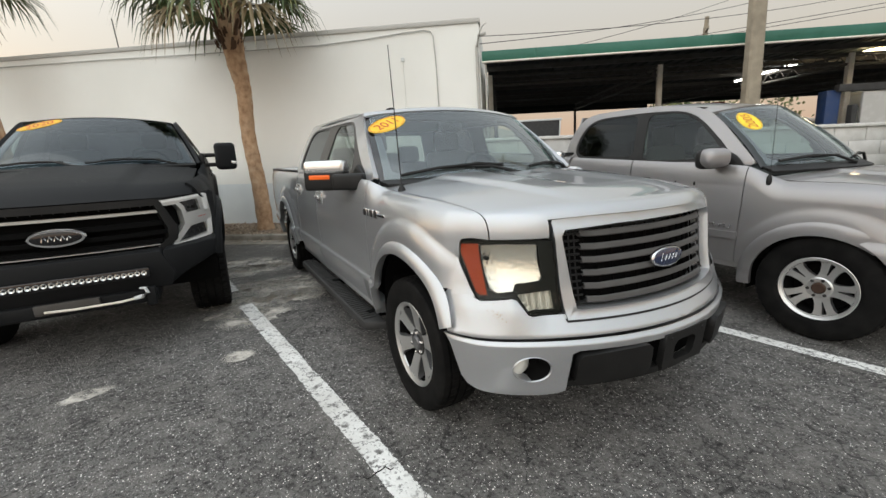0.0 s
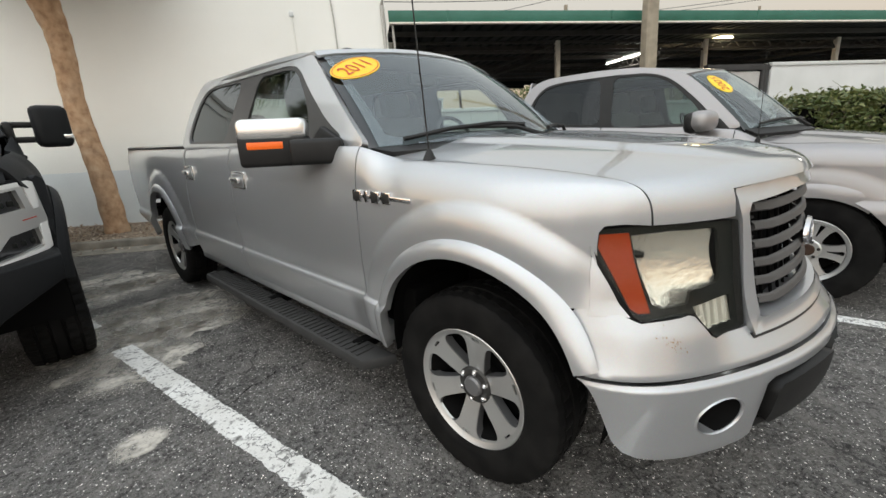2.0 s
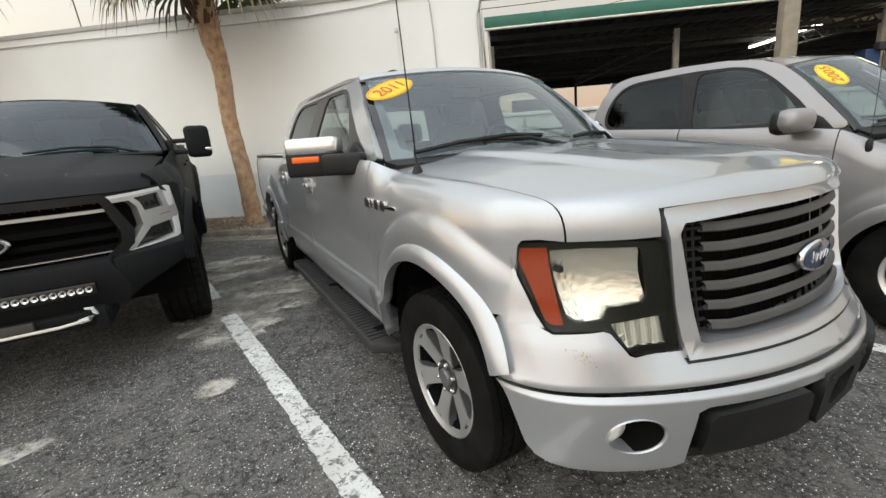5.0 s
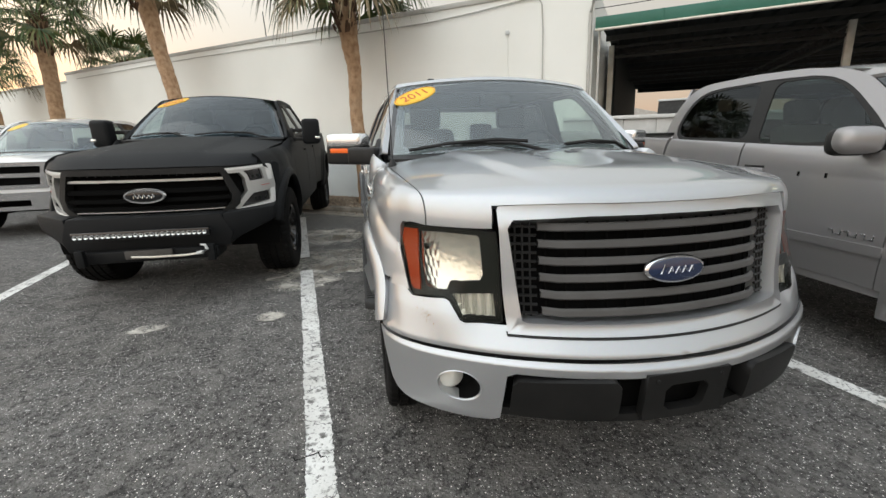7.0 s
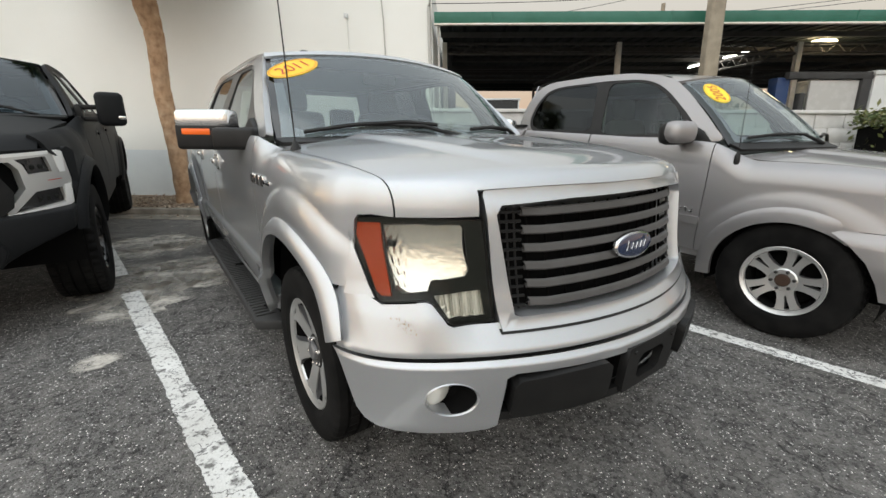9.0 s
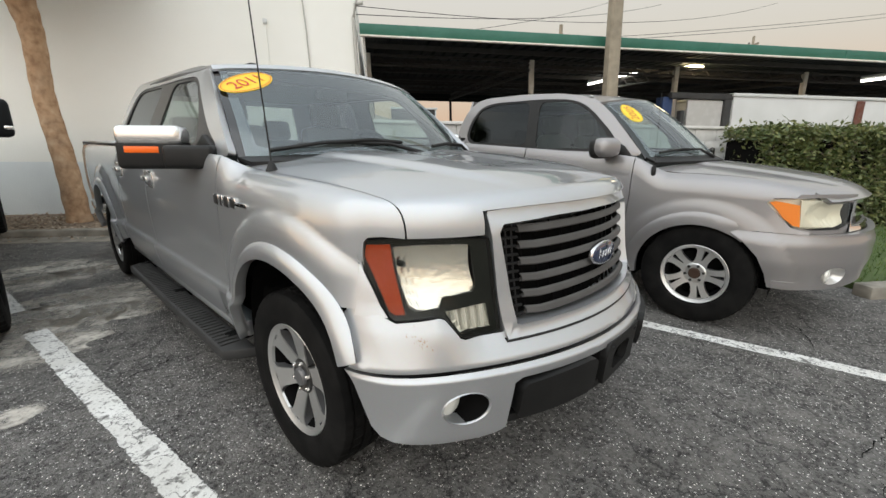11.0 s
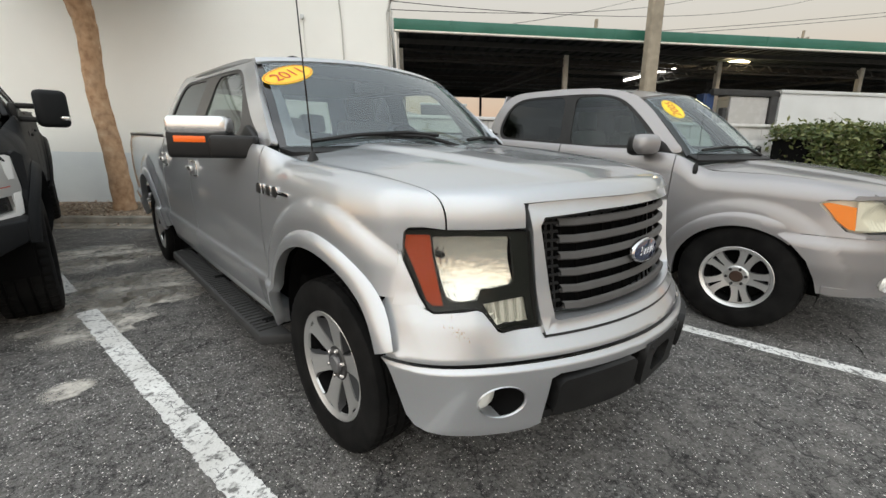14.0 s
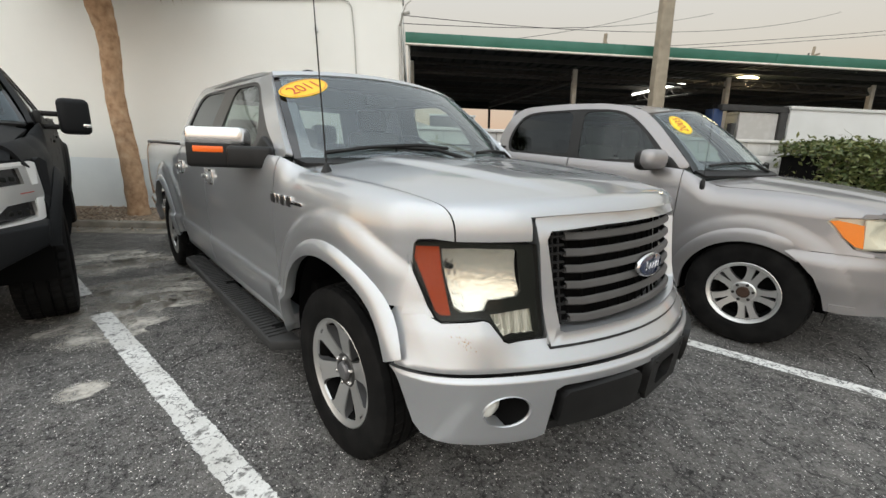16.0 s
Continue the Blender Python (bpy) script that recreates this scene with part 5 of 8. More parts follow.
# fender badge: plain raised strokes
for s in (-1, 1):
    on = lambda y: s * (side(y, 1.13)[0] + 0.005)
    bd = part("fender_badge", boxed((on(1.295), 1.295, 1.117), (0.007, 0.330, 0.018), 0.003), CHROME, silver_truck, "dark badge of plain raised bars")
    for y0, w_ in ((1.443, 0.055), (1.383, 0.022), (1.328, 0.050), (1.267, 0.052)):
        part("badge_bar", boxed((on(y0), y0, 1.117), (0.012, w_, 0.048), 0.004), CHROME, bd)
        part("badge_inlay", boxed((on(y0) + s * 0.004, y0, 1.117), (0.010, w_ - 0.010, 0.036), 0.002), ALLOYDARK, bd)

# running boards
for s in (-1, 1):
    rb = part("running_board", prism([(1.36, 0.895), (1.44, 1.035), (3.40, 1.035), (3.48, 0.895)], 0.055, lambda y, x, d: (s * x, y, 0.338 + d), 0.012), DUSTYBLACK, silver_truck, "black ribbed running board")
    for k in range(46):
        part("tread_rib", boxed((s * 0.972, 1.50 + 0.0415 * k, 0.396), (0.095, 0.014, 0.006)), DUSTYBLACK, rb)
    for y in (1.6, 2.5, 3.4):
        part("step_bracket", boxed((s * 0.86, y, 0.375), (0.20, 0.06, 0.05), 0.01), VOID, rb)

# side mirrors
for s in (-1, 1):
    tm = Matrix.Rotation(radians(38 * s), 3, "Z")
    c = Vector((s * 1.075, 1.86, 0))
    mir = part("side_mirror", boxed((c.x, c.y, 1.300), (0.285, 0.125, 0.130), 0.018, tm, 3), GREYPLASTIC, silver_truck, "black side mirror with chrome cap")
    part("mirror_cap", boxed((c.x, c.y - 0.002, 1.388), (0.286, 0.128, 0.094), 0.028, tm, 4), CAPCHROME, mir, "chrome mirror cap")
    part("mirror_arm", boxed((s * 0.965, 1.70, 1.292), (0.22, 0.11, 0.108), 0.020, tm, 3), GREYPLASTIC, mir)
    part("mirror_sail", prism([(1.55, 1.225), (1.66, 1.22), (1.86, 1.33), (1.80, 1.40), (1.64, 1.335)], 0.03, lambda y, z, d: (s * (cab(y, max(z, 1.31))[0] - 0.012 + d), y, z), 0.008), PLASTIC, mir)
    part("mirror_turn_lamp", boxed((s * 1.131, 1.835, 1.325), (0.150, 0.02, 0.032), 0.005, tm), ORANGE, mir, "orange turn signal strip")
    part("mirror_split", boxed((s * 1.015, 1.742, 1.318), (0.11, 0.010, 0.006), 0.002, tm), PLASTIC, mir)
    part("mirror_glass", boxed((c.x - s * 0.040, c.y + 0.051, 1.345), (0.22, 0.006, 0.15), 0.002, tm), CHROME, mir)

# whip aerial, roof fin, wipers
b = lathe([(0.0, 0.030), (0.018, 0.024), (0.05, 0.009), (0.055, 0.0001)], 18, "z", centre=(-0.838, 1.15, 1.238))
aer = part("aerial_base", b, PLASTIC, silver_truck, "black whip aerial on a cone base")
b = bmesh.new()
tube(b, [(-0.838, 1.15, 1.28), (-0.842, 1.175, 1.6), (-0.848, 1.205, 2.03)], [0.0035, 0.003, 0.0022], 6)
part("aerial_whip", b, PLASTIC, aer)
part("roof_fin", boxed((-0.45, 2.15, 1.805), (0.05, 0.085, 0.03), 0.01), PLASTIC, silver_truck, "small black roof aerial")
wp = lambda u, v, up: tuple(Vector(screen(u, v)) + Vector((0, -0.014 - up, 0.012 + up)))
wiper(silver_truck, [wp(-0.86, 0.02, 0), wp(-0.6, 0.075, 0), wp(-0.28, 0.10, 0), wp(-0.06, 0.075, 0)], wp(0.12, -0.05, 0))
wiper(silver_truck, [wp(0.22, 0.04, 0), wp(0.45, 0.07, 0), wp(0.75, 0.055, 0)], wp(0.88, -0.06, 0))
sticker(ws, screen, -0.82, 0.755, 0.150, 0.080, 32, "2011", YELLOW, 0.100)

# barrelmat near-black: shade behind the spokes is put into the rim's colour
SIL_W = dict(n=6, arms=[(-30, 0.064), (-29, 0.074), (-24, 0.088), (-20, 0.105), (-15.5, 0.150), (-14, 0.185), (-14.5, 0.205), (-17, 0.220), (-24, 0.234), (24, 0.234), (17, 0.220), (14.5, 0.205), (14, 0.185), (15.5, 0.150), (20, 0.105), (24, 0.088), (29, 0.074), (30, 0.064)],
             slots=[[(-5, 0.216), (5, 0.216), (4.6, 0.226), (-4.6, 0.226)]], scale=0.94, mat=ALLOY, sidemat=ALLOYSIDE, barrelmat=VOID, lipmat=ALLOY, capmat=ALLOYSIDE, platemat=ALLOYDARK, nuts=6, dish=0.50, face=0.78, spin=8)
for x, f_ in ((-0.82, False), (0.82, True)):
    for y in (0.913, 4.45):
        wheel(silver_truck, "wheel", (x * 1.015, y, 0.430), 0.395, 0.258, 0.252, SIL_W, f_)
# chipped paint beside the lamp
rnd = random.Random(4)
for k in range(30):
    x0, z0 = -0.815 + rnd.gauss(0, 0.012), 0.775 + rnd.gauss(0, 0.014)
    a = rnd.random() * 6
    r = rnd.uniform(0.0008, 0.003)
    b = bmesh.new()
    b.faces.new([b.verts.new(tuple(Vector(nose(x0 + r * math.cos(a + t) * 0.7, z0 + r * math.sin(a + t) * 1.6)) + Vector((-0.0008, -0.0012, 0)))) for t in (0, 2.1, 4.2)])
    part("paint_chip", b, CHIP, silver_truck)


# ---- ground ----
def strip(pts, name, mat, z=0.004, parent=None):
    b = bmesh.new()
    b.faces.new([b.verts.new((x, y, z)) for x, y in pts])
    return part(name, b, mat, parent)


b = bmesh.new()
bmesh.ops.create_grid(b, x_segments=2, y_segments=2, size=900)
tagged(part("ground", b, ASPHALT), "worn grey asphalt with pale aggregate", "ground", kind="structure")


def painted_line(x0, y0, x1, y1, w, seed):
    """A hand-rolled parking line with ragged edges."""
    rnd = random.Random(seed)
    bm = bmesh.new()
    d = Vector((x1 - x0, y1 - y0, 0))
    L = d.length
    d.normalize()
    nrm = Vector((-d.y, d.x, 0))
    prev, w0, w1 = None, 0.0, 0.0
    k = int(L / 0.012)
    for i in range(k + 1):
        c = Vector((x0, y0, 0.004)) + d * (L * i / k)
        w0, w1 = w0 * 0.9 + rnd.gauss(0, 0.0011), w1 * 0.9 + rnd.gauss(0, 0.0011)
        j0, j1 = w0 + rnd.gauss(0, 0.0025), w1 + rnd.gauss(0, 0.0025)
        row = (bm.verts.new(c + nrm * (w / 2 + j0)), bm.verts.new(c - nrm * (w / 2 + j1)))
        if prev:
            bm.faces.new((prev[0], prev[1], row[1], row[0]))
        prev = row
    return tagged(part("parking_line", bm, LINE), "worn cracked white parking line on asphalt", "parking line", group="parking lines", kind="structure")


painted_line(-1.637, 3.32, -1.148, -0.35, 0.122, 1)
painted_line(-2.09, 6.7, -1.715, 3.86, 0.11, 5)
painted_line(1.345, 1.2, 1.835, -1.6, 0.115, 2)
painted_line(-4.68, 6.0, -4.27, 2.9, 0.125, 3)
painted_line(-8.0, 8.5, -7.3, 3.2, 0.125, 4)


def blob(cx, cy, a, b_, turn, seed, z=0.003):
    rnd = random.Random(seed)
    bm = bmesh.new()
    n = 40
    vs = []
    for i in range(n):
        t = 2 * math.pi * i / n
        k = 1 + 0.16 * math.sin(3 * t + seed) + 0.1 * math.sin(7 * t + 2 * seed) + rnd.gauss(0, 0.05)
        x, y = a * k * math.cos(t), b_ * k * math.sin(t)
        vs.append(bm.verts.new((cx + x * math.cos(turn) - y * math.sin(turn), cy + x * math.sin(turn) + y * math.cos(turn), z)))
    bm.faces.new(vs)
    return tagged(part("asphalt_patch", bm, PATCH), "pale sandy worn patch in the asphalt", "patch", group="worn patches", kind="structure")


# sandy patches; the last three broad ones also paint in light between the trucks
for i, (x, y, a, c, t) in enumerate([(-1.25, 3.38, 0.60, 0.17, -0.35), (-1.30, 3.95, 0.65, 0.16, -0.25), (-1.80, 3.5, 0.26, 0.22, 0.3), (-1.74, 3.9, 0.22, 0.30, 0.2), (-1.3, 4.8, 0.7, 0.14, -0.2), (-1.79, 2.15, 0.115, 0.09, 0.35), (-2.63, 2.12, 0.15, 0.06, 0.3), (-1.83, 3.11, 0.20, 0.10, 0.1), (-1.20, 3.45, 0.62, 0.10, -0.4), (-1.25, 3.95, 0.5, 0.12, -0.3), (-1.45, 3.65, 0.55, 0.48, 0.2), (-1.62, 2.95, 0.34, 0.22, 0.4), (-1.5, 4.9, 0.6, 0.5, 0.1)]):
    blob(x, y, a * 1.15, c * 1.25, t, i + 4)

def crack(x0, y0, x1, y1, seed, w=0.006):
    """A wandering open crack in the asphalt."""
    rnd = random.Random(seed)
    bm = bmesh.new()
    d = Vector((x1 - x0, y1 - y0, 0))
    n = max(8, int(d.length / 0.03))
    nrm = Vector((-d.y, d.x, 0)).normalized()
    off, prev = 0.0, None
    for i in range(n + 1):
        off = off * 0.93 + rnd.gauss(0, 0.012)
        c = Vector((x0, y0, 0.0055)) + d * (i / n) + nrm * off
        h = w * (0.3 + rnd.random()) * min(1.0, 4 * min(i, n - i) / n + 0.15)
        row = (bm.verts.new(c + nrm * h), bm.verts.new(c - nrm * h))
        if prev:
            bm.faces.new((prev[0], prev[1], row[1], row[0]))
        prev = row
    return tagged(part("asphalt_crack", bm, VOID), "thin dark crack in the asphalt", "crack", group="asphalt cracks", kind="structure")


for i, q in enumerate([(-1.55, -0.15, -0.9, 0.05, 0.003), (1.86, -0.75, 2.35, -0.55, 0.004), (1.9, -0.9, 2.0, -1.9, 0.004), (-1.45, 2.1, -1.05, 2.25, 0.004), (-1.38, 0.55, -1.22, 0.5, 0.004), (-0.6, -1.1, 0.7, -0.9, 0.0025), (0.6, -0.8, 1.7, -1.3, 0.0025)]):
    crack(*q[:4], 20 + i, q[4])

# wall of the building, kerb and planting bed
W0 = Vector((2.955, 5.568, 0))
WD = Vector((-0.79, 0.613, 0))
WN = Vector((-0.613, -0.79, 0))
# far wall, canopy and pole lean about two degrees, set to fit the camera
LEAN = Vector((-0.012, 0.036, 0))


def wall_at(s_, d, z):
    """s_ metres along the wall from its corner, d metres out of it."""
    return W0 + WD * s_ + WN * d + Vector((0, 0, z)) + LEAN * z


def slab(s0, s1, d0, d1, z0, z1, at=None, bev=0.0):
    at = at or wall_at
    bm = bmesh.new()
    v = [bm.verts.new(at(s_, d, z)) for z in (z0, z1) for s_, d in ((s0, d0), (s1, d0), (s1, d1), (s0, d1))]
    for q in ((0, 1, 2, 3), (4, 5, 6, 7), (0, 1, 5, 4), (1, 2, 6, 5), (2, 3, 7, 6), (3, 0, 4, 7)):
        bm.faces.new([v[i] for i in q])
    if bev:
        bmesh.ops.bevel(bm, geom=bm.edges[:], offset=bev, segments=2, profile=0.5, affect="EDGES")
    return bm


wn_ = tagged(part("wall_north", slab(0, 17.2, -0.3, 0, 0.93, 3.71), STUCCO), "tall off-white stucco building wall", "wall", kind="structure")
part("wall_base", slab(0, 17.2, -0.3, 0.006, -0.05, 0.93), DADO, wn_, "pale blue painted wall base")
part("wall_cap", slab(-0.02, 17.2, -0.32, 0.03, 3.71, 3.795, bev=0.012), CAPSTONE, wn_)
wn2 = tagged(part("wall_north_2", slab(17.2, 60, -1.2, -0.9, -0.05, 3.71), STUCCO), "off-white stucco wall set back", "wall", kind="structure")
part("wall_cap", slab(17.15, 60, -1.22, -0.87, 3.71, 3.795, bev=0.012), CAPSTONE, wn2)
tagged(part("wall_east", slab(-0.0, 0.3, -14, -0.3, -0.05, 3.76), STUCCO), "off-white stucco end wall of the building", "wall", kind="structure")
kerb = part("kerb", slab(1.6, 40, 1.32, 1.46, -0.05, 0.095, bev=0.02), CONCRETE)
tagged(kerb, "weathered concrete kerb round a planting bed", "kerb", kind="structure")
tagged(part("planting_bed", slab(1.6, 40, 0.0, 1.32, -0.05, 0.08), MULCH), "brown mulch planting bed with leaf litter", "planting bed", kind="structure")
tagged(part("kerb_gutter", slab(1.5, 40, 1.46, 1.80, -0.05, 0.006), CONCRETE), "pale concrete gutter strip beside the kerb", "gutter", kind="structure")
lit = bmesh.new()
rnd = random.Random(11)
for i in range(4200):
    s_, d = rnd.uniform(2.0, 16), rnd.uniform(0.02, 1.3) if i % 7 else rnd.uniform(1.3, 1.75)
    c = wall_at(s_, d, (0.085 if d < 1.32 else 0.098 if d < 1.46 else 0.012) + rnd.uniform(0, 0.02))
    a, r = rnd.random() * 6.28, rnd.uniform(0.012, 0.04)
    u, v = Vector((math.cos(a), math.sin(a), rnd.gauss(0, 0.35))) * r, Vector((-math.sin(a), math.cos(a), rnd.gauss(0, 0.35))) * r * 0.45
    lit.faces.new([lit.verts.new(c + q) for q in (u, v, -u, -v)])
tagged(part("leaf_litter", lit, LITTER), "dry brown leaves scattered on mulch", "leaves", kind="stuff")

# conduits and cable on the wall
cb = bmesh.new()
tube(cb, [wall_at(s_ * 0.965, 0.025, z * 0.966) for s_, z in ((17.0, 3.66), (13, 3.70), (10.5, 3.71), (8, 3.70), (6.5, 3.675), (4.6, 3.66), (3.2, 3.655), (2.2, 3.70), (1.4, 3.765), (1.06, 3.78), (0.93, 3.75), (0.88, 3.66), (0.855, 3.2), (0.85, 2.35), (0.85, 0.4))], 0.011, 6)
tagged(part("wall_cable", cb, CAPSTONE), "thin painted cable run along the wall", "cable")
cd = bmesh.new()
tube(cd, [wall_at(1.46, 0.02, 3.16), wall_at(1.46, 0.02, 0.3)], 0.011, 8)
cdo = part("wall_conduit", cd, STUCCO)
tagged(cdo, "white painted conduit with a small box", "conduit")
part("junction_box", slab(1.43, 1.49, 0.0, 0.045, 3.13, 3.20, bev=0.006), WHITEMETAL, cdo)
for pts_, r_ in (([(0.05, 0.04, 0.1), (0.05, 0.04, 3.4), (0.0, 0.07, 3.6), (-0.12, 0.1, 3.62)], 0.03), ([(-0.10, 0.02, 0.1), (-0.10, 0.02, 3.3)], 0.02), ([(0.02, 0.09, 3.55), (-0.06, 0.16, 3.72), (-0.14, 0.12, 3.80)], 0.012)):
    cd = bmesh.new()
    tube(cd, [wall_at(q[0], q[1], q[2] * 0.966) for q in pts_], r_, 8)
    tagged(part("service_pipe", cd, CAPSTONE), "grey service pipe at the wall corner", "pipe", group="service pipes")
cd = bmesh.new()
tube(cd, [wall_at(7.6, -0.15, 3.76), wall_at(7.63, -0.15, 4.40)], 0.012, 6)
tagged(part("roof_rod", cd, STEEL), "thin metal rod on the roof edge", "rod")

# ---- canopy ----
F0 = Vector((2.95, 5.41, 0))
FD = Vector((0.788, -0.616, 0)).normalized()
FN = Vector((0.616, 0.788, 0)).normalized()


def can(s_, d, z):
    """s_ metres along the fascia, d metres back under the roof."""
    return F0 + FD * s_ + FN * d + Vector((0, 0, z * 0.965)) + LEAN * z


cslab = lambda s0, s1, d0, d1, z0, z1, bev=0.0: slab(s0, s1, d0, d1, z0, z1, can, bev)
canopy = thing("canopy", "long open shed roof with a green fascia", "canopy", kind="structure")
part("fascia", cslab(-0.05, 26, 0, 0.05, 3.13, 3.31, 0.01), GREENMETAL, canopy, "dark green painted metal fascia")
part("gutter", cslab(-0.05, 26, -0.03, 0.05, 3.10, 3.128, 0.006), POSTPAINT, canopy, "off-white gutter edge")
for i in range(9):
    part("fascia_joint", cslab(0.9 + 2.9 * i, 0.93 + 2.9 * i, -0.006, 0.0, 3.13, 3.31), GREENMETAL, canopy)
deck = bmesh.new()
for i in range(104):
    a, c = i * 0.25, (i + 1) * 0.25
    for q in ((a, a + 0.16, 0.0, 0.0), (a + 0.16, a + 0.18, 0.0, 0.04), (a + 0.18, a + 0.23, 0.04, 0.04), (a + 0.23, c, 0.04, 0.0)):
        deck.faces.new([deck.verts.new(can(q[0], 0.06, 3.24 + q[2])), deck.verts.new(can(q[1], 0.06, 3.24 + q[3])), deck.verts.new(can(q[1], 13.0, 3.70 + q[3])), deck.verts.new(can(q[0], 13.0, 3.70 + q[2]))])
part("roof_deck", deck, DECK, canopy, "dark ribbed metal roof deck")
for d in (1.2, 3.0, 4.8, 6.6, 8.4, 10.2, 12.0):
    part("purlin", cslab(0, 26, d, d + 0.06, 3.13 + d * 0.035, 3.22 + d * 0.035), STEEL, canopy)
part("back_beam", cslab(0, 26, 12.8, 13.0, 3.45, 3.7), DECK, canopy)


def truss(d, s0, s1, z0, z1, bays):
    bm = bmesh.new()
    tube(bm, [can(s0, d, z0), can(s1, d, z0)], 0.03, 6)
    tube(bm, [can(s0, d, z1), can(s1, d, z1)], 0.03, 6)
    for i in range(bays):
        a, c = s0 + (s1 - s0) * i / bays, s0 + (s1 - s0) * (i + 1) / bays
        tube(bm, [can(a, d, z0), can((a + c) / 2, d, z1), can(c, d, z0)], 0.016, 5)
    return bm


part("truss", truss(1.86, 0.0, 26, 2.98, 3.18, 60), STEEL, canopy, "lattice steel roof truss")
part("truss", truss(7.2, 0.0, 26, 3.15, 3.40, 60), STEEL, canopy, "lattice steel roof truss")
for s_ in (0.05, 3.65, 7.25, 10.85, 14.45, 18.05):
    pst = part("post", cslab(s_ - 0.05, s_ + 0.05, 1.80, 1.90, 0, 3.2, 0.006), POSTPAINT, canopy, "cream painted steel post")
    part("post", cslab(s_ - 0.05, s_ + 0.05, 12.2, 12.3, 0, 3.4, 0.006), STEEL, canopy)
    bm = bmesh.new()
    for dz in (0.0, 0.22):
        tube(bm, [can(s_, 1.9, 2.95 + dz), can(s_, 12.2, 3.32 + dz)], 0.03, 6)
    for i in range(22):
        t0, t1 = i / 22, (i + 0.5) / 22
        tube(bm, [can(s_, 1.9 + 10.3 * t0, 2.95 + 0.37 * t0), can(s_, 1.9 + 10.3 * t1, 3.17 + 0.37 * t1), can(s_, 1.9 + 10.3 * (i + 1) / 22, 2.95 + 0.37 * (i + 1) / 22)], 0.014, 5)
    part("cross_truss", bm, STEEL, canopy, "lattice steel cross truss")
# near-black sheets across the far bays and along the side beside the building
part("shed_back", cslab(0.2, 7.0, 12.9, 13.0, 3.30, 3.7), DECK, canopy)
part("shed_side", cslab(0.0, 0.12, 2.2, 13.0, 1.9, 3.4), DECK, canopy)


def lamp_tube(a, c):
    bm = bmesh.new()
    tube(bm, [a, c], 0.03, 8)
    lt = part("fluorescent_light", bm, TUBE_LIGHT)
    tagged(lt, "lit fluorescent tube fitting under the canopy", "light", group="canopy lights")
    bm = bmesh.new()
    up = Vector((0, 0, 0.06))
    tube(bm, [Vector(a) + up, Vector(c) + up], 0.05, 6)
    part("fitting", bm, WHITEMETAL, lt)
    for k in (0.2, 0.8):
        p = Vector(a).lerp(Vector(c), k)
        bm = bmesh.new()
        tube(bm, [p + up, p + Vector((0, 0, 0.24))], 0.006, 5)
        part("hanger", bm, STEEL, lt)


lamp_tube((11.85, 5.60, 3.15), (10.66, 3.72, 3.19))
lamp_tube((12.6, -0.75, 2.80), (12.2, -1.5, 2.82))
bay = part("high_bay_lamp", lathe([(3.30, 0.10), (3.27, 0.22), (3.255, 0.24), (3.25, 0.22), (3.25, 0.0001)], 28, "z", centre=(10.35, 2.31, -0.13)), BAY_LIGHT)
tagged(bay, "lit warm high-bay lamp under the canopy", "light", group="canopy lights")
part("lamp_body", lathe([(3.31, 0.11), (3.42, 0.08), (3.46, 0.03), (3.46, 0.0001)], 24, "z", centre=(10.35, 2.31, -0.13)), STEEL, bay)
for p, e_, col in (((11.3, 4.7, 3.05), 12, (1, 0.95, 0.85)), ((10.35, 2.31, 3.02), 20, (1, 0.8, 0.5))):
    lg = new("canopy_lamp", bpy.data.lights.new("canopy_lamp", "POINT"))
    lg.data.energy, lg.data.color, lg.data.shadow_soft_size = e_, col, 0.25
    lg.location = p

# ---- low block wall, container, pole, hedge ----
lw = thing("low_wall", "low white painted block wall", "wall", kind="structure")
rnd = random.Random(8)
for r in range(8):
    z0 = r * 0.203
    for i in range(20):
        s0 = -0.1 + 0.41 * i - (0.2 if r % 2 else 0)
        part("block", cslab(s0 + 0.004, s0 + 0.402, -1.15, -0.96 + rnd.uniform(0, 0.002), z0 + 0.0015, z0 + 0.2015, 0.002), BLOCKWALL, lw)
part("wall_core", cslab(-0.2, 8.0, -1.13, -0.98, 0, 1.60), BLOCKWALL, lw)
part("coping", cslab(-0.3, 8.05, -1.19, -0.93, 1.625, 1.675, 0.008), BLOCKWALL, lw)

ct = thing("storage_container", "white metal storage container behind the hedge", "container")
part("container_body", cslab(7.46, 19, 0.3, 2.7, 0.15, 2.40, 0.01), WHITEMETAL, ct)
part("top_rail", cslab(7.43, 19.03, 0.27, 2.73, 2.36, 2.43, 0.01), WHITEMETAL, ct)
part("rust_panel", cslab(10.5, 10.7, 0.27, 0.29, 1.2, 2.34), plastic("rusty_brown_panel", 0.12, 0.7, (1.3, 0.5, 0.35)), ct, "brown panel on the container side")
dr = thing("service_door", "black framed pale roll-up door", "door")
part("door_header", cslab(6.05, 7.46, 0.32, 0.45, 2.29, 2.41, 0.01), FARDARK, dr)
part("door_post", cslab(7.28, 7.44, 0.32, 0.45, 0.2, 2.3, 0.01), FARDARK, dr)
part("door_leaf", cslab(6.46, 7.27, 0.36, 0.42, 0.2, 2.27, 0.01), plastic("pale_grey_sheet", 0.45, 0.6, (1, 0.99, 0.95)), dr)
part("door_stop", cslab(6.27, 6.36, 0.30, 0.42, 0.2, 2.05, 0.01), FARDARK, dr)
lift = thing("vehicle_lift", "blue painted steel vehicle lift column", "vehicle lift")
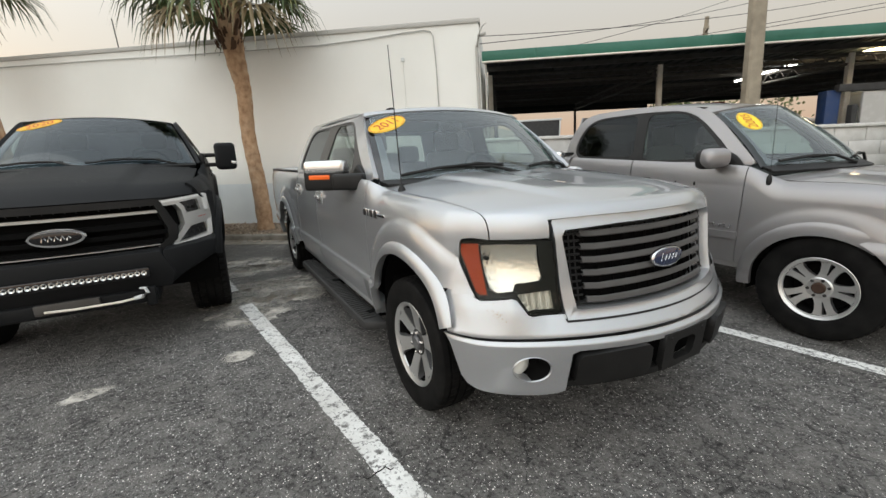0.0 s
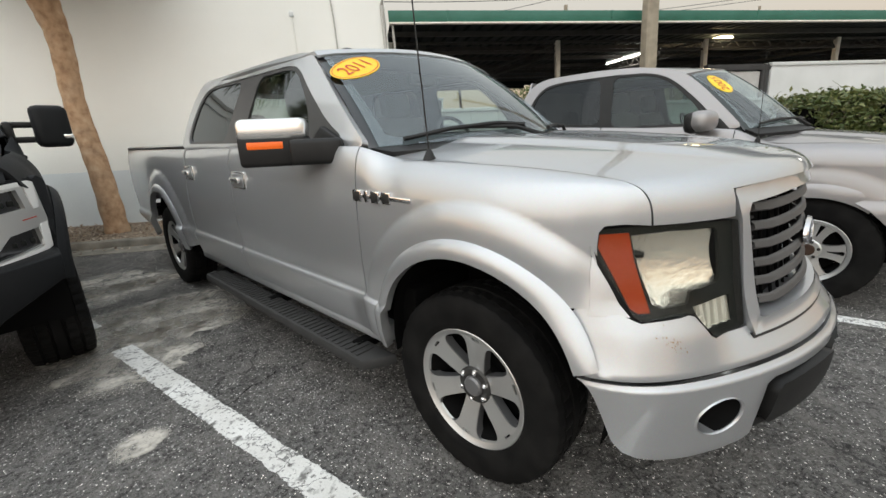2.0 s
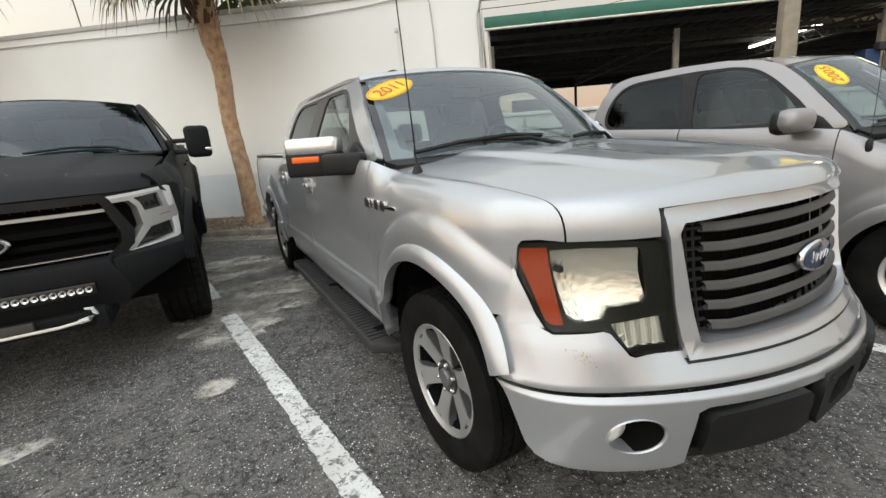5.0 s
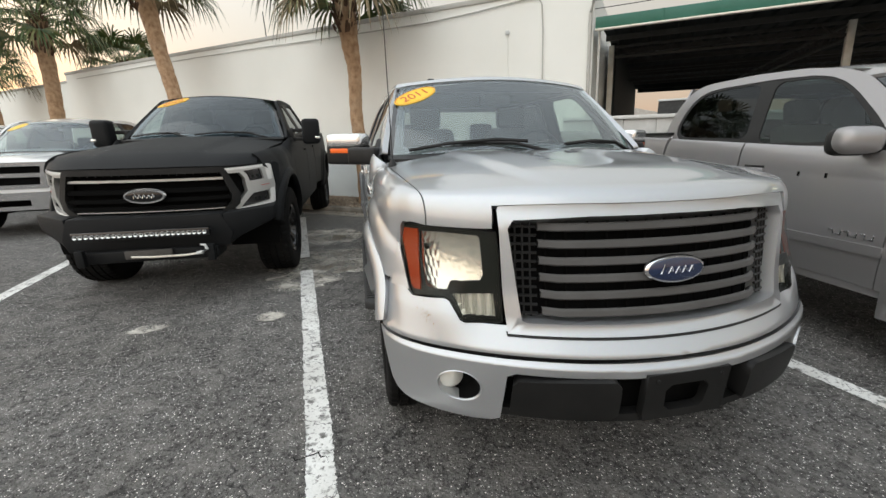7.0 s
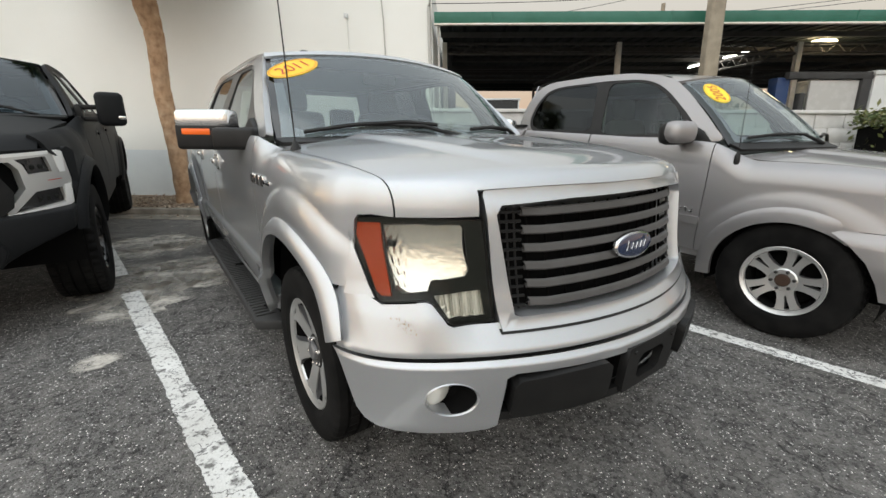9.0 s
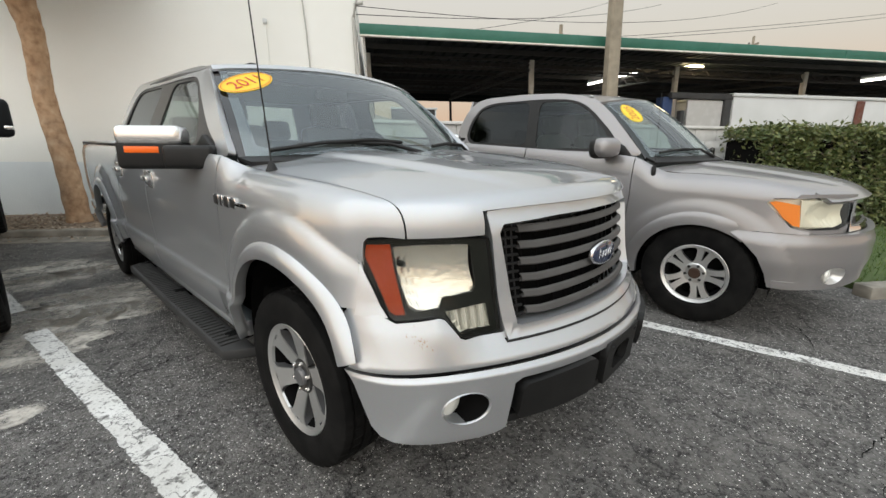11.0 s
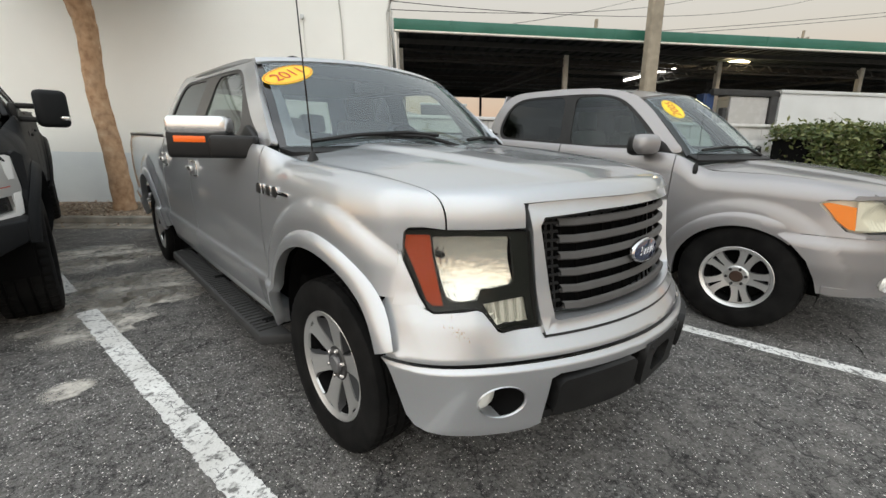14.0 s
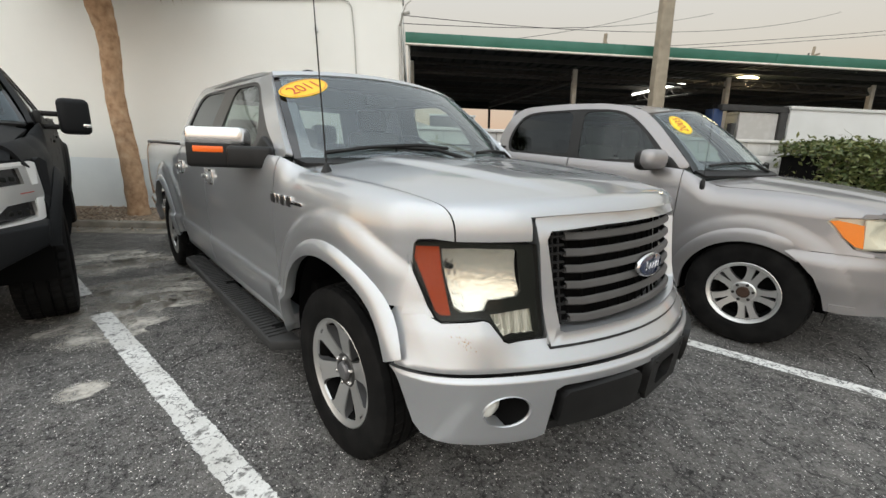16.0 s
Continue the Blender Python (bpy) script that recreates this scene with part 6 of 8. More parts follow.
part("lift_column", cslab(5.92, 6.14, 0.4, 0.62, 0, 2.32, 0.01), BLUEPAINT, lift)
part("lift_arm", cslab(5.8, 6.9, 0.45, 0.6, 1.2, 1.3, 0.01), BLUEPAINT, lift)
copy_thing(lift, Matrix.Translation(FD * 6.0 + FN * 5.5))

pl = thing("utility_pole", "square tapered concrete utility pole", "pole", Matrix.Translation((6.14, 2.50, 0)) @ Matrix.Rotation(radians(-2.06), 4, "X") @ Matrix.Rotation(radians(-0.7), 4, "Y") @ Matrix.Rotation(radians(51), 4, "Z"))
bm = bmesh.new()
lo = [bm.verts.new((x, y, 0)) for x, y in ((-0.118, -0.118), (0.118, -0.118), (0.118, 0.118), (-0.118, 0.118))]
hi = [bm.verts.new((x * 0.62, y * 0.62, 9.5)) for x, y in ((-0.118, -0.118), (0.118, -0.118), (0.118, 0.118), (-0.118, 0.118))]
bm.faces.new(lo)
bm.faces.new(hi)
for i in range(4):
    bm.faces.new((lo[i], lo[(i + 1) % 4], hi[(i + 1) % 4], hi[i]))
bmesh.ops.bevel(bm, geom=[e for e in bm.edges if abs(e.verts[0].co.z - e.verts[1].co.z) > 1], offset=0.03, segments=1, affect="EDGES")
part("pole_shaft", bm, POLE, pl)
part("pole_arm", boxed((0, 0, 8.9), (1.9, 0.09, 0.11), 0.01), POLE, pl)
part("pole_bracket", boxed((0.0, -0.14, 2.42), (0.2, 0.02, 0.05), 0.004), STEEL, pl)


def wire(a, c, sag, r=0.0065):
    a, c = Vector(a), Vector(c)
    bm = bmesh.new()
    tube(bm, [a.lerp(c, t) - Vector((0, 0, sag * 4 * t * (1 - t))) for t in [i / 20 for i in range(21)]], r, 5)
    return tagged(part("power_line", bm, CABLE), "black overhead power line", "power line", group="power lines")


wire((2.85, 5.75, 3.35), (18.5, 5.8, 6.95), 0.25)
wire((4.6, 6.6, 3.40), (20, 7.9, 8.0), 0.2)
wire((2.9, 5.8, 3.5), (24, 2.5, 7.6), 0.5)
wire((14, 12.5, 5.6), (46, -6, 10.9), 0.3, 0.012)
wire((14, 12.3, 5.45), (46, -6.2, 10.65), 0.3, 0.012)
for x, y, h in ((22, 12.2, 7.9), (44, 6, 10.2)):
    up_ = thing("far_utility_pole", "distant wooden utility pole with cross arm", "pole", pose(x, y, 0, 0, 0, 35), group="far poles")
    bm = bmesh.new()
    tube(bm, [(0, 0, 0), (0, 0, h)], [0.16, 0.10], 8)
    part("pole_shaft", bm, POLE, up_)
    part("pole_arm", boxed((0, 0, h - 0.7), (1.7, 0.1, 0.12)), POLE, up_)
    part("insulator", boxed((0.6, 0, h - 0.5), (0.12, 0.12, 0.3), 0.03), STEEL, up_)


# ---- planting ----
def fan_leaf(bm, base, out, length, rnd, droop, n=34):
    """A fan leaf: a stalk that arches out, then leaflets that radiate and hang at their tips."""
    out = out.normalized()
    flat = Vector((out.x, out.y, 0)).normalized()
    sidev = flat.cross(Vector((0, 0, 1)))
    stalk = [base, base + out * length * 0.35, base + out * length * 0.62 - Vector((0, 0, droop * 0.10)), base + out * length * 0.80 - Vector((0, 0, droop * 0.26))]
    tube(bm, stalk, [0.022, 0.016, 0.012, 0.009], 5, False)
    tip = stalk[-1]
    axis = (stalk[-1] - stalk[-2]).normalized()
    upv = sidev.cross(axis).normalized()
    for i in range(n):
        t = i / (n - 1) * 2 - 1
        a = t * 2.05
        L = length * (0.62 - 0.16 * abs(t)) * rnd.uniform(0.86, 1.1)
        fold = 0.16 * (1 if i % 2 else -1)
        dirv = (axis * math.cos(a) + sidev * math.sin(a) + upv * (0.22 + fold) * (1 - 0.4 * abs(t))).normalized()
        w = (dirv.cross(upv)).normalized() * 0.026
        root = tip - axis * 0.10 * (1 - abs(t))
        p1 = root + dirv * L * 0.5
        p2 = root + dirv * L * 0.8 - Vector((0, 0, droop * 0.14 * L + 0.05 * L))
        p3 = root + dirv * L * 1.0 - Vector((0, 0, (droop * 0.5 + 0.22) * L))
        v = [bm.verts.new(q) for q in (root - w * 0.3, root + w * 0.3, p1 + w, p1 - w, p2 + w * 0.7, p2 - w * 0.7, p3)]
        bm.faces.new((v[0], v[1], v[2], v[3]))
        bm.faces.new((v[3], v[2], v[4], v[5]))
        bm.faces.new((v[5], v[4], v[6]))


def palm(at, pts, radii, seed, leaves=30, size=1.35):
    """A cabbage palm: leaning trunk, a collar of old boots, a round head of fan leaves."""
    rnd = random.Random(seed)
    tree = thing("palm_tree", "cabbage palm with orange-brown trunk in a mulch bed", "palm tree", Matrix.Translation(at), group="palms along the wall")
    bm = bmesh.new()
    P_ = [Vector(p) for p in pts]
    fine, rr = [], []
    for i in range(len(P_) - 1):
        for k in range(10):
            t = k / 10
            a, b_, c, d = P_[max(i - 1, 0)], P_[i], P_[i + 1], P_[min(i + 2, len(P_) - 1)]
            fine.append(0.5 * ((2 * b_) + (c - a) * t + (2 * a - 5 * b_ + 4 * c - d) * t * t + (3 * b_ - a - 3 * c + d) * t**3))
            rr.append((radii[i] + (radii[i + 1] - radii[i]) * t) * (1 + 0.035 * math.sin(17 * (i + t)) + rnd.gauss(0, 0.012)))
    tube(bm, fine, rr, 18)
    part("trunk", bm, BARK, tree, "leaning orange-brown ringed trunk", 60)
    top = P_[-1]
    bt_ = bmesh.new()
    for i in range(130):
        a, h = rnd.random() * 6.28, rnd.uniform(-1.05, 0.12)
        dv = Vector((math.cos(a), math.sin(a), 0))
        o = top + Vector((0, 0, h)) + dv * (radii[-1] * 0.85) - (top - P_[-2]).normalized() * 0
        L = rnd.uniform(0.10, 0.24)
        sv = Vector((-dv.y, dv.x, 0)) * rnd.uniform(0.02, 0.045)
        e_ = o + dv * L * 0.55 + Vector((0, 0, L))
        q = [bt_.verts.new(x) for x in (o - sv, o + sv, e_ + sv * 0.5, e_ - sv * 0.5, o + dv * 0.035 + Vector((0, 0, 0.02)))]
        bt_.faces.new(q[:4])
        bt_.faces.new((q[0], q[1], q[4]))
        bt_.faces.new((q[1], q[2], q[4]))
        bt_.faces.new((q[2], q[3], q[4]))
        bt_.faces.new((q[3], q[0], q[4]))
    part("boot_collar", bt_, BOOT, tree, "dark fibrous old leaf bases", 20)
    for i in range(leaves):
        a = i * 2.399 + rnd.gauss(0, 0.15)
        up = 1.25 - 1.55 * (i / leaves) ** 0.9
        bm = bmesh.new()
        o = Vector((math.cos(a), math.sin(a), up))
        fan_leaf(bm, top + Vector((0, 0, 0.10 - 0.25 * i / leaves)), o, size * rnd.uniform(0.88, 1.12), rnd, 0.3 + 0.55 * i / leaves)
        part("frond", bm, FROND_DRY if i > leaves - 4 and rnd.random() < 0.6 else FROND, tree)
    return tree


palm(wall_at(4.33, 0.72, 0.06), [(0.0, 0.0, 0), (-0.02, 0.015, 0.9), (-0.08, 0.065, 1.8), (-0.06, 0.055, 2.6), (-0.12, 0.10, 3.2), (-0.17, 0.13, 4.3)], [0.155, 0.135, 0.125, 0.13, 0.17, 0.21], 21, 34, 1.2)
palm(wall_at(9.75, 0.95, 0.06), [(0.1, -0.08, 0), (0.05, -0.04, 1.2), (-0.05, 0.03, 2.4), (-0.28, 0.2, 3.6), (-0.55, 0.4, 5.4)], [0.19, 0.17, 0.16, 0.17, 0.23], 22, 34, 1.3)
palm(wall_at(15.95, 0.95, 0.06), [(-0.1, 0.0, 0), (-0.05, 0.0, 1.4), (0.0, 0.02, 2.4), (0.08, 0.0, 3.6), (0.1, -0.05, 5.0)], [0.21, 0.2, 0.19, 0.2, 0.25], 23, 34, 1.35)
palm(wall_at(17.6, -2.2, 0.0), [(0, 0, 0), (0.05, 0, 2.0), (0, 0, 4.3)], [0.2, 0.18, 0.22], 24, 34, 1.35)
palm(wall_at(22.5, 0.4, 0.06), [(0, 0, 0), (0.1, 0, 2.0), (0, 0, 4.4)], [0.2, 0.18, 0.24], 25, 30, 1.35)


def leaf_mass(name, label, category, size, count, leaf, seed, mats, at, rough=0.12):
    """A clipped hedge: woody stems inside, thousands of small leaves thickest at the faces, and stray shoots."""
    rnd = random.Random(seed)
    h = thing(name, label, category)
    L, D, H = size
    for mt, cnt, nm in ((mats[0], count, "foliage"), (mats[1], count // 5, "twig_mass")):
        bm = bmesh.new()
        for i in range(cnt):
            s_ = rnd.uniform(0, L)
            f1 = rnd.random()
            if f1 < 0.5:
                d, z = rnd.gauss(0.03, 0.05), rnd.uniform(0.03, H)
            elif f1 < 0.8:
                d, z = rnd.uniform(0, D), H + rnd.gauss(-0.02, 0.06)
            else:
                d, z = rnd.uniform(0, D), rnd.uniform(0.1, H)
            bumpy = rough * (noise.noise(Vector((s_ * 1.3, z * 1.5, seed))) + 0.5 * noise.noise(Vector((s_ * 4, z * 4, seed))))
            if mt is mats[0] and noise.noise(Vector((s_ * 2.2, z * 2.2 + 5, seed))) < -0.28 and rnd.random() < 0.75 and f1 < 0.5:
                continue
            c = at(s_, d + bumpy, z + bumpy * 0.7)
            a = Vector((rnd.gauss(0, 1), rnd.gauss(0, 1), rnd.gauss(0.2, 0.7))).normalized()
            b_ = a.cross(Vector((rnd.gauss(0, 1), rnd.gauss(0, 1), rnd.gauss(0, 1)))).normalized()
            r = leaf * rnd.uniform(0.6, 1.3)
            k = 0.42 if mt is mats[0] else 0.10
            v = [bm.verts.new(c + q) for q in (a * r, b_ * r * k, -a * r, -b_ * r * k)]
            bm.faces.new(v)
        part(nm, bm, mt, h)
    bm = bmesh.new()
    for i in range(int(L * 7)):
        s_ = rnd.uniform(0, L)
        tube(bm, [at(s_, D / 2, 0), at(s_ + rnd.gauss(0, 0.12), rnd.uniform(0.1, D), H * 0.5), at(s_ + rnd.gauss(0, 0.2), rnd.uniform(0.05, D), H * rnd.uniform(0.8, 1.0))], [0.02, 0.013, 0.006], 5)
    part("stem_mass", bm, HEDGE_DEAD, h)
    bm = bmesh.new()
    for i in range(int(L * 3)):
        s_ = rnd.uniform(0, L)
        tube(bm, [at(s_, rnd.uniform(0.05, D), H - 0.05), at(s_ + rnd.gauss(0, 0.07), rnd.uniform(0.05, D), H + rnd.uniform(0.05, 0.28))], [0.005, 0.002], 4)
    part("shoot_mass", bm, HEDGE_LEAF, h)
    # near-black box added inside, painting in the shade between the leaves
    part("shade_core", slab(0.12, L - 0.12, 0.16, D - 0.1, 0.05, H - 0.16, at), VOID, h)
    return h


hedge_at = lambda s_, d, z: can(5.62 + s_, -2.25 + d, z)
leaf_mass("hedge", "clipped green hedge with bare twigs along a wall", "hedge", (9.6, 0.85, 1.60), 62000, 0.042, 31, (HEDGE_LEAF, HEDGE_DEAD), hedge_at)

# lawn strip with a kerb in front of the hedge
tagged(part("lawn", cslab(4.5, 26, -4.6, -1.2, -0.05, 0.07), LAWN), "strip of short green lawn", "lawn", kind="structure")
tagged(part("lawn_kerb", cslab(4.35, 26, -4.76, -4.6, -0.05, 0.12, 0.02), CONCRETE), "concrete kerb round the lawn", "kerb", kind="structure")
gb = bmesh.new()
rnd = random.Random(5)
for i in range(9000):
    s_, d = rnd.uniform(4.55, 15), rnd.uniform(-4.55, -2.2)
    c = can(s_, d, 0.07)
    a = rnd.random() * 6.28
    w, t = Vector((math.cos(a), math.sin(a), 0)) * 0.006, Vector((rnd.gauss(0, 0.02), rnd.gauss(0, 0.02), rnd.uniform(0.03, 0.08)))
    gb.faces.new([gb.verts.new(q) for q in (c - w, c + w, c + t)])
tagged(part("grass", gb, GRASS), "short green lawn grass", "grass", kind="stuff")


def far_tree(x, y, h, r, seed):
    rnd = random.Random(seed)
    tr = thing("far_tree", "distant leafy tree behind the canopy", "tree", pose(x, y, 0), group="far trees")
    bm = bmesh.new()
    tube(bm, [(0, 0, 0), (0.1, 0, h * 0.35), (0.0, 0.1, h * 0.6)], [0.25, 0.18, 0.1], 8)
    for i in range(7):
        a = i * 0.9
        tube(bm, [(0.05, 0, h * 0.4), (math.cos(a) * r * 0.6, math.sin(a) * r * 0.6, h * rnd.uniform(0.6, 0.85))], [0.08, 0.02], 5)
    part("trunk", bm, BARK, tr)
    bm = bmesh.new()
    clumps = [(Vector((rnd.gauss(0, r * 0.5), rnd.gauss(0, r * 0.5), h * 0.68 + rnd.gauss(0, h * 0.13))), rnd.uniform(0.25, 0.5) * r) for _ in range(26)]
    for c, cr in clumps:
        for i in range(70):
            p = c + Vector((rnd.gauss(0, 1), rnd.gauss(0, 1), rnd.gauss(0, 0.8))).normalized() * cr * rnd.random() ** 0.4
            a = Vector((rnd.gauss(0, 1), rnd.gauss(0, 1), rnd.gauss(0, 1))).normalized() * 0.13
            b_ = a.cross(Vector((rnd.gauss(0, 1), rnd.gauss(0, 1), rnd.gauss(0, 1)))).normalized() * 0.07
            bm.faces.new([bm.verts.new(q) for q in (p + a, p + b_, p - a, p - b_)])
    part("crown", bm, HEDGE_LEAF, tr)


for i, (x, y, h, r) in enumerate([(26, 16, 4.6, 2.2), (30, 13, 4.0, 2.0), (38, 9, 5.0, 2.6), (34, 20, 5.5, 2.6), (20, 36, 5.2, 2.5), (58, -8, 6.0, 3.5)]):
    far_tree(x, y, h, r, 50 + i)

# far buildings beyond the shed
for nm, lab, x, y, w, d, h, rot in (("far_building", "low pale building with a dark opening", 17, 26, 9, 6, 2.3, 38), ("far_building", "distant pale gabled building", 40, 22, 16, 8, 3.2, 30), ("far_building", "distant low pale building", 60, -2, 26, 10, 3.6, 5)):
    fb = thing(nm, lab, "building", pose(x, y, 0, 0, 0, -rot), group="far buildings")
    part("wall", boxed((0, 0, h / 2), (w, d, h)), FARWALL, fb)
    part("roof", prism([(-w / 2 - 0.3, h), (w / 2 + 0.3, h), (0, h + 1.1)], d + 0.4, lambda u, v, k: (u, -d / 2 - 0.2 + k, v)), FARWALL, fb)
    for k in range(int(w // 3)):
        part("window", boxed((-w / 2 + 1.5 + 3 * k, -d / 2 - 0.01, h * 0.5), (1.7, 0.06, h * 0.42), 0.01), FARDARK, fb)
rb_ = thing("red_sign_box", "small red metal box on a post", "box", pose(13.6, 6.9, 0))
part("box_body", boxed((0, 0, 2.62), (0.32, 0.32, 0.34), 0.02), REDPAINT, rb_)
part("box_post", boxed((0, 0, 1.22), (0.08, 0.08, 2.45)), STEEL, rb_)


# dark trailer behind the shed, against the sky
tr = thing("site_trailer", "dark trailer with a white roof edge", "trailer", Matrix.Translation((15.6, 17.9, 0)) @ Matrix.Rotation(radians(-42), 4, "Z"))
part("trailer_body", boxed((0, 1.1, 1.72), (2.6, 2.2, 2.8), 0.03), FARDARK, tr)
part("roof_edge", boxed((0.05, 1.1, 3.17), (2.75, 2.3, 0.10), 0.02), WHITEMETAL, tr)
part("corner_post", boxed((1.32, -0.02, 1.7), (0.07, 0.06, 2.85), 0.01), WHITEMETAL, tr)
for x_ in (-0.8, 0.8):
    tw = part("trailer_wheel", lathe([(-0.1, 0.0001), (-0.1, 0.36), (0.1, 0.36), (0.1, 0.0001)], 20, centre=(x_, 0.6, 0.36)), RUBBER, tr)


# ---- the other trucks ----
def hood_surface(plan, width, back, edge, zc, zs, drop, roll, dome):
    def fn(u, v):
        yf = plan(u * width)
        yr = back[0] - back[1] * (1 - u * u)
        y = yf + (yr - yf) * v
        a, b_ = smooth_up(y, zc), smooth_up(y, zs)
        z = a - (a - b_) * abs(u) ** 3 + dome * (1 - ease(abs(u), 0.42, 0.55)) * ease(v, 0, 0.3)
        z -= drop * max(0.0, 1 - v / roll) ** 2.2
        return (u * smooth_up(y, edge), y, z)

    return fn


SQ = [(-1, 0), (-0.5, 0), (0, 0), (0.5, 0), (1, 0), (1, 0.5), (1, 1), (0, 1), (-1, 1), (-1, 0.5)]


def plain_handle(door, side, s, where, mat):
    y, z = where
    x = side(y, z)[0]
    h = part("door_handle", boxed((s * (x + 0.022), y, z), (0.022, 0.19, 0.03), 0.01), mat, door, "body-coloured door handle")
    part("handle_cup", boxed((s * (x + 0.001), y, z), (0.006, 0.16, 0.06), 0.003), PLASTIC, h)


# taupe pickup
TUN = dict(
    profile=[(0.40, 0.90), (0.52, 0.925), (0.66, 0.943), (0.80, 0.948), (0.95, 0.946), (1.10, 0.938), (1.22, 0.918), (1.36, 0.89)],
    shoulder_w=0.15, fender_step=0.015, taper=0.075, taper_low=0.6, taper_from=0.95, taper_len=0.50, bulge=0.018, shoulder_r=0.63, nose_drop=0.22, nose_from=0.9, belt_rise=0.045,
    A=1.47, B=2.50, C=3.38, sill=0.47, tail=5.70, arch_f=0.94, arch_r=4.51, arch_z=0.355, lip_r=0.425, fender_join=0.775,
    sh_f=(0.99, 0.13, 0.155), sh_d=(1.10, 0.05, 0.165), nose_y=0.36, bed_v=1.35,
    nose_edge=[(0.36, 1.045), (0.40, 1.034), (0.55, 1.016), (0.588, 0.985), (0.50, 0.885), (0.43, 0.815), (0.34, 0.80), (0.34, 0.782), (0.60, 0.782)],
    belt=1.265, belt_x=0.905, roof_edge=1.80, roof_x=0.70, cab_mid=2.4, cab_end=3.40,
    ws_low=(0.82, 1.42, 1.255, 0.28), ws_top=(0.67, 1.90, 1.715, 0.14), ws_crown=0.06, roof_rise=0.10,
    cab_out=[(1.42, 1.262), (2.4, 1.262), (3.36, 1.275), (3.47, 1.36), (3.47, 1.54), (3.41, 1.70), (3.32, 1.785), (3.18, 1.82), (2.7, 1.83), (2.3, 1.815), (2.05, 1.775), (1.90, 1.72), (1.75, 1.60), (1.58, 1.43)],
    dlo=[(1.58, 1.285), (2.4, 1.29), (3.25, 1.33), (3.335, 1.40), (3.335, 1.54), (3.27, 1.68), (3.17, 1.745), (3.02, 1.765), (2.5, 1.77), (2.2, 1.755), (2.05, 1.715), (1.92, 1.63), (1.72, 1.45)],
    trim_out=[(1.565, 1.277), (2.4, 1.282), (3.26, 1.322), (3.345, 1.40), (3.345, 1.55), (3.28, 1.69), (3.175, 1.755), (3.025, 1.775), (2.5, 1.78), (2.195, 1.765), (2.04, 1.725), (1.91, 1.64), (1.71, 1.46)],
    win_f=[(1.68, 1.315), (2.42, 1.305), (2.49, 1.745), (2.2, 1.735), (2.06, 1.695), (1.94, 1.61), (1.77, 1.45)],
    win_r=[(2.53, 1.335), (3.22, 1.355), (3.305, 1.41), (3.305, 1.54), (3.245, 1.67), (3.15, 1.725), (3.0, 1.745), (2.61, 1.75)],
    glass_f=glass("green_tint_glass", (0.34, 0.43, 0.40), 0.02, 1.5), glass_r=glass("dark_privacy_glass", (0.05, 0.052, 0.055), 0.02, 1.45), handle=plain_handle, handle_f=(2.36, 1.115), handle_r=(3.2, 1.15), rockermat=TAUPE,
    cowl_drop=0.42, cowl_len=0.09, flare=dict(w=0.095, out=0.014, end=128), flare_from=(-6, 128), seat_y=2.15, under=0.46,
)
tundra = thing("pickup_truck", "taupe-grey double-cab pickup with amber corner lamps", "pickup truck", pose(2.70, -0.87, 0, 0, 0, -1.2) @ Matrix.Diagonal((0.985, 0.985, 0.97, 1)), group="parked vehicles")
t_side, t_cab, t_screen, t_roof, t_half, t_ws = pickup(TUN, tundra, TAUPE)


def YT(x):
    return smooth_up(abs(x), [(0, 0.07), (0.4, 0.115), (0.65, 0.205), (0.79, 0.32), (0.858, 0.42), (0.908, 0.54), (0.932, 0.65), (0.946, 0.78)])


t_hood = hood_surface(YT, 0.74, (1.36, 0.24), [(0.2, 0.745), (0.5, 0.79), (0.9, 0.815), (1.45, 0.825)], [(0.07, 1.06), (0.4, 1.12), (0.8, 1.175), (1.3, 1.225)], [(0.2, 1.035), (0.36, 1.064), (0.5, 1.10), (0.7, 1.132), (0.9, 1.143), (1.2, 1.146), (1.4, 1.17)], 0.045, 0.14, 0.014)
part("hood", panel(SQ, t_hood, (0, -0.2, 1), 0.06, 0.03, vstep=0.05), TAUPE, tundra)


def t_nose(x, z):
    return (x, YT(x) - 0.05 * (1 - ease(z, 0.72, 0.84)) + 0.06 * max(0, z - 0.84), z)


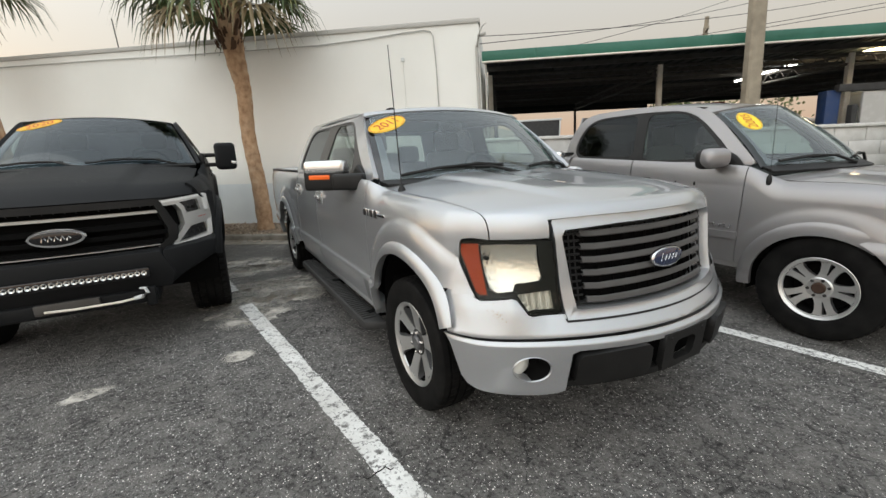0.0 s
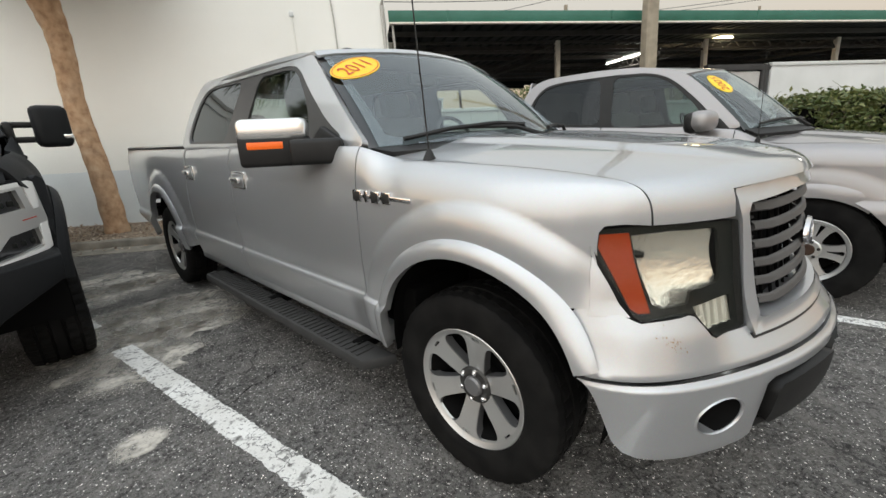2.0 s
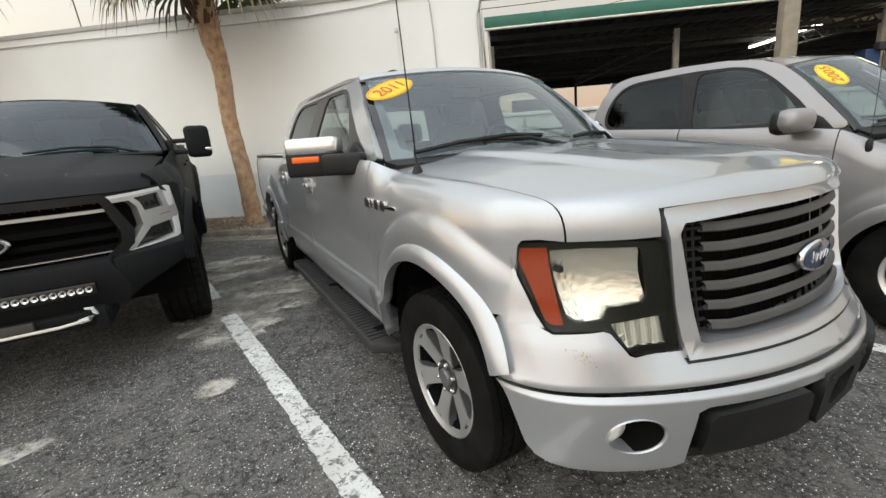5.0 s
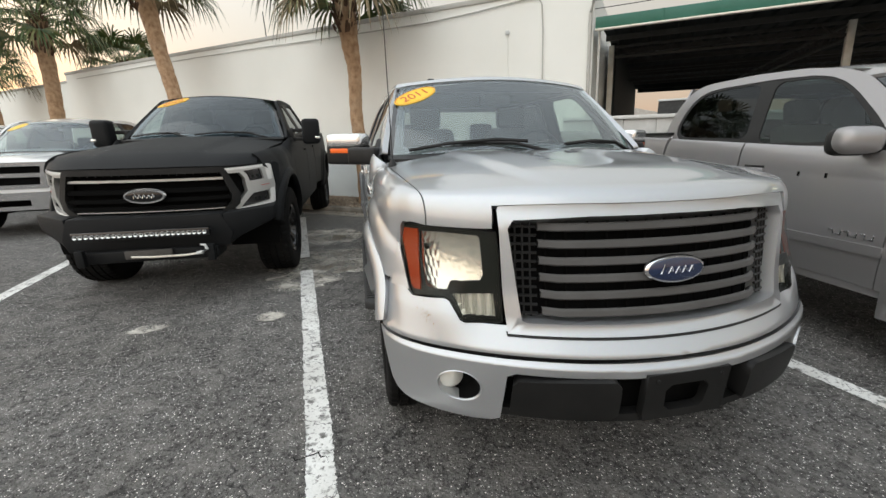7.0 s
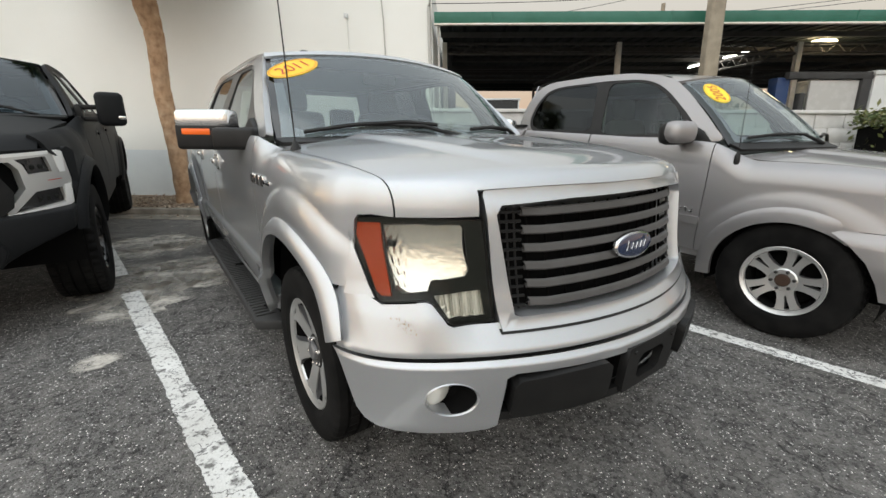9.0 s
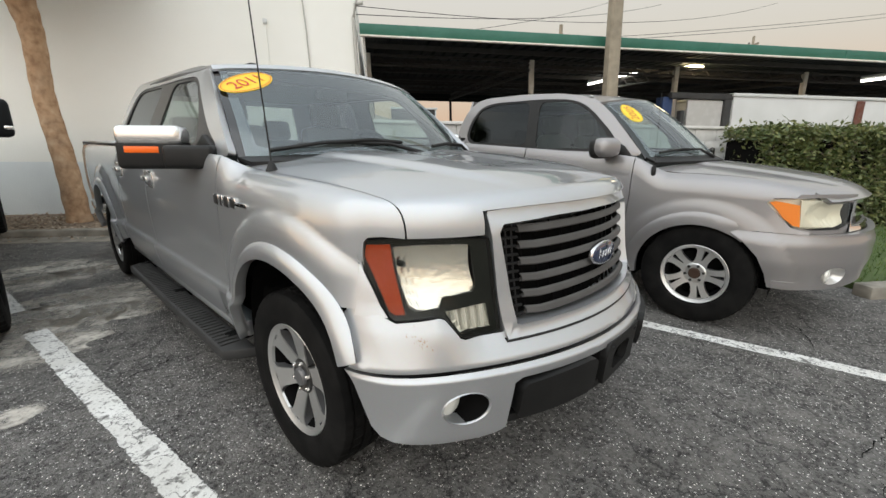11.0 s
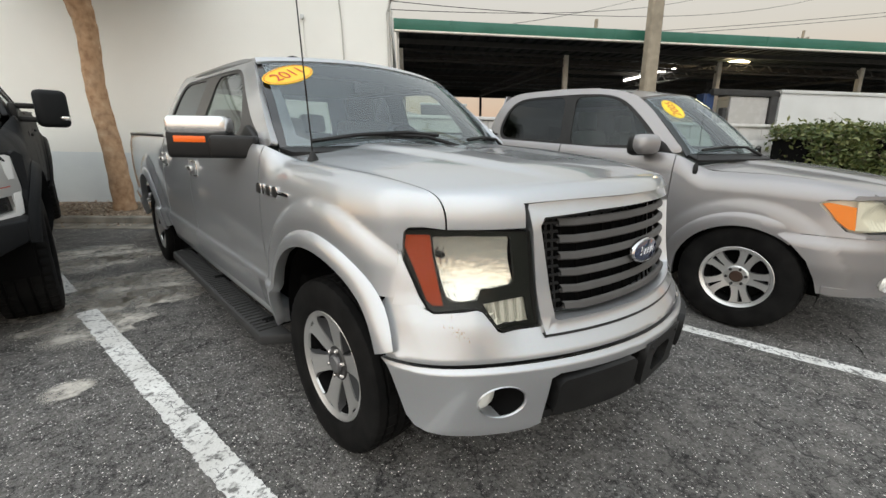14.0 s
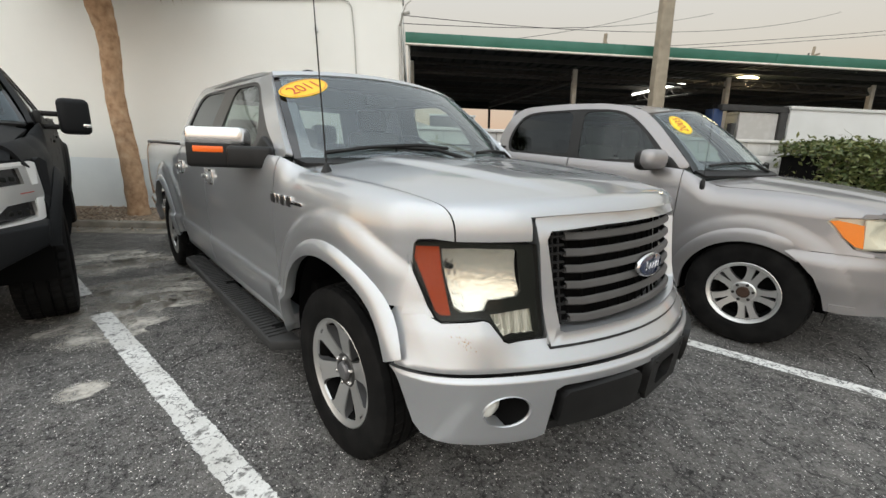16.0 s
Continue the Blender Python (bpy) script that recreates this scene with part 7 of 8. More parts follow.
THL = [(0.919, 0.985), (0.914, 1.003), (0.86, 1.018), (0.76, 1.024), (0.62, 1.02), (0.59, 0.985), (0.60, 0.84), (0.66, 0.815), (0.80, 0.810), (0.858, 0.818), (0.888, 0.87)]
t_off = lambda d: (lambda x, z: tuple(Vector(t_nose(x, max(z, 0.84))) + Vector((0, d, z - max(z, 0.84)))))
for s in (-1, 1):
    H = [(s * x, z) for x, z in THL]
    lp = part("headlamp", panel(H, t_off(0.06), (0, -1, 0), 0.06, 0), LAMPGREY, tundra, "hazy oval headlamp with an amber corner")
    wall = bmesh.new()
    pa = [wall.verts.new(t_off(0.002)(x, z)) for x, z in H]
    pb = [wall.verts.new(t_off(0.06)(x, z)) for x, z in H]
    for i in range(len(H)):
        j = (i + 1) % len(H)
        wall.faces.new((pa[i], pa[j], pb[j], pb[i]))
    part("lamp_gasket", wall, PLASTIC, lp)
    part("amber_corner", panel([(s * x, z) for x, z in [(0.911, 0.984), (0.900, 0.992), (0.846, 0.972), (0.838, 0.826), (0.858, 0.834), (0.885, 0.885)]], t_off(0.012), (0, -1, 0), 0.02, 0.02), ORANGE_LENS, lp)
    bowl = lambda x, z: tuple(Vector(t_off(0.02)(x, z)) + Vector((0, 0.05 * max(0.0, 1 - ((abs(x) - 0.71) / 0.11) ** 2 - ((z - 0.92) / 0.10) ** 2) + 0.002 * math.sin(x * 240), 0)))
    part("inner_reflector", panel([(s * x, z) for x, z in [(0.84, 1.005), (0.62, 1.008), (0.61, 0.85), (0.67, 0.828), (0.832, 0.826)]], bowl, (0, -1, 0), 0.012, 0.01, vstep=0.02), LAMPGREY, lp)
    part("lens", panel(H, t_off(-0.004), (0, -1, 0), 0.03, 0), HAZY, lp)

for s in (-1, 1):
    brow = [(0.50, 1.0), (0.57, 1.012), (0.62, 1.023), (0.76, 1.027), (0.86, 1.021), (0.85, 1.045), (0.74, 1.050), (0.60, 1.048), (0.50, 1.045)]
    part("lamp_brow", panel([(s * x, z) for x, z in brow], t_off(0.004), (0, -1, 0.2), 0.04, 0.03), TAUPE, tundra)

PLAN_T = [(0, 0.015), (0.2, 0.022), (0.4, 0.055), (0.55, 0.10), (0.68, 0.165), (0.79, 0.25), (0.86, 0.335), (0.905, 0.43), (0.930, 0.54), (0.942, 0.64), (0.948, 0.74), (0.951, 0.82)]
ARC_T = [0.0]
for p, q in zip(PLAN_T, PLAN_T[1:]):
    ARC_T.append(ARC_T[-1] + math.hypot(q[0] - p[0], q[1] - p[1]))


def at_y(y):
    """Distance along the bumper's plan line where it reaches y."""
    return smooth_up(y, [(p[1], a) for p, a in zip(PLAN_T, ARC_T)])


def tb(a, z):
    """The bumper's skin; a runs along its plan line from the middle."""
    x = smooth_up(abs(a), [(k, p[0]) for p, k in zip(PLAN_T, ARC_T)])
    y = smooth_up(abs(a), [(k, p[1]) for p, k in zip(PLAN_T, ARC_T)])
    fat = 0.022 * ease(z, 0.44, 0.60) * (1 - ease(z, 0.70, 0.79)) - 0.05 * max(0.0, 0.5 - z)
    k = min(1.0, max(0.0, (0.60 - math.hypot(y - 0.94, z - 0.355)) / 0.12))
    fat += 0.014 * (1 - (1 - k) ** 2)
    k = ease(x, 0.45, 0.93)
    x, y = x + fat * k, y - fat * (1 - k)
    return (math.copysign(x, a), y, z)


end = [(at_y(0.79), 0.776), (at_y(0.74), 0.752), (at_y(0.672), 0.71), (at_y(0.575), 0.61), (at_y(0.52), 0.50), (at_y(0.49), 0.40)]
foot = [(at_y(0.40), 0.395), (at_y(0.30), 0.40), (at_y(0.15), 0.415), (0.35, 0.42)]
tfog = [[(s * 0.725 + 0.098 * math.cos(a), 0.502 + 0.062 * math.sin(a)) for a in [2 * math.pi * i / 28 for i in range(28)]] for s in (-1, 1)]
t_out = end + foot + [(-a, z) for a, z in foot[::-1]] + [(-a, z) for a, z in end[::-1]] + [(-at_y(0.40), 0.782), (-0.5, 0.79), (0, 0.79), (0.5, 0.79), (at_y(0.40), 0.782)]
tbp = part("front_bumper", panel(t_out, tb, (0, -1, 0.05), 0.03, 0.04, holes=tfog, vstep=0.025), TAUPE, tundra, "taupe painted front bumper")
for s in (-1, 1):
    lip = [(s * at_y(0.478), 0.452), (s * at_y(0.36), 0.452), (s * at_y(0.34), 0.425), (s * at_y(0.474), 0.405)]
    part("bumper_end_strip", panel(lip, lambda a, z: tuple(Vector(tb(a, z)) + Vector((math.copysign(0.008, a), -0.006, 0))), (s, -0.5, 0), 0.04, 0.02), TAUPE, tbp)
    cup = bmesh.new()
    rows = [[cup.verts.new(tuple(Vector(tb(s * 0.725 + 0.098 * k * math.cos(a), 0.502 + 0.062 * k * math.sin(a))) + Vector((0, d, 0)))) for a in [2 * math.pi * i / 28 for i in range(28)]] for k, d in ((1.0, 0.0), (0.85, 0.05), (0.01, 0.06))]
    for p, q in zip(rows, rows[1:]):
        for i in range(28):
            cup.faces.new((p[i], p[(i + 1) % 28], q[(i + 1) % 28], q[i]))
    part("fog_cup", cup, BRUSHED, tbp)
    fx, fy_, _ = tb(s * 0.725, 0.502)
    part("fog_lamp", lathe([(0.05, 0.035), (0.015, 0.060), (0.0, 0.056), (-0.008, 0.03), (-0.010, 0.0001)], 24, "y", centre=(fx, fy_ + 0.03, 0.502)), LAMPGREY, tbp, "round clear fog lamp")
tgr = part("grille", panel([(-0.56, 0.80), (0.56, 0.80), (0.53, 1.0), (-0.53, 1.0)], lambda x, z: tuple(Vector(t_nose(x, z)) + Vector((0, 0.06, 0))), (0, -1, 0), 0.1, 0), PLASTIC, tundra, "chrome framed dark grille")
part("grille_frame", panel([(-0.580, 0.795), (0.580, 0.795), (0.55, 1.005), (-0.55, 1.005)], lambda x, z: tuple(Vector(t_nose(x, z)) + Vector((0, 0.0, 0))), (0, -1, 0), 0.08, 0.06, holes=[[(-0.54, 0.83), (0.54, 0.83), (0.51, 0.985), (-0.51, 0.985)]]), CHROME, tgr)
part("grille_bar", panel([(-0.53, 0.895), (0.53, 0.895), (0.53, 0.92), (-0.53, 0.92)], lambda x, z: tuple(Vector(t_nose(x, z)) + Vector((0, 0.0, 0))), (0, -1, 0), 0.08, 0.03), CHROME, tgr)
part("lamp_shelf", panel([(-0.90, 0.775), (0.90, 0.775), (0.865, 0.82), (0.80, 0.808), (0.66, 0.812), (0.60, 0.835), (-0.60, 0.835), (-0.66, 0.812), (-0.80, 0.808), (-0.865, 0.82)], lambda x, z: (x, YT(x) + 0.002, z), (0, -1, 0), 0.08, 0.02), TAUPE, tundra)
for s in (-1, 1):
    mr = part("side_mirror", boxed((s * 1.045, 1.66, 1.325), (0.235, 0.15, 0.155), 0.06, Matrix.Rotation(radians(14 * s), 3, "Z"), 4), TAUPE, tundra, "taupe rounded side mirror")
    part("mirror_foot", boxed((s * 0.935, 1.68, 1.285), (0.12, 0.12, 0.07), 0.025), PLASTIC, mr)
    part("mirror_back", boxed((s * 1.04, 1.705, 1.315), (0.225, 0.11, 0.16), 0.05, Matrix.Rotation(radians(14 * s), 3, "Z"), 3), PLASTIC, mr)
    part("mirror_sail", prism([(1.50, 1.25), (1.68, 1.27), (1.76, 1.40), (1.73, 1.42), (1.58, 1.335)], 0.03, lambda y, z, d: (s * (t_cab(y, max(z, 1.27))[0] - 0.014 + d), y, z), 0.006), PLASTIC, mr)
ta = lathe([(-0.05, 0.008), (-0.03, 0.02), (0.03, 0.017), (0.05, 0.006)], 14, "z", centre=(-0.905, 1.325, 1.145))
ta = part("aerial_base", ta, PLASTIC, tundra, "black fender aerial")
b = bmesh.new()
tube(b, [(-0.90, 1.325, 1.18), (-0.885, 1.34, 1.5), (-0.865, 1.36, 1.80)], [0.0025, 0.002, 0.0015], 6)
part("aerial_whip", b, PLASTIC, ta)
twp = lambda u, v: tuple(Vector(t_screen(u, v)) + Vector((0, -0.016, 0.014)))
wiper(tundra, [twp(-0.88, 0.03), twp(-0.6, 0.07), twp(-0.25, 0.06)], twp(-0.1, -0.05))
wiper(tundra, [twp(0.0, 0.03), twp(0.3, 0.07), twp(0.6, 0.05)], twp(0.7, -0.05))
sticker(t_ws, t_screen, -0.77, 0.72, 0.125, 0.085, 78, "2005", LEMON, 0.10)
# body mouldings and raised strokes on the front door
for s in (-1,):
    md = part("door_moulding", panel([(1.475, 0.665), (2.49, 0.665), (2.49, 0.725), (1.475, 0.725)], mirror_fn(lambda y, z: tuple(Vector(t_side(y, z)) + Vector((0.012, 0, 0))), s), (s, 0, 0), 0.1, 0.014), TAUPE, tundra)
    st = bmesh.new()
    for k in range(6):
        y0 = 1.53 + 0.042 * k
        x0 = s * (t_side(y0, 0.77)[0] + 0.003)
        box(st, (x0, y0, 0.77), (0.008, 0.007, 0.032), 0.001)
        box(st, (x0, y0 + 0.014, 0.783 if k % 2 else 0.757), (0.008, 0.026, 0.007), 0.001)
    part("door_badge", st, CHROME, tundra, "chrome badge of plain raised strokes")
    for y0 in (1.86, 2.03):
        part("body_scar", boxed((s * (t_side(y0, 1.10)[0] + 0.001), y0, 1.105), (0.006, 0.016, 0.03), 0.002), VOID, tundra)
# near-black barrel here also paints the shade between the spokes
TUN_W = dict(n=5, arms=[(-36, 0.062), (-35, 0.088), (-27, 0.100), (-21.5, 0.125), (-19, 0.165), (-20, 0.195), (-26, 0.214), (26, 0.214), (20, 0.195), (19, 0.165), (21.5, 0.125), (27, 0.100), (35, 0.088), (36, 0.062)],
             slots=[[(-2, 0.106), (2, 0.106), (4.5, 0.188), (3.5, 0.196), (-3.5, 0.196), (-4.5, 0.188)]], mat=BRUSHED, sidemat=ALLOYSIDE, barrelmat=VOID, lipmat=BRUSHED, capmat=RUST, nutmat=ALLOYDARK, nuts=6, dish=0.50, face=0.68, spin=18, cap_label="rust-stained open hub centre")
for x, f_ in ((-0.81, False), (0.81, True)):
    for y in (0.935, 4.505):
        wheel(tundra, "wheel", (x, y, 0.385), 0.388, 0.265, 0.232, TUN_W, f_)

# black lifted pickup
BLK = dict(
    profile=[(0.50, 0.93), (0.62, 0.965), (0.80, 0.985), (1.05, 0.99), (1.22, 0.982), (1.36, 0.965), (1.5, 0.94)],
    shoulder_w=0.12, fender_step=0.03, taper=0.055, taper_low=0.8, taper_from=1.15, taper_len=0.62, bulge=0.03, shoulder_r=0.66, nose_drop=0.10, nose_from=1.1, belt_rise=0.0,
    A=1.72, B=2.82, C=3.80, sill=0.62, tail=6.05, arch_f=1.02, arch_r=5.19, arch_z=0.60, lip_r=0.51, fender_join=0.88,
    sh_f=(1.20, 0.13, 0.20), sh_d=(1.32, 0.05, 0.165), nose_y=0.46, bed_v=1.56,
    nose_edge=[(0.46, 1.27), (0.50, 1.245), (0.56, 1.235), (0.55, 0.90), (0.60, 0.885)],
    belt=1.475, belt_x=0.945, roof_edge=1.96, roof_x=0.70, cab_mid=2.9, cab_end=3.72,
    ws_low=(0.865, 1.82, 1.485, 0.28), ws_top=(0.655, 2.46, 1.945, 0.12), ws_crown=0.05, roof_rise=0.03,
    cab_out=[(1.78, 1.47), (2.8, 1.47), (3.72, 1.475), (3.75, 1.60), (3.70, 1.82), (3.62, 1.93), (3.5, 1.965), (3.0, 1.975), (2.7, 1.97), (2.48, 1.95), (2.30, 1.82), (1.98, 1.60)],
    dlo=[(1.95, 1.50), (2.8, 1.50), (3.62, 1.51), (3.60, 1.68), (3.53, 1.83), (3.42, 1.90), (2.75, 1.915), (2.56, 1.89), (2.40, 1.78), (2.12, 1.59)],
    trim_out=[(1.94, 1.49), (2.8, 1.49), (3.63, 1.50), (3.61, 1.69), (3.54, 1.84), (3.425, 1.91), (2.745, 1.925), (2.55, 1.90), (2.39, 1.79), (2.11, 1.60)],
    win_f=[(2.20, 1.52), (2.72, 1.52), (2.70, 1.895), (2.58, 1.875), (2.43, 1.77), (2.25, 1.63)],
    win_r=[(2.92, 1.52), (3.59, 1.53), (3.57, 1.68), (3.50, 1.82), (3.40, 1.88), (2.90, 1.895)],
    glass_f=TINTED, glass_r=PRIVACY, handle=plain_handle, handle_f=(2.66, 1.30), handle_r=(3.62, 1.31), rockermat=BLACKM,
    glass_b=PRIVACY, glass_w=glass("dark_windscreen_glass", (0.34, 0.43, 0.46), 0.03, 1.75, 0.0), flare=dict(w=0.075, out=0.03), flare_from=(-6, 168), seat_y=2.6, under=0.62,
)
black_truck = thing("pickup_truck", "matte black lifted crew-cab pickup with steel bumper", "pickup truck", pose(-2.735, 2.585, -0.09, 1.6, 0, -0.9) @ Matrix.Scale(0.97, 4), group="parked vehicles")
k_side, k_cab, k_screen, k_roof, k_half, k_ws = pickup(BLK, black_truck, BLACKM)


def YK(x):
    x = abs(x)
    return 0.17 + 0.14 * x * x + 0.30 * (max(0, x - 0.55) / 0.42) ** 2


k_hood = hood_surface(YK, 0.84, (1.66, 0.22), [(0.2, 0.84), (0.6, 0.85), (1.2, 0.865), (1.7, 0.87)], [(0.15, 1.345), (0.5, 1.40), (1.0, 1.45), (1.6, 1.495)], [(0.2, 1.32), (0.5, 1.355), (1.0, 1.395), (1.7, 1.43)], 0.075, 0.16, 0.022)
part("hood", panel(SQ, k_hood, (0, -0.2, 1), 0.06, 0.03, vstep=0.05), BLACKM, black_truck, "matte black hood with white chips")
kn = lambda d: (lambda x, z: (x, YK(x) + d + 0.04 * max(0, z - 1.0), z))
# near-black backing sheet paints the shaded depth of the grille
kg = part("grille", panel([(-0.74, 0.85), (0.74, 0.85), (0.78, 1.26), (-0.78, 1.26)], kn(0.07), (0, -1, 0), 0.1, 0), VOID, black_truck, "gloss black grille with a bright bar")
part("grille_frame", panel([(-0.60, 0.845), (0.60, 0.845), (0.70, 0.93), (0.715, 1.02), (0.63, 1.235), (0.60, 1.265), (-0.60, 1.265), (-0.63, 1.235), (-0.715, 1.02), (-0.70, 0.93)], kn(-0.02), (0, -1, 0), 0.08, 0.07, holes=[[(-0.56, 0.885), (0.56, 0.885), (0.64, 0.95), (0.65, 1.02), (0.585, 1.215), (-0.585, 1.215), (-0.65, 1.02), (-0.64, 0.95)]]), PLASTIC, kg)
for z0, h, mt, w in ((1.165, 0.010, LAMPSILVER, 0.60), (1.252, 0.005, BRUSHED, 0.58), (0.905, 0.004, BRUSHED, 0.58), (1.075, 0.018, VOID, 0.64), (1.00, 0.016, VOID, 0.64), (0.935, 0.016, VOID, 0.60)):
    part("grille_bar", panel([(-w, z0 - h), (w, z0 - h), (w, z0 + h), (-w, z0 + h)], kn(-0.005), (0, -1, 0), 0.1, 0.05), mt, kg)
for k in range(-9, 10):
    part("grille_slot", boxed((k * 0.062, YK(k * 0.062) + 0.03, 1.225), (0.010, 0.03, 0.05), 0.003), GLOSSBLACK, kg)
kem = lambda x, z, h: (x, YK(x) - 0.03 - h, 1.045 + z)
kb = part("oval_emblem", oval(kem, 0.165, 0.066, 0.025), CHROME, kg, "dark oval emblem with a bright rim")
part("emblem_face", oval(lambda x, z, h: kem(x, z, h + 0.024), 0.142, 0.048, 0.004), GLOSSBLACK, kb)
b = bmesh.new()
for k in range(5):
    x0 = -0.07 + 0.034 * k
    tube(b, [kem(x0 - 0.01, -0.016, 0.031), kem(x0 + 0.004, 0.014 if k else 0.024, 0.032), kem(x0 + 0.014, -0.008, 0.031)], 0.0045, 5)
part("emblem_mark", b, CHROME, kb)
KHL = [(0.605, 1.245), (0.61, 1.202), (0.722, 1.203), (0.752, 1.155), (0.762, 1.035), (0.668, 0.902), (0.655, 0.864), (0.92, 0.885), (0.945, 0.90), (0.955, 1.06), (0.94, 1.25), (0.92, 1.262)]
kl1 = [(0.745, 1.215), (0.868, 1.225), (0.883, 1.125), (0.785, 1.120), (0.772, 1.18)]
kl2 = [(0.698, 0.893), (0.798, 1.008), (0.908, 1.018), (0.914, 0.922)]
for s in (-1, 1):
    m_ = lambda pts: [(s * x, z) for x, z in pts]
    lp = part("headlamp", panel(m_(KHL), kn(-0.012), (0, -1, 0), 0.06, 0.06, holes=[m_(kl1), m_(kl2)]), LAMPSILVER, black_truck, "square headlamp in a bright C-shaped surround")
    part("lamp_unit", panel(m_(kl1), kn(0.02), (0, -1, 0), 0.08, 0.02), GLOSSBLACK, lp)
    part("lamp_unit", panel(m_(kl2), kn(0.02), (0, -1, 0), 0.08, 0.02), GLOSSBLACK, lp)
    for zz in (1.16, 0.955):
        for k in range(3):
            part("lamp_cell", boxed((s * (0.80 + 0.035 * k), YK(0.80 + 0.035 * k) + 0.026, zz), (0.026, 0.02, 0.030), 0.008), BEZEL, lp)
    part("light_guide", panel(m_([(0.605, 1.245), (0.608, 1.226), (0.74, 1.232), (0.898, 1.238), (0.912, 1.115), (0.938, 1.118), (0.938, 1.25), (0.92, 1.262)]), kn(-0.018), (0, -1, 0), 0.05, 0.012), GUIDE, lp, "white light strip")
    part("light_guide", panel(m_([(0.655, 0.864), (0.668, 0.886), (0.912, 0.912), (0.922, 1.03), (0.950, 1.035), (0.945, 0.90), (0.92, 0.885)]), kn(-0.018), (0, -1, 0), 0.05, 0.012), GUIDE, lp, "white light strip")
    part("marker_strip", panel(m_([(0.86, 1.068), (0.915, 1.071), (0.915, 1.076), (0.86, 1.073)]), kn(-0.016), (0, -1, 0), 0.05, 0.006), RED, lp, "thin red marker strip")
    part("lamp_wing", panel(m_([(0.60, 1.27), (0.93, 1.275), (0.955, 1.245), (0.92, 1.255), (0.61, 1.25)]), kn(-0.005), (0, -1, 0), 0.08, 0.03), BLACKM, lp)
    part("nose_corner", panel(m_([(0.945, 0.86), (0.985, 0.86), (0.99, 1.25), (0.96, 1.28), (0.94, 1.26), (0.96, 1.06)]), kn(0.0), (0, -1, 0), 0.05, 0.04), BLACKM, black_truck)


def plate_front(pts, d0, d1, mat, name, parent, label=""):
    """A welded plate bumper piece from (x, z) with depth."""
    return part(name, prism(pts, d1 - d0, lambda x, z, d: (x, d0 + d + 0.16 * abs(x) ** 2, z), 0.012), mat, parent, label)


kbp = plate_front([(-0.62, 0.60), (0.62, 0.60), (0.66, 0.70), (0.62, 0.80), (0.58, 0.885), (-0.58, 0.885), (-0.62, 0.80), (-0.66, 0.70)], 0.0, 0.30, BLACKM, "front_bumper", black_truck, "black plate-steel off-road bumper")
for s in (-1, 1):
    part("bumper_wing", prism([(s * 0.60, 0.60), (s * 0.70, 0.66), (s * 0.95, 0.76), (s * 0.96, 0.89), (s * 0.60, 0.885)], 0.24, lambda x, z, d: (x, 0.06 + d + 0.75 * max(0, abs(x) - 0.6), z), 0.012), BLACKM, kbp)
    part("recovery_tab", prism([(s * 0.46, 0.50), (s * 0.52, 0.50), (s * 0.52, 0.64), (s * 0.46, 0.64)], 0.05, lambda x, z, d: (x, -0.05 + d, z), 0.006), BLACKM, kbp)
part("winch_tray", boxed((0, 0.14, 0.555), (1.06, 0.24, 0.10), 0.015), BLACKM, kbp)
part("fairlead", boxed((0.0, 0.0, 0.575), (0.36, 0.03, 0.075), 0.01), STEEL, kbp)
lb = part("light_bar", boxed((0, -0.025, 0.755), (1.02, 0.05, 0.075), 0.01), GLOSSBLACK, kbp, "LED light bar of round reflectors")
for k in range(25):
    part("light_cell", lathe([(-0.004, 0.019), (-0.012, 0.017), (0.0, 0.008), (0.002, 0.0001)], 12, "y", centre=(-0.475 + k * 0.0396, -0.05, 0.757)), LED, lb)
b = bmesh.new()
tube(b, [(-0.12, -0.03, 0.565), (0.05, -0.045, 0.56), (0.3, -0.06, 0.565), (0.40, -0.06, 0.575)], 0.009, 6)
wr = part("winch_rope", b, POSTPAINT, kbp, "pale winch rope with a steel hook")
b = bmesh.new()
tube(b, [(0.39, -0.06, 0.575), (0.44, -0.065, 0.585), (0.475, -0.065, 0.61), (0.465, -0.065, 0.645), (0.43, -0.065, 0.65)], [0.014, 0.016, 0.015, 0.012, 0.006], 7)
part("hook", b, WHITEMETAL, wr)
for s in (-1, 1):
    km = part("side_mirror", boxed((s * 1.175, 1.96, 1.545), (0.215, 0.15, 0.31), 0.045, Matrix.Rotation(radians(10 * s), 3, "Z"), 3), BLACKM, black_truck, "black towing mirror on twin arms")
    part("mirror_shell", boxed((s * 1.175, 2.035, 1.545), (0.20, 0.04, 0.29), 0.02, Matrix.Rotation(radians(10 * s), 3, "Z")), PLASTIC, km)
    for zz in (1.56, 1.45):
        part("mirror_arm", boxed((s * 1.03, 2.02, zz), (0.22, 0.06, 0.045), 0.014), PLASTIC, km)
    part("mirror_marker", boxed((s * 1.255, 1.905, 1.47), (0.06, 0.05, 0.035), 0.010), LED, km)
    part("mirror_foot", boxed((s * 0.93, 2.03, 1.50), (0.06, 0.16, 0.17), 0.025), PLASTIC, km)
kwp = lambda u, v: tuple(Vector(k_screen(u, v)) + Vector((0, -0.016, 0.014)))
wiper(black_truck, [kwp(-0.9, 0.02), kwp(-0.6, 0.06), kwp(-0.25, 0.05)], kwp(-0.1, -0.04))
wiper(black_truck, [kwp(-0.05, 0.02), kwp(0.3, 0.07), kwp(0.65, 0.05)], kwp(0.8, -0.04))
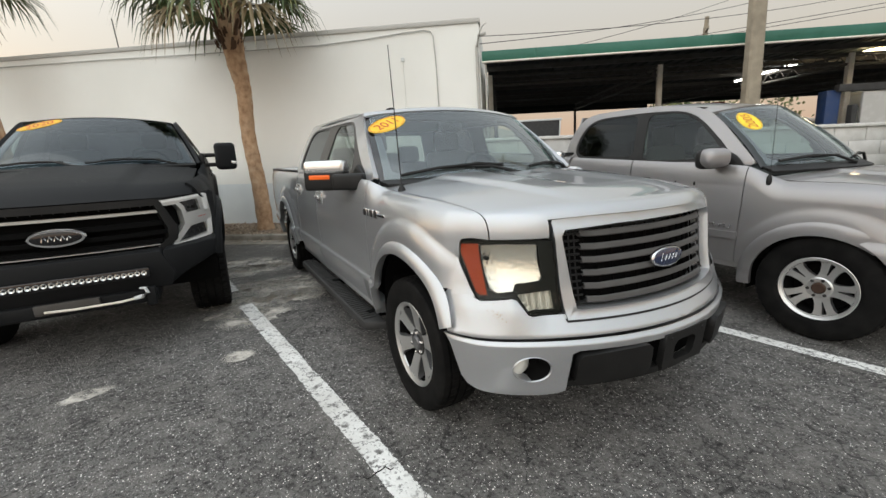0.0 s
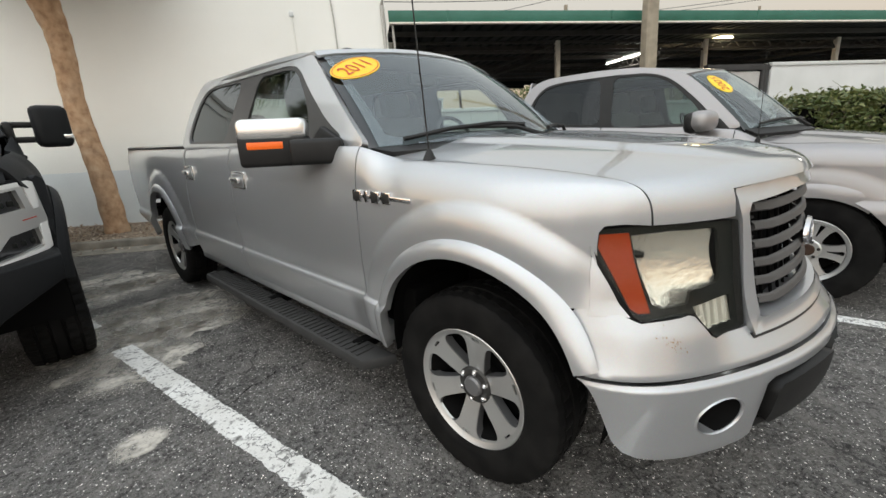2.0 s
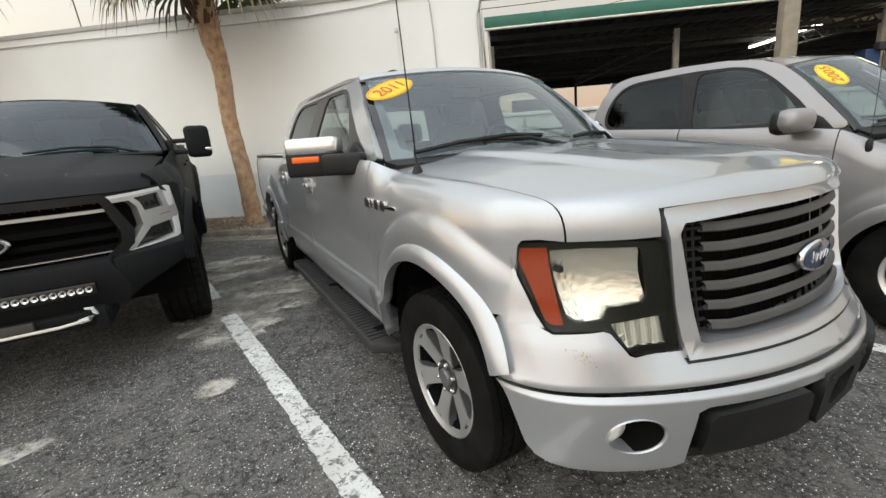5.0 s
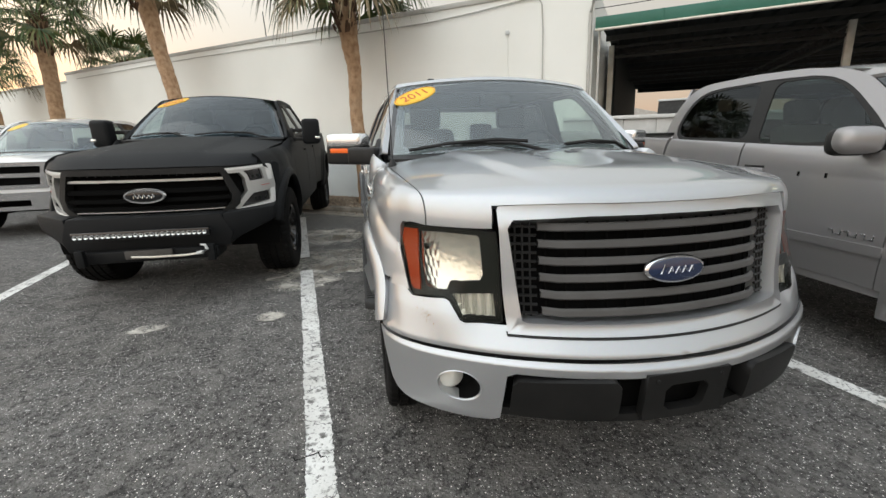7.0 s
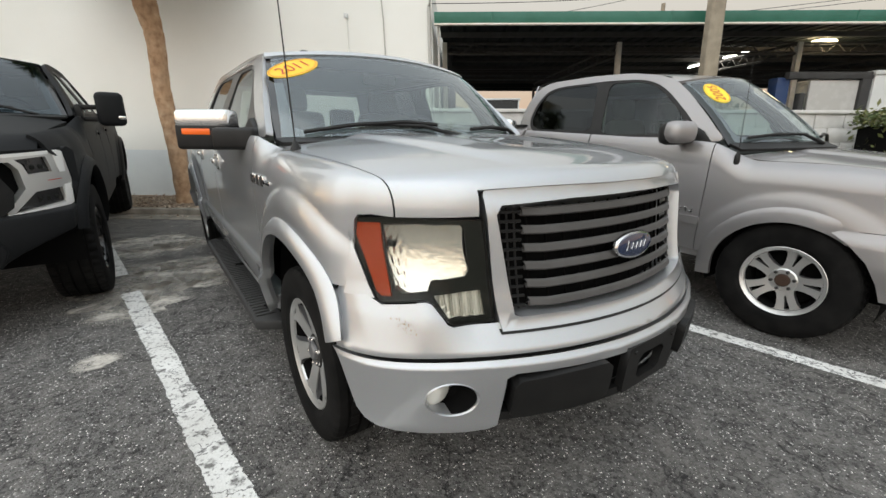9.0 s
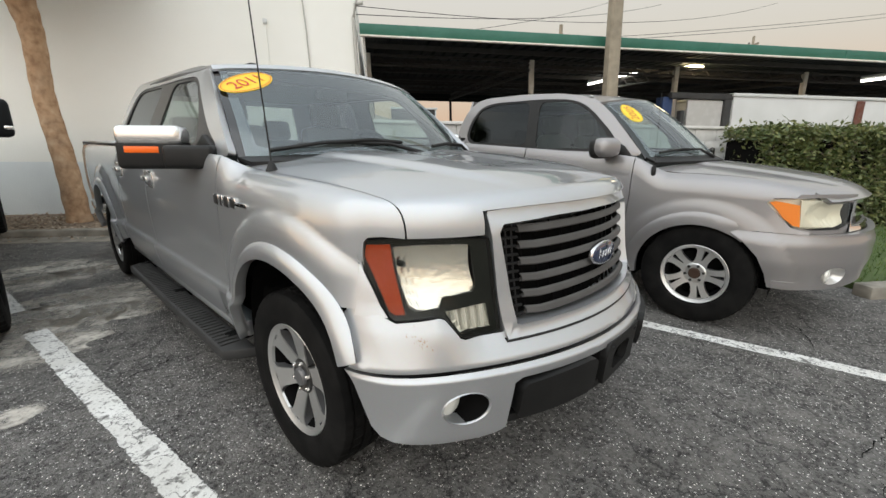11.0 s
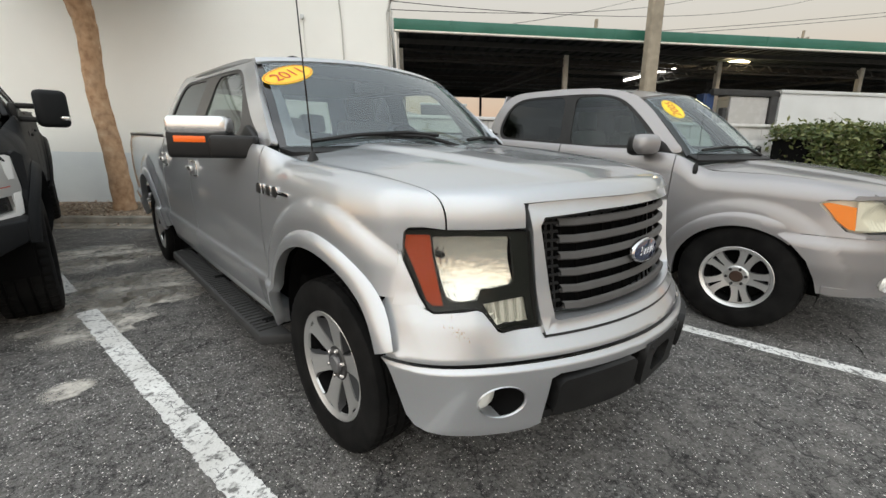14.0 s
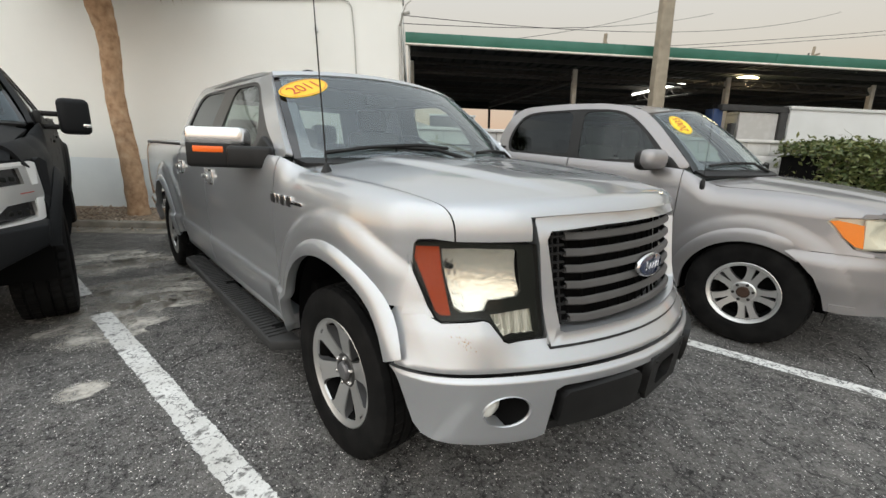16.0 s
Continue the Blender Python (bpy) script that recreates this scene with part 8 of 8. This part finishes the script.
sticker(k_ws, k_screen, -0.72, 0.86, 0.19, 0.072, 22, "2020", YELLOW, 0.12)
rnd = random.Random(9)
for k in range(34):
    p = Vector(k_hood(rnd.uniform(-0.85, 0.9), rnd.uniform(0.12, 0.75))) + Vector((0, 0, 0.0025))
    a, r = rnd.random() * 6, rnd.uniform(0.002, 0.007)
    b = bmesh.new()
    b.faces.new([b.verts.new(p + Vector((math.cos(a + t) * r, math.sin(a + t) * r * 2.0, 0))) for t in (0, 1.6, 3.0, 4.4)])
    part("hood_chip", b, WHITEMETAL, black_truck)
BLK_W = dict(n=8, arms=[(-22, 0.07), (-10, 0.12), (-8, 0.19), (-11, 0.238), (11, 0.238), (8, 0.19), (10, 0.12), (22, 0.07)], mat=GLOSSBLACK, lipmat=GLOSSBLACK, capmat=GLOSSBLACK, nutmat=PLASTIC, nuts=8, dish=0.5, face=0.75, lug=0.012, tyre_label="wide black off-road tyre with lugged shoulders")
for x, f_ in ((-0.85, False), (0.85, True)):
    for y, z in ((1.02, 0.516), (5.19, 0.396)):
        wheel(black_truck, "wheel", (x, y, z), 0.455, 0.325, 0.262, BLK_W, f_)

# white pickup beyond it
RAM = dict(TUN)
RAM.update(glass_f=TINTED, rockermat=WHITE_PAINT, taper=0.06)
ram = thing("pickup_truck", "white pickup with a chrome crossbar grille", "pickup truck", pose(-6.30, 6.05, 0.0, 0, 0, 2), group="parked vehicles")
r_side, r_cab, r_screen, r_roof, r_half, r_ws = pickup(RAM, ram, WHITE_PAINT)
YR = lambda x: 0.10 + 0.16 * x * x + 0.25 * (max(0, abs(x) - 0.6) / 0.33) ** 2
r_hood = hood_surface(YR, 0.80, (1.42, 0.24), [(0.2, 0.80), (0.5, 0.81), (0.9, 0.82), (1.45, 0.825)], [(0.07, 1.16), (0.4, 1.19), (0.8, 1.21), (1.3, 1.245)], [(0.2, 1.10), (0.4, 1.12), (0.8, 1.15), (1.4, 1.20)], 0.06, 0.15, 0.02)
part("hood", panel(SQ, r_hood, (0, -0.2, 1), 0.07, 0.03, vstep=0.06), WHITE_PAINT, ram)
rn = lambda d: (lambda x, z: (x, YR(x) + d, z))
# near-black backing in place of the shade inside the grille
rg = part("grille", panel([(-0.62, 0.76), (0.62, 0.76), (0.66, 1.10), (-0.66, 1.10)], rn(0.05), (0, -1, 0), 0.1, 0), VOID, ram, "chrome crossbar grille")
part("grille_frame", panel([(-0.66, 0.73), (0.66, 0.73), (0.71, 1.12), (-0.71, 1.12)], rn(-0.02), (0, -1, 0), 0.1, 0.05, holes=[[(-0.58, 0.79), (0.58, 0.79), (0.63, 1.06), (-0.63, 1.06)]]), CHROME, rg)
part("grille_bar", panel([(-0.62, 0.90), (0.62, 0.90), (0.62, 0.96), (-0.62, 0.96)], rn(-0.01), (0, -1, 0), 0.1, 0.03), CHROME, rg)
part("grille_bar", panel([(-0.06, 0.77), (0.06, 0.77), (0.08, 1.08), (-0.08, 1.08)], rn(-0.015), (0, -1, 0), 0.1, 0.03), CHROME, rg)
part("grille_boss", oval(lambda x, z, h: (x, YR(x) - 0.02 - h, 0.98 + z), 0.07, 0.065, 0.03), CHROME, rg)
for s in (-1, 1):
    part("headlamp", panel([(s * 0.72, 0.82), (s * 0.92, 0.84), (s * 0.93, 1.08), (s * 0.73, 1.10)], rn(-0.01), (0, -1, 0), 0.1, 0.03), LAMPGREY, ram)
part("nose_panel", panel([(-0.93, 0.68), (0.93, 0.68), (0.93, 0.85), (0.72, 0.80), (0.66, 0.74), (-0.66, 0.74), (-0.72, 0.80), (-0.93, 0.85)], rn(-0.01), (0, -1, 0), 0.1, 0.03), WHITE_PAINT, ram)
part("front_bumper", panel([(-0.95, 0.42), (0.95, 0.42), (0.95, 0.68), (-0.95, 0.68)], rn(-0.07), (0, -1, 0), 0.08, 0.05, holes=[[(-0.45, 0.48), (0.45, 0.48), (0.45, 0.57), (-0.45, 0.57)]]), CHROME, ram, "chrome front bumper")
for s in (-1, 1):
    rm = part("side_mirror", boxed((s * 1.07, 1.62, 1.33), (0.22, 0.13, 0.19), 0.05, None, 3), PLASTIC, ram, "black side mirror")
    part("mirror_arm", boxed((s * 0.95, 1.66, 1.29), (0.12, 0.08, 0.06), 0.02), PLASTIC, rm)
sticker(r_ws, r_screen, -0.70, 0.84, 0.17, 0.07, 22, "  ", YELLOW, 0.1)
for x, f_ in ((-0.81, False), (0.81, True)):
    for y in (0.935, 4.505):
        wheel(ram, "wheel", (x, y, 0.385), 0.388, 0.265, 0.232, TUN_W, f_)
copy_thing(ram, pose(-9.4, 8.3, 0.0, 0, 0, 3))
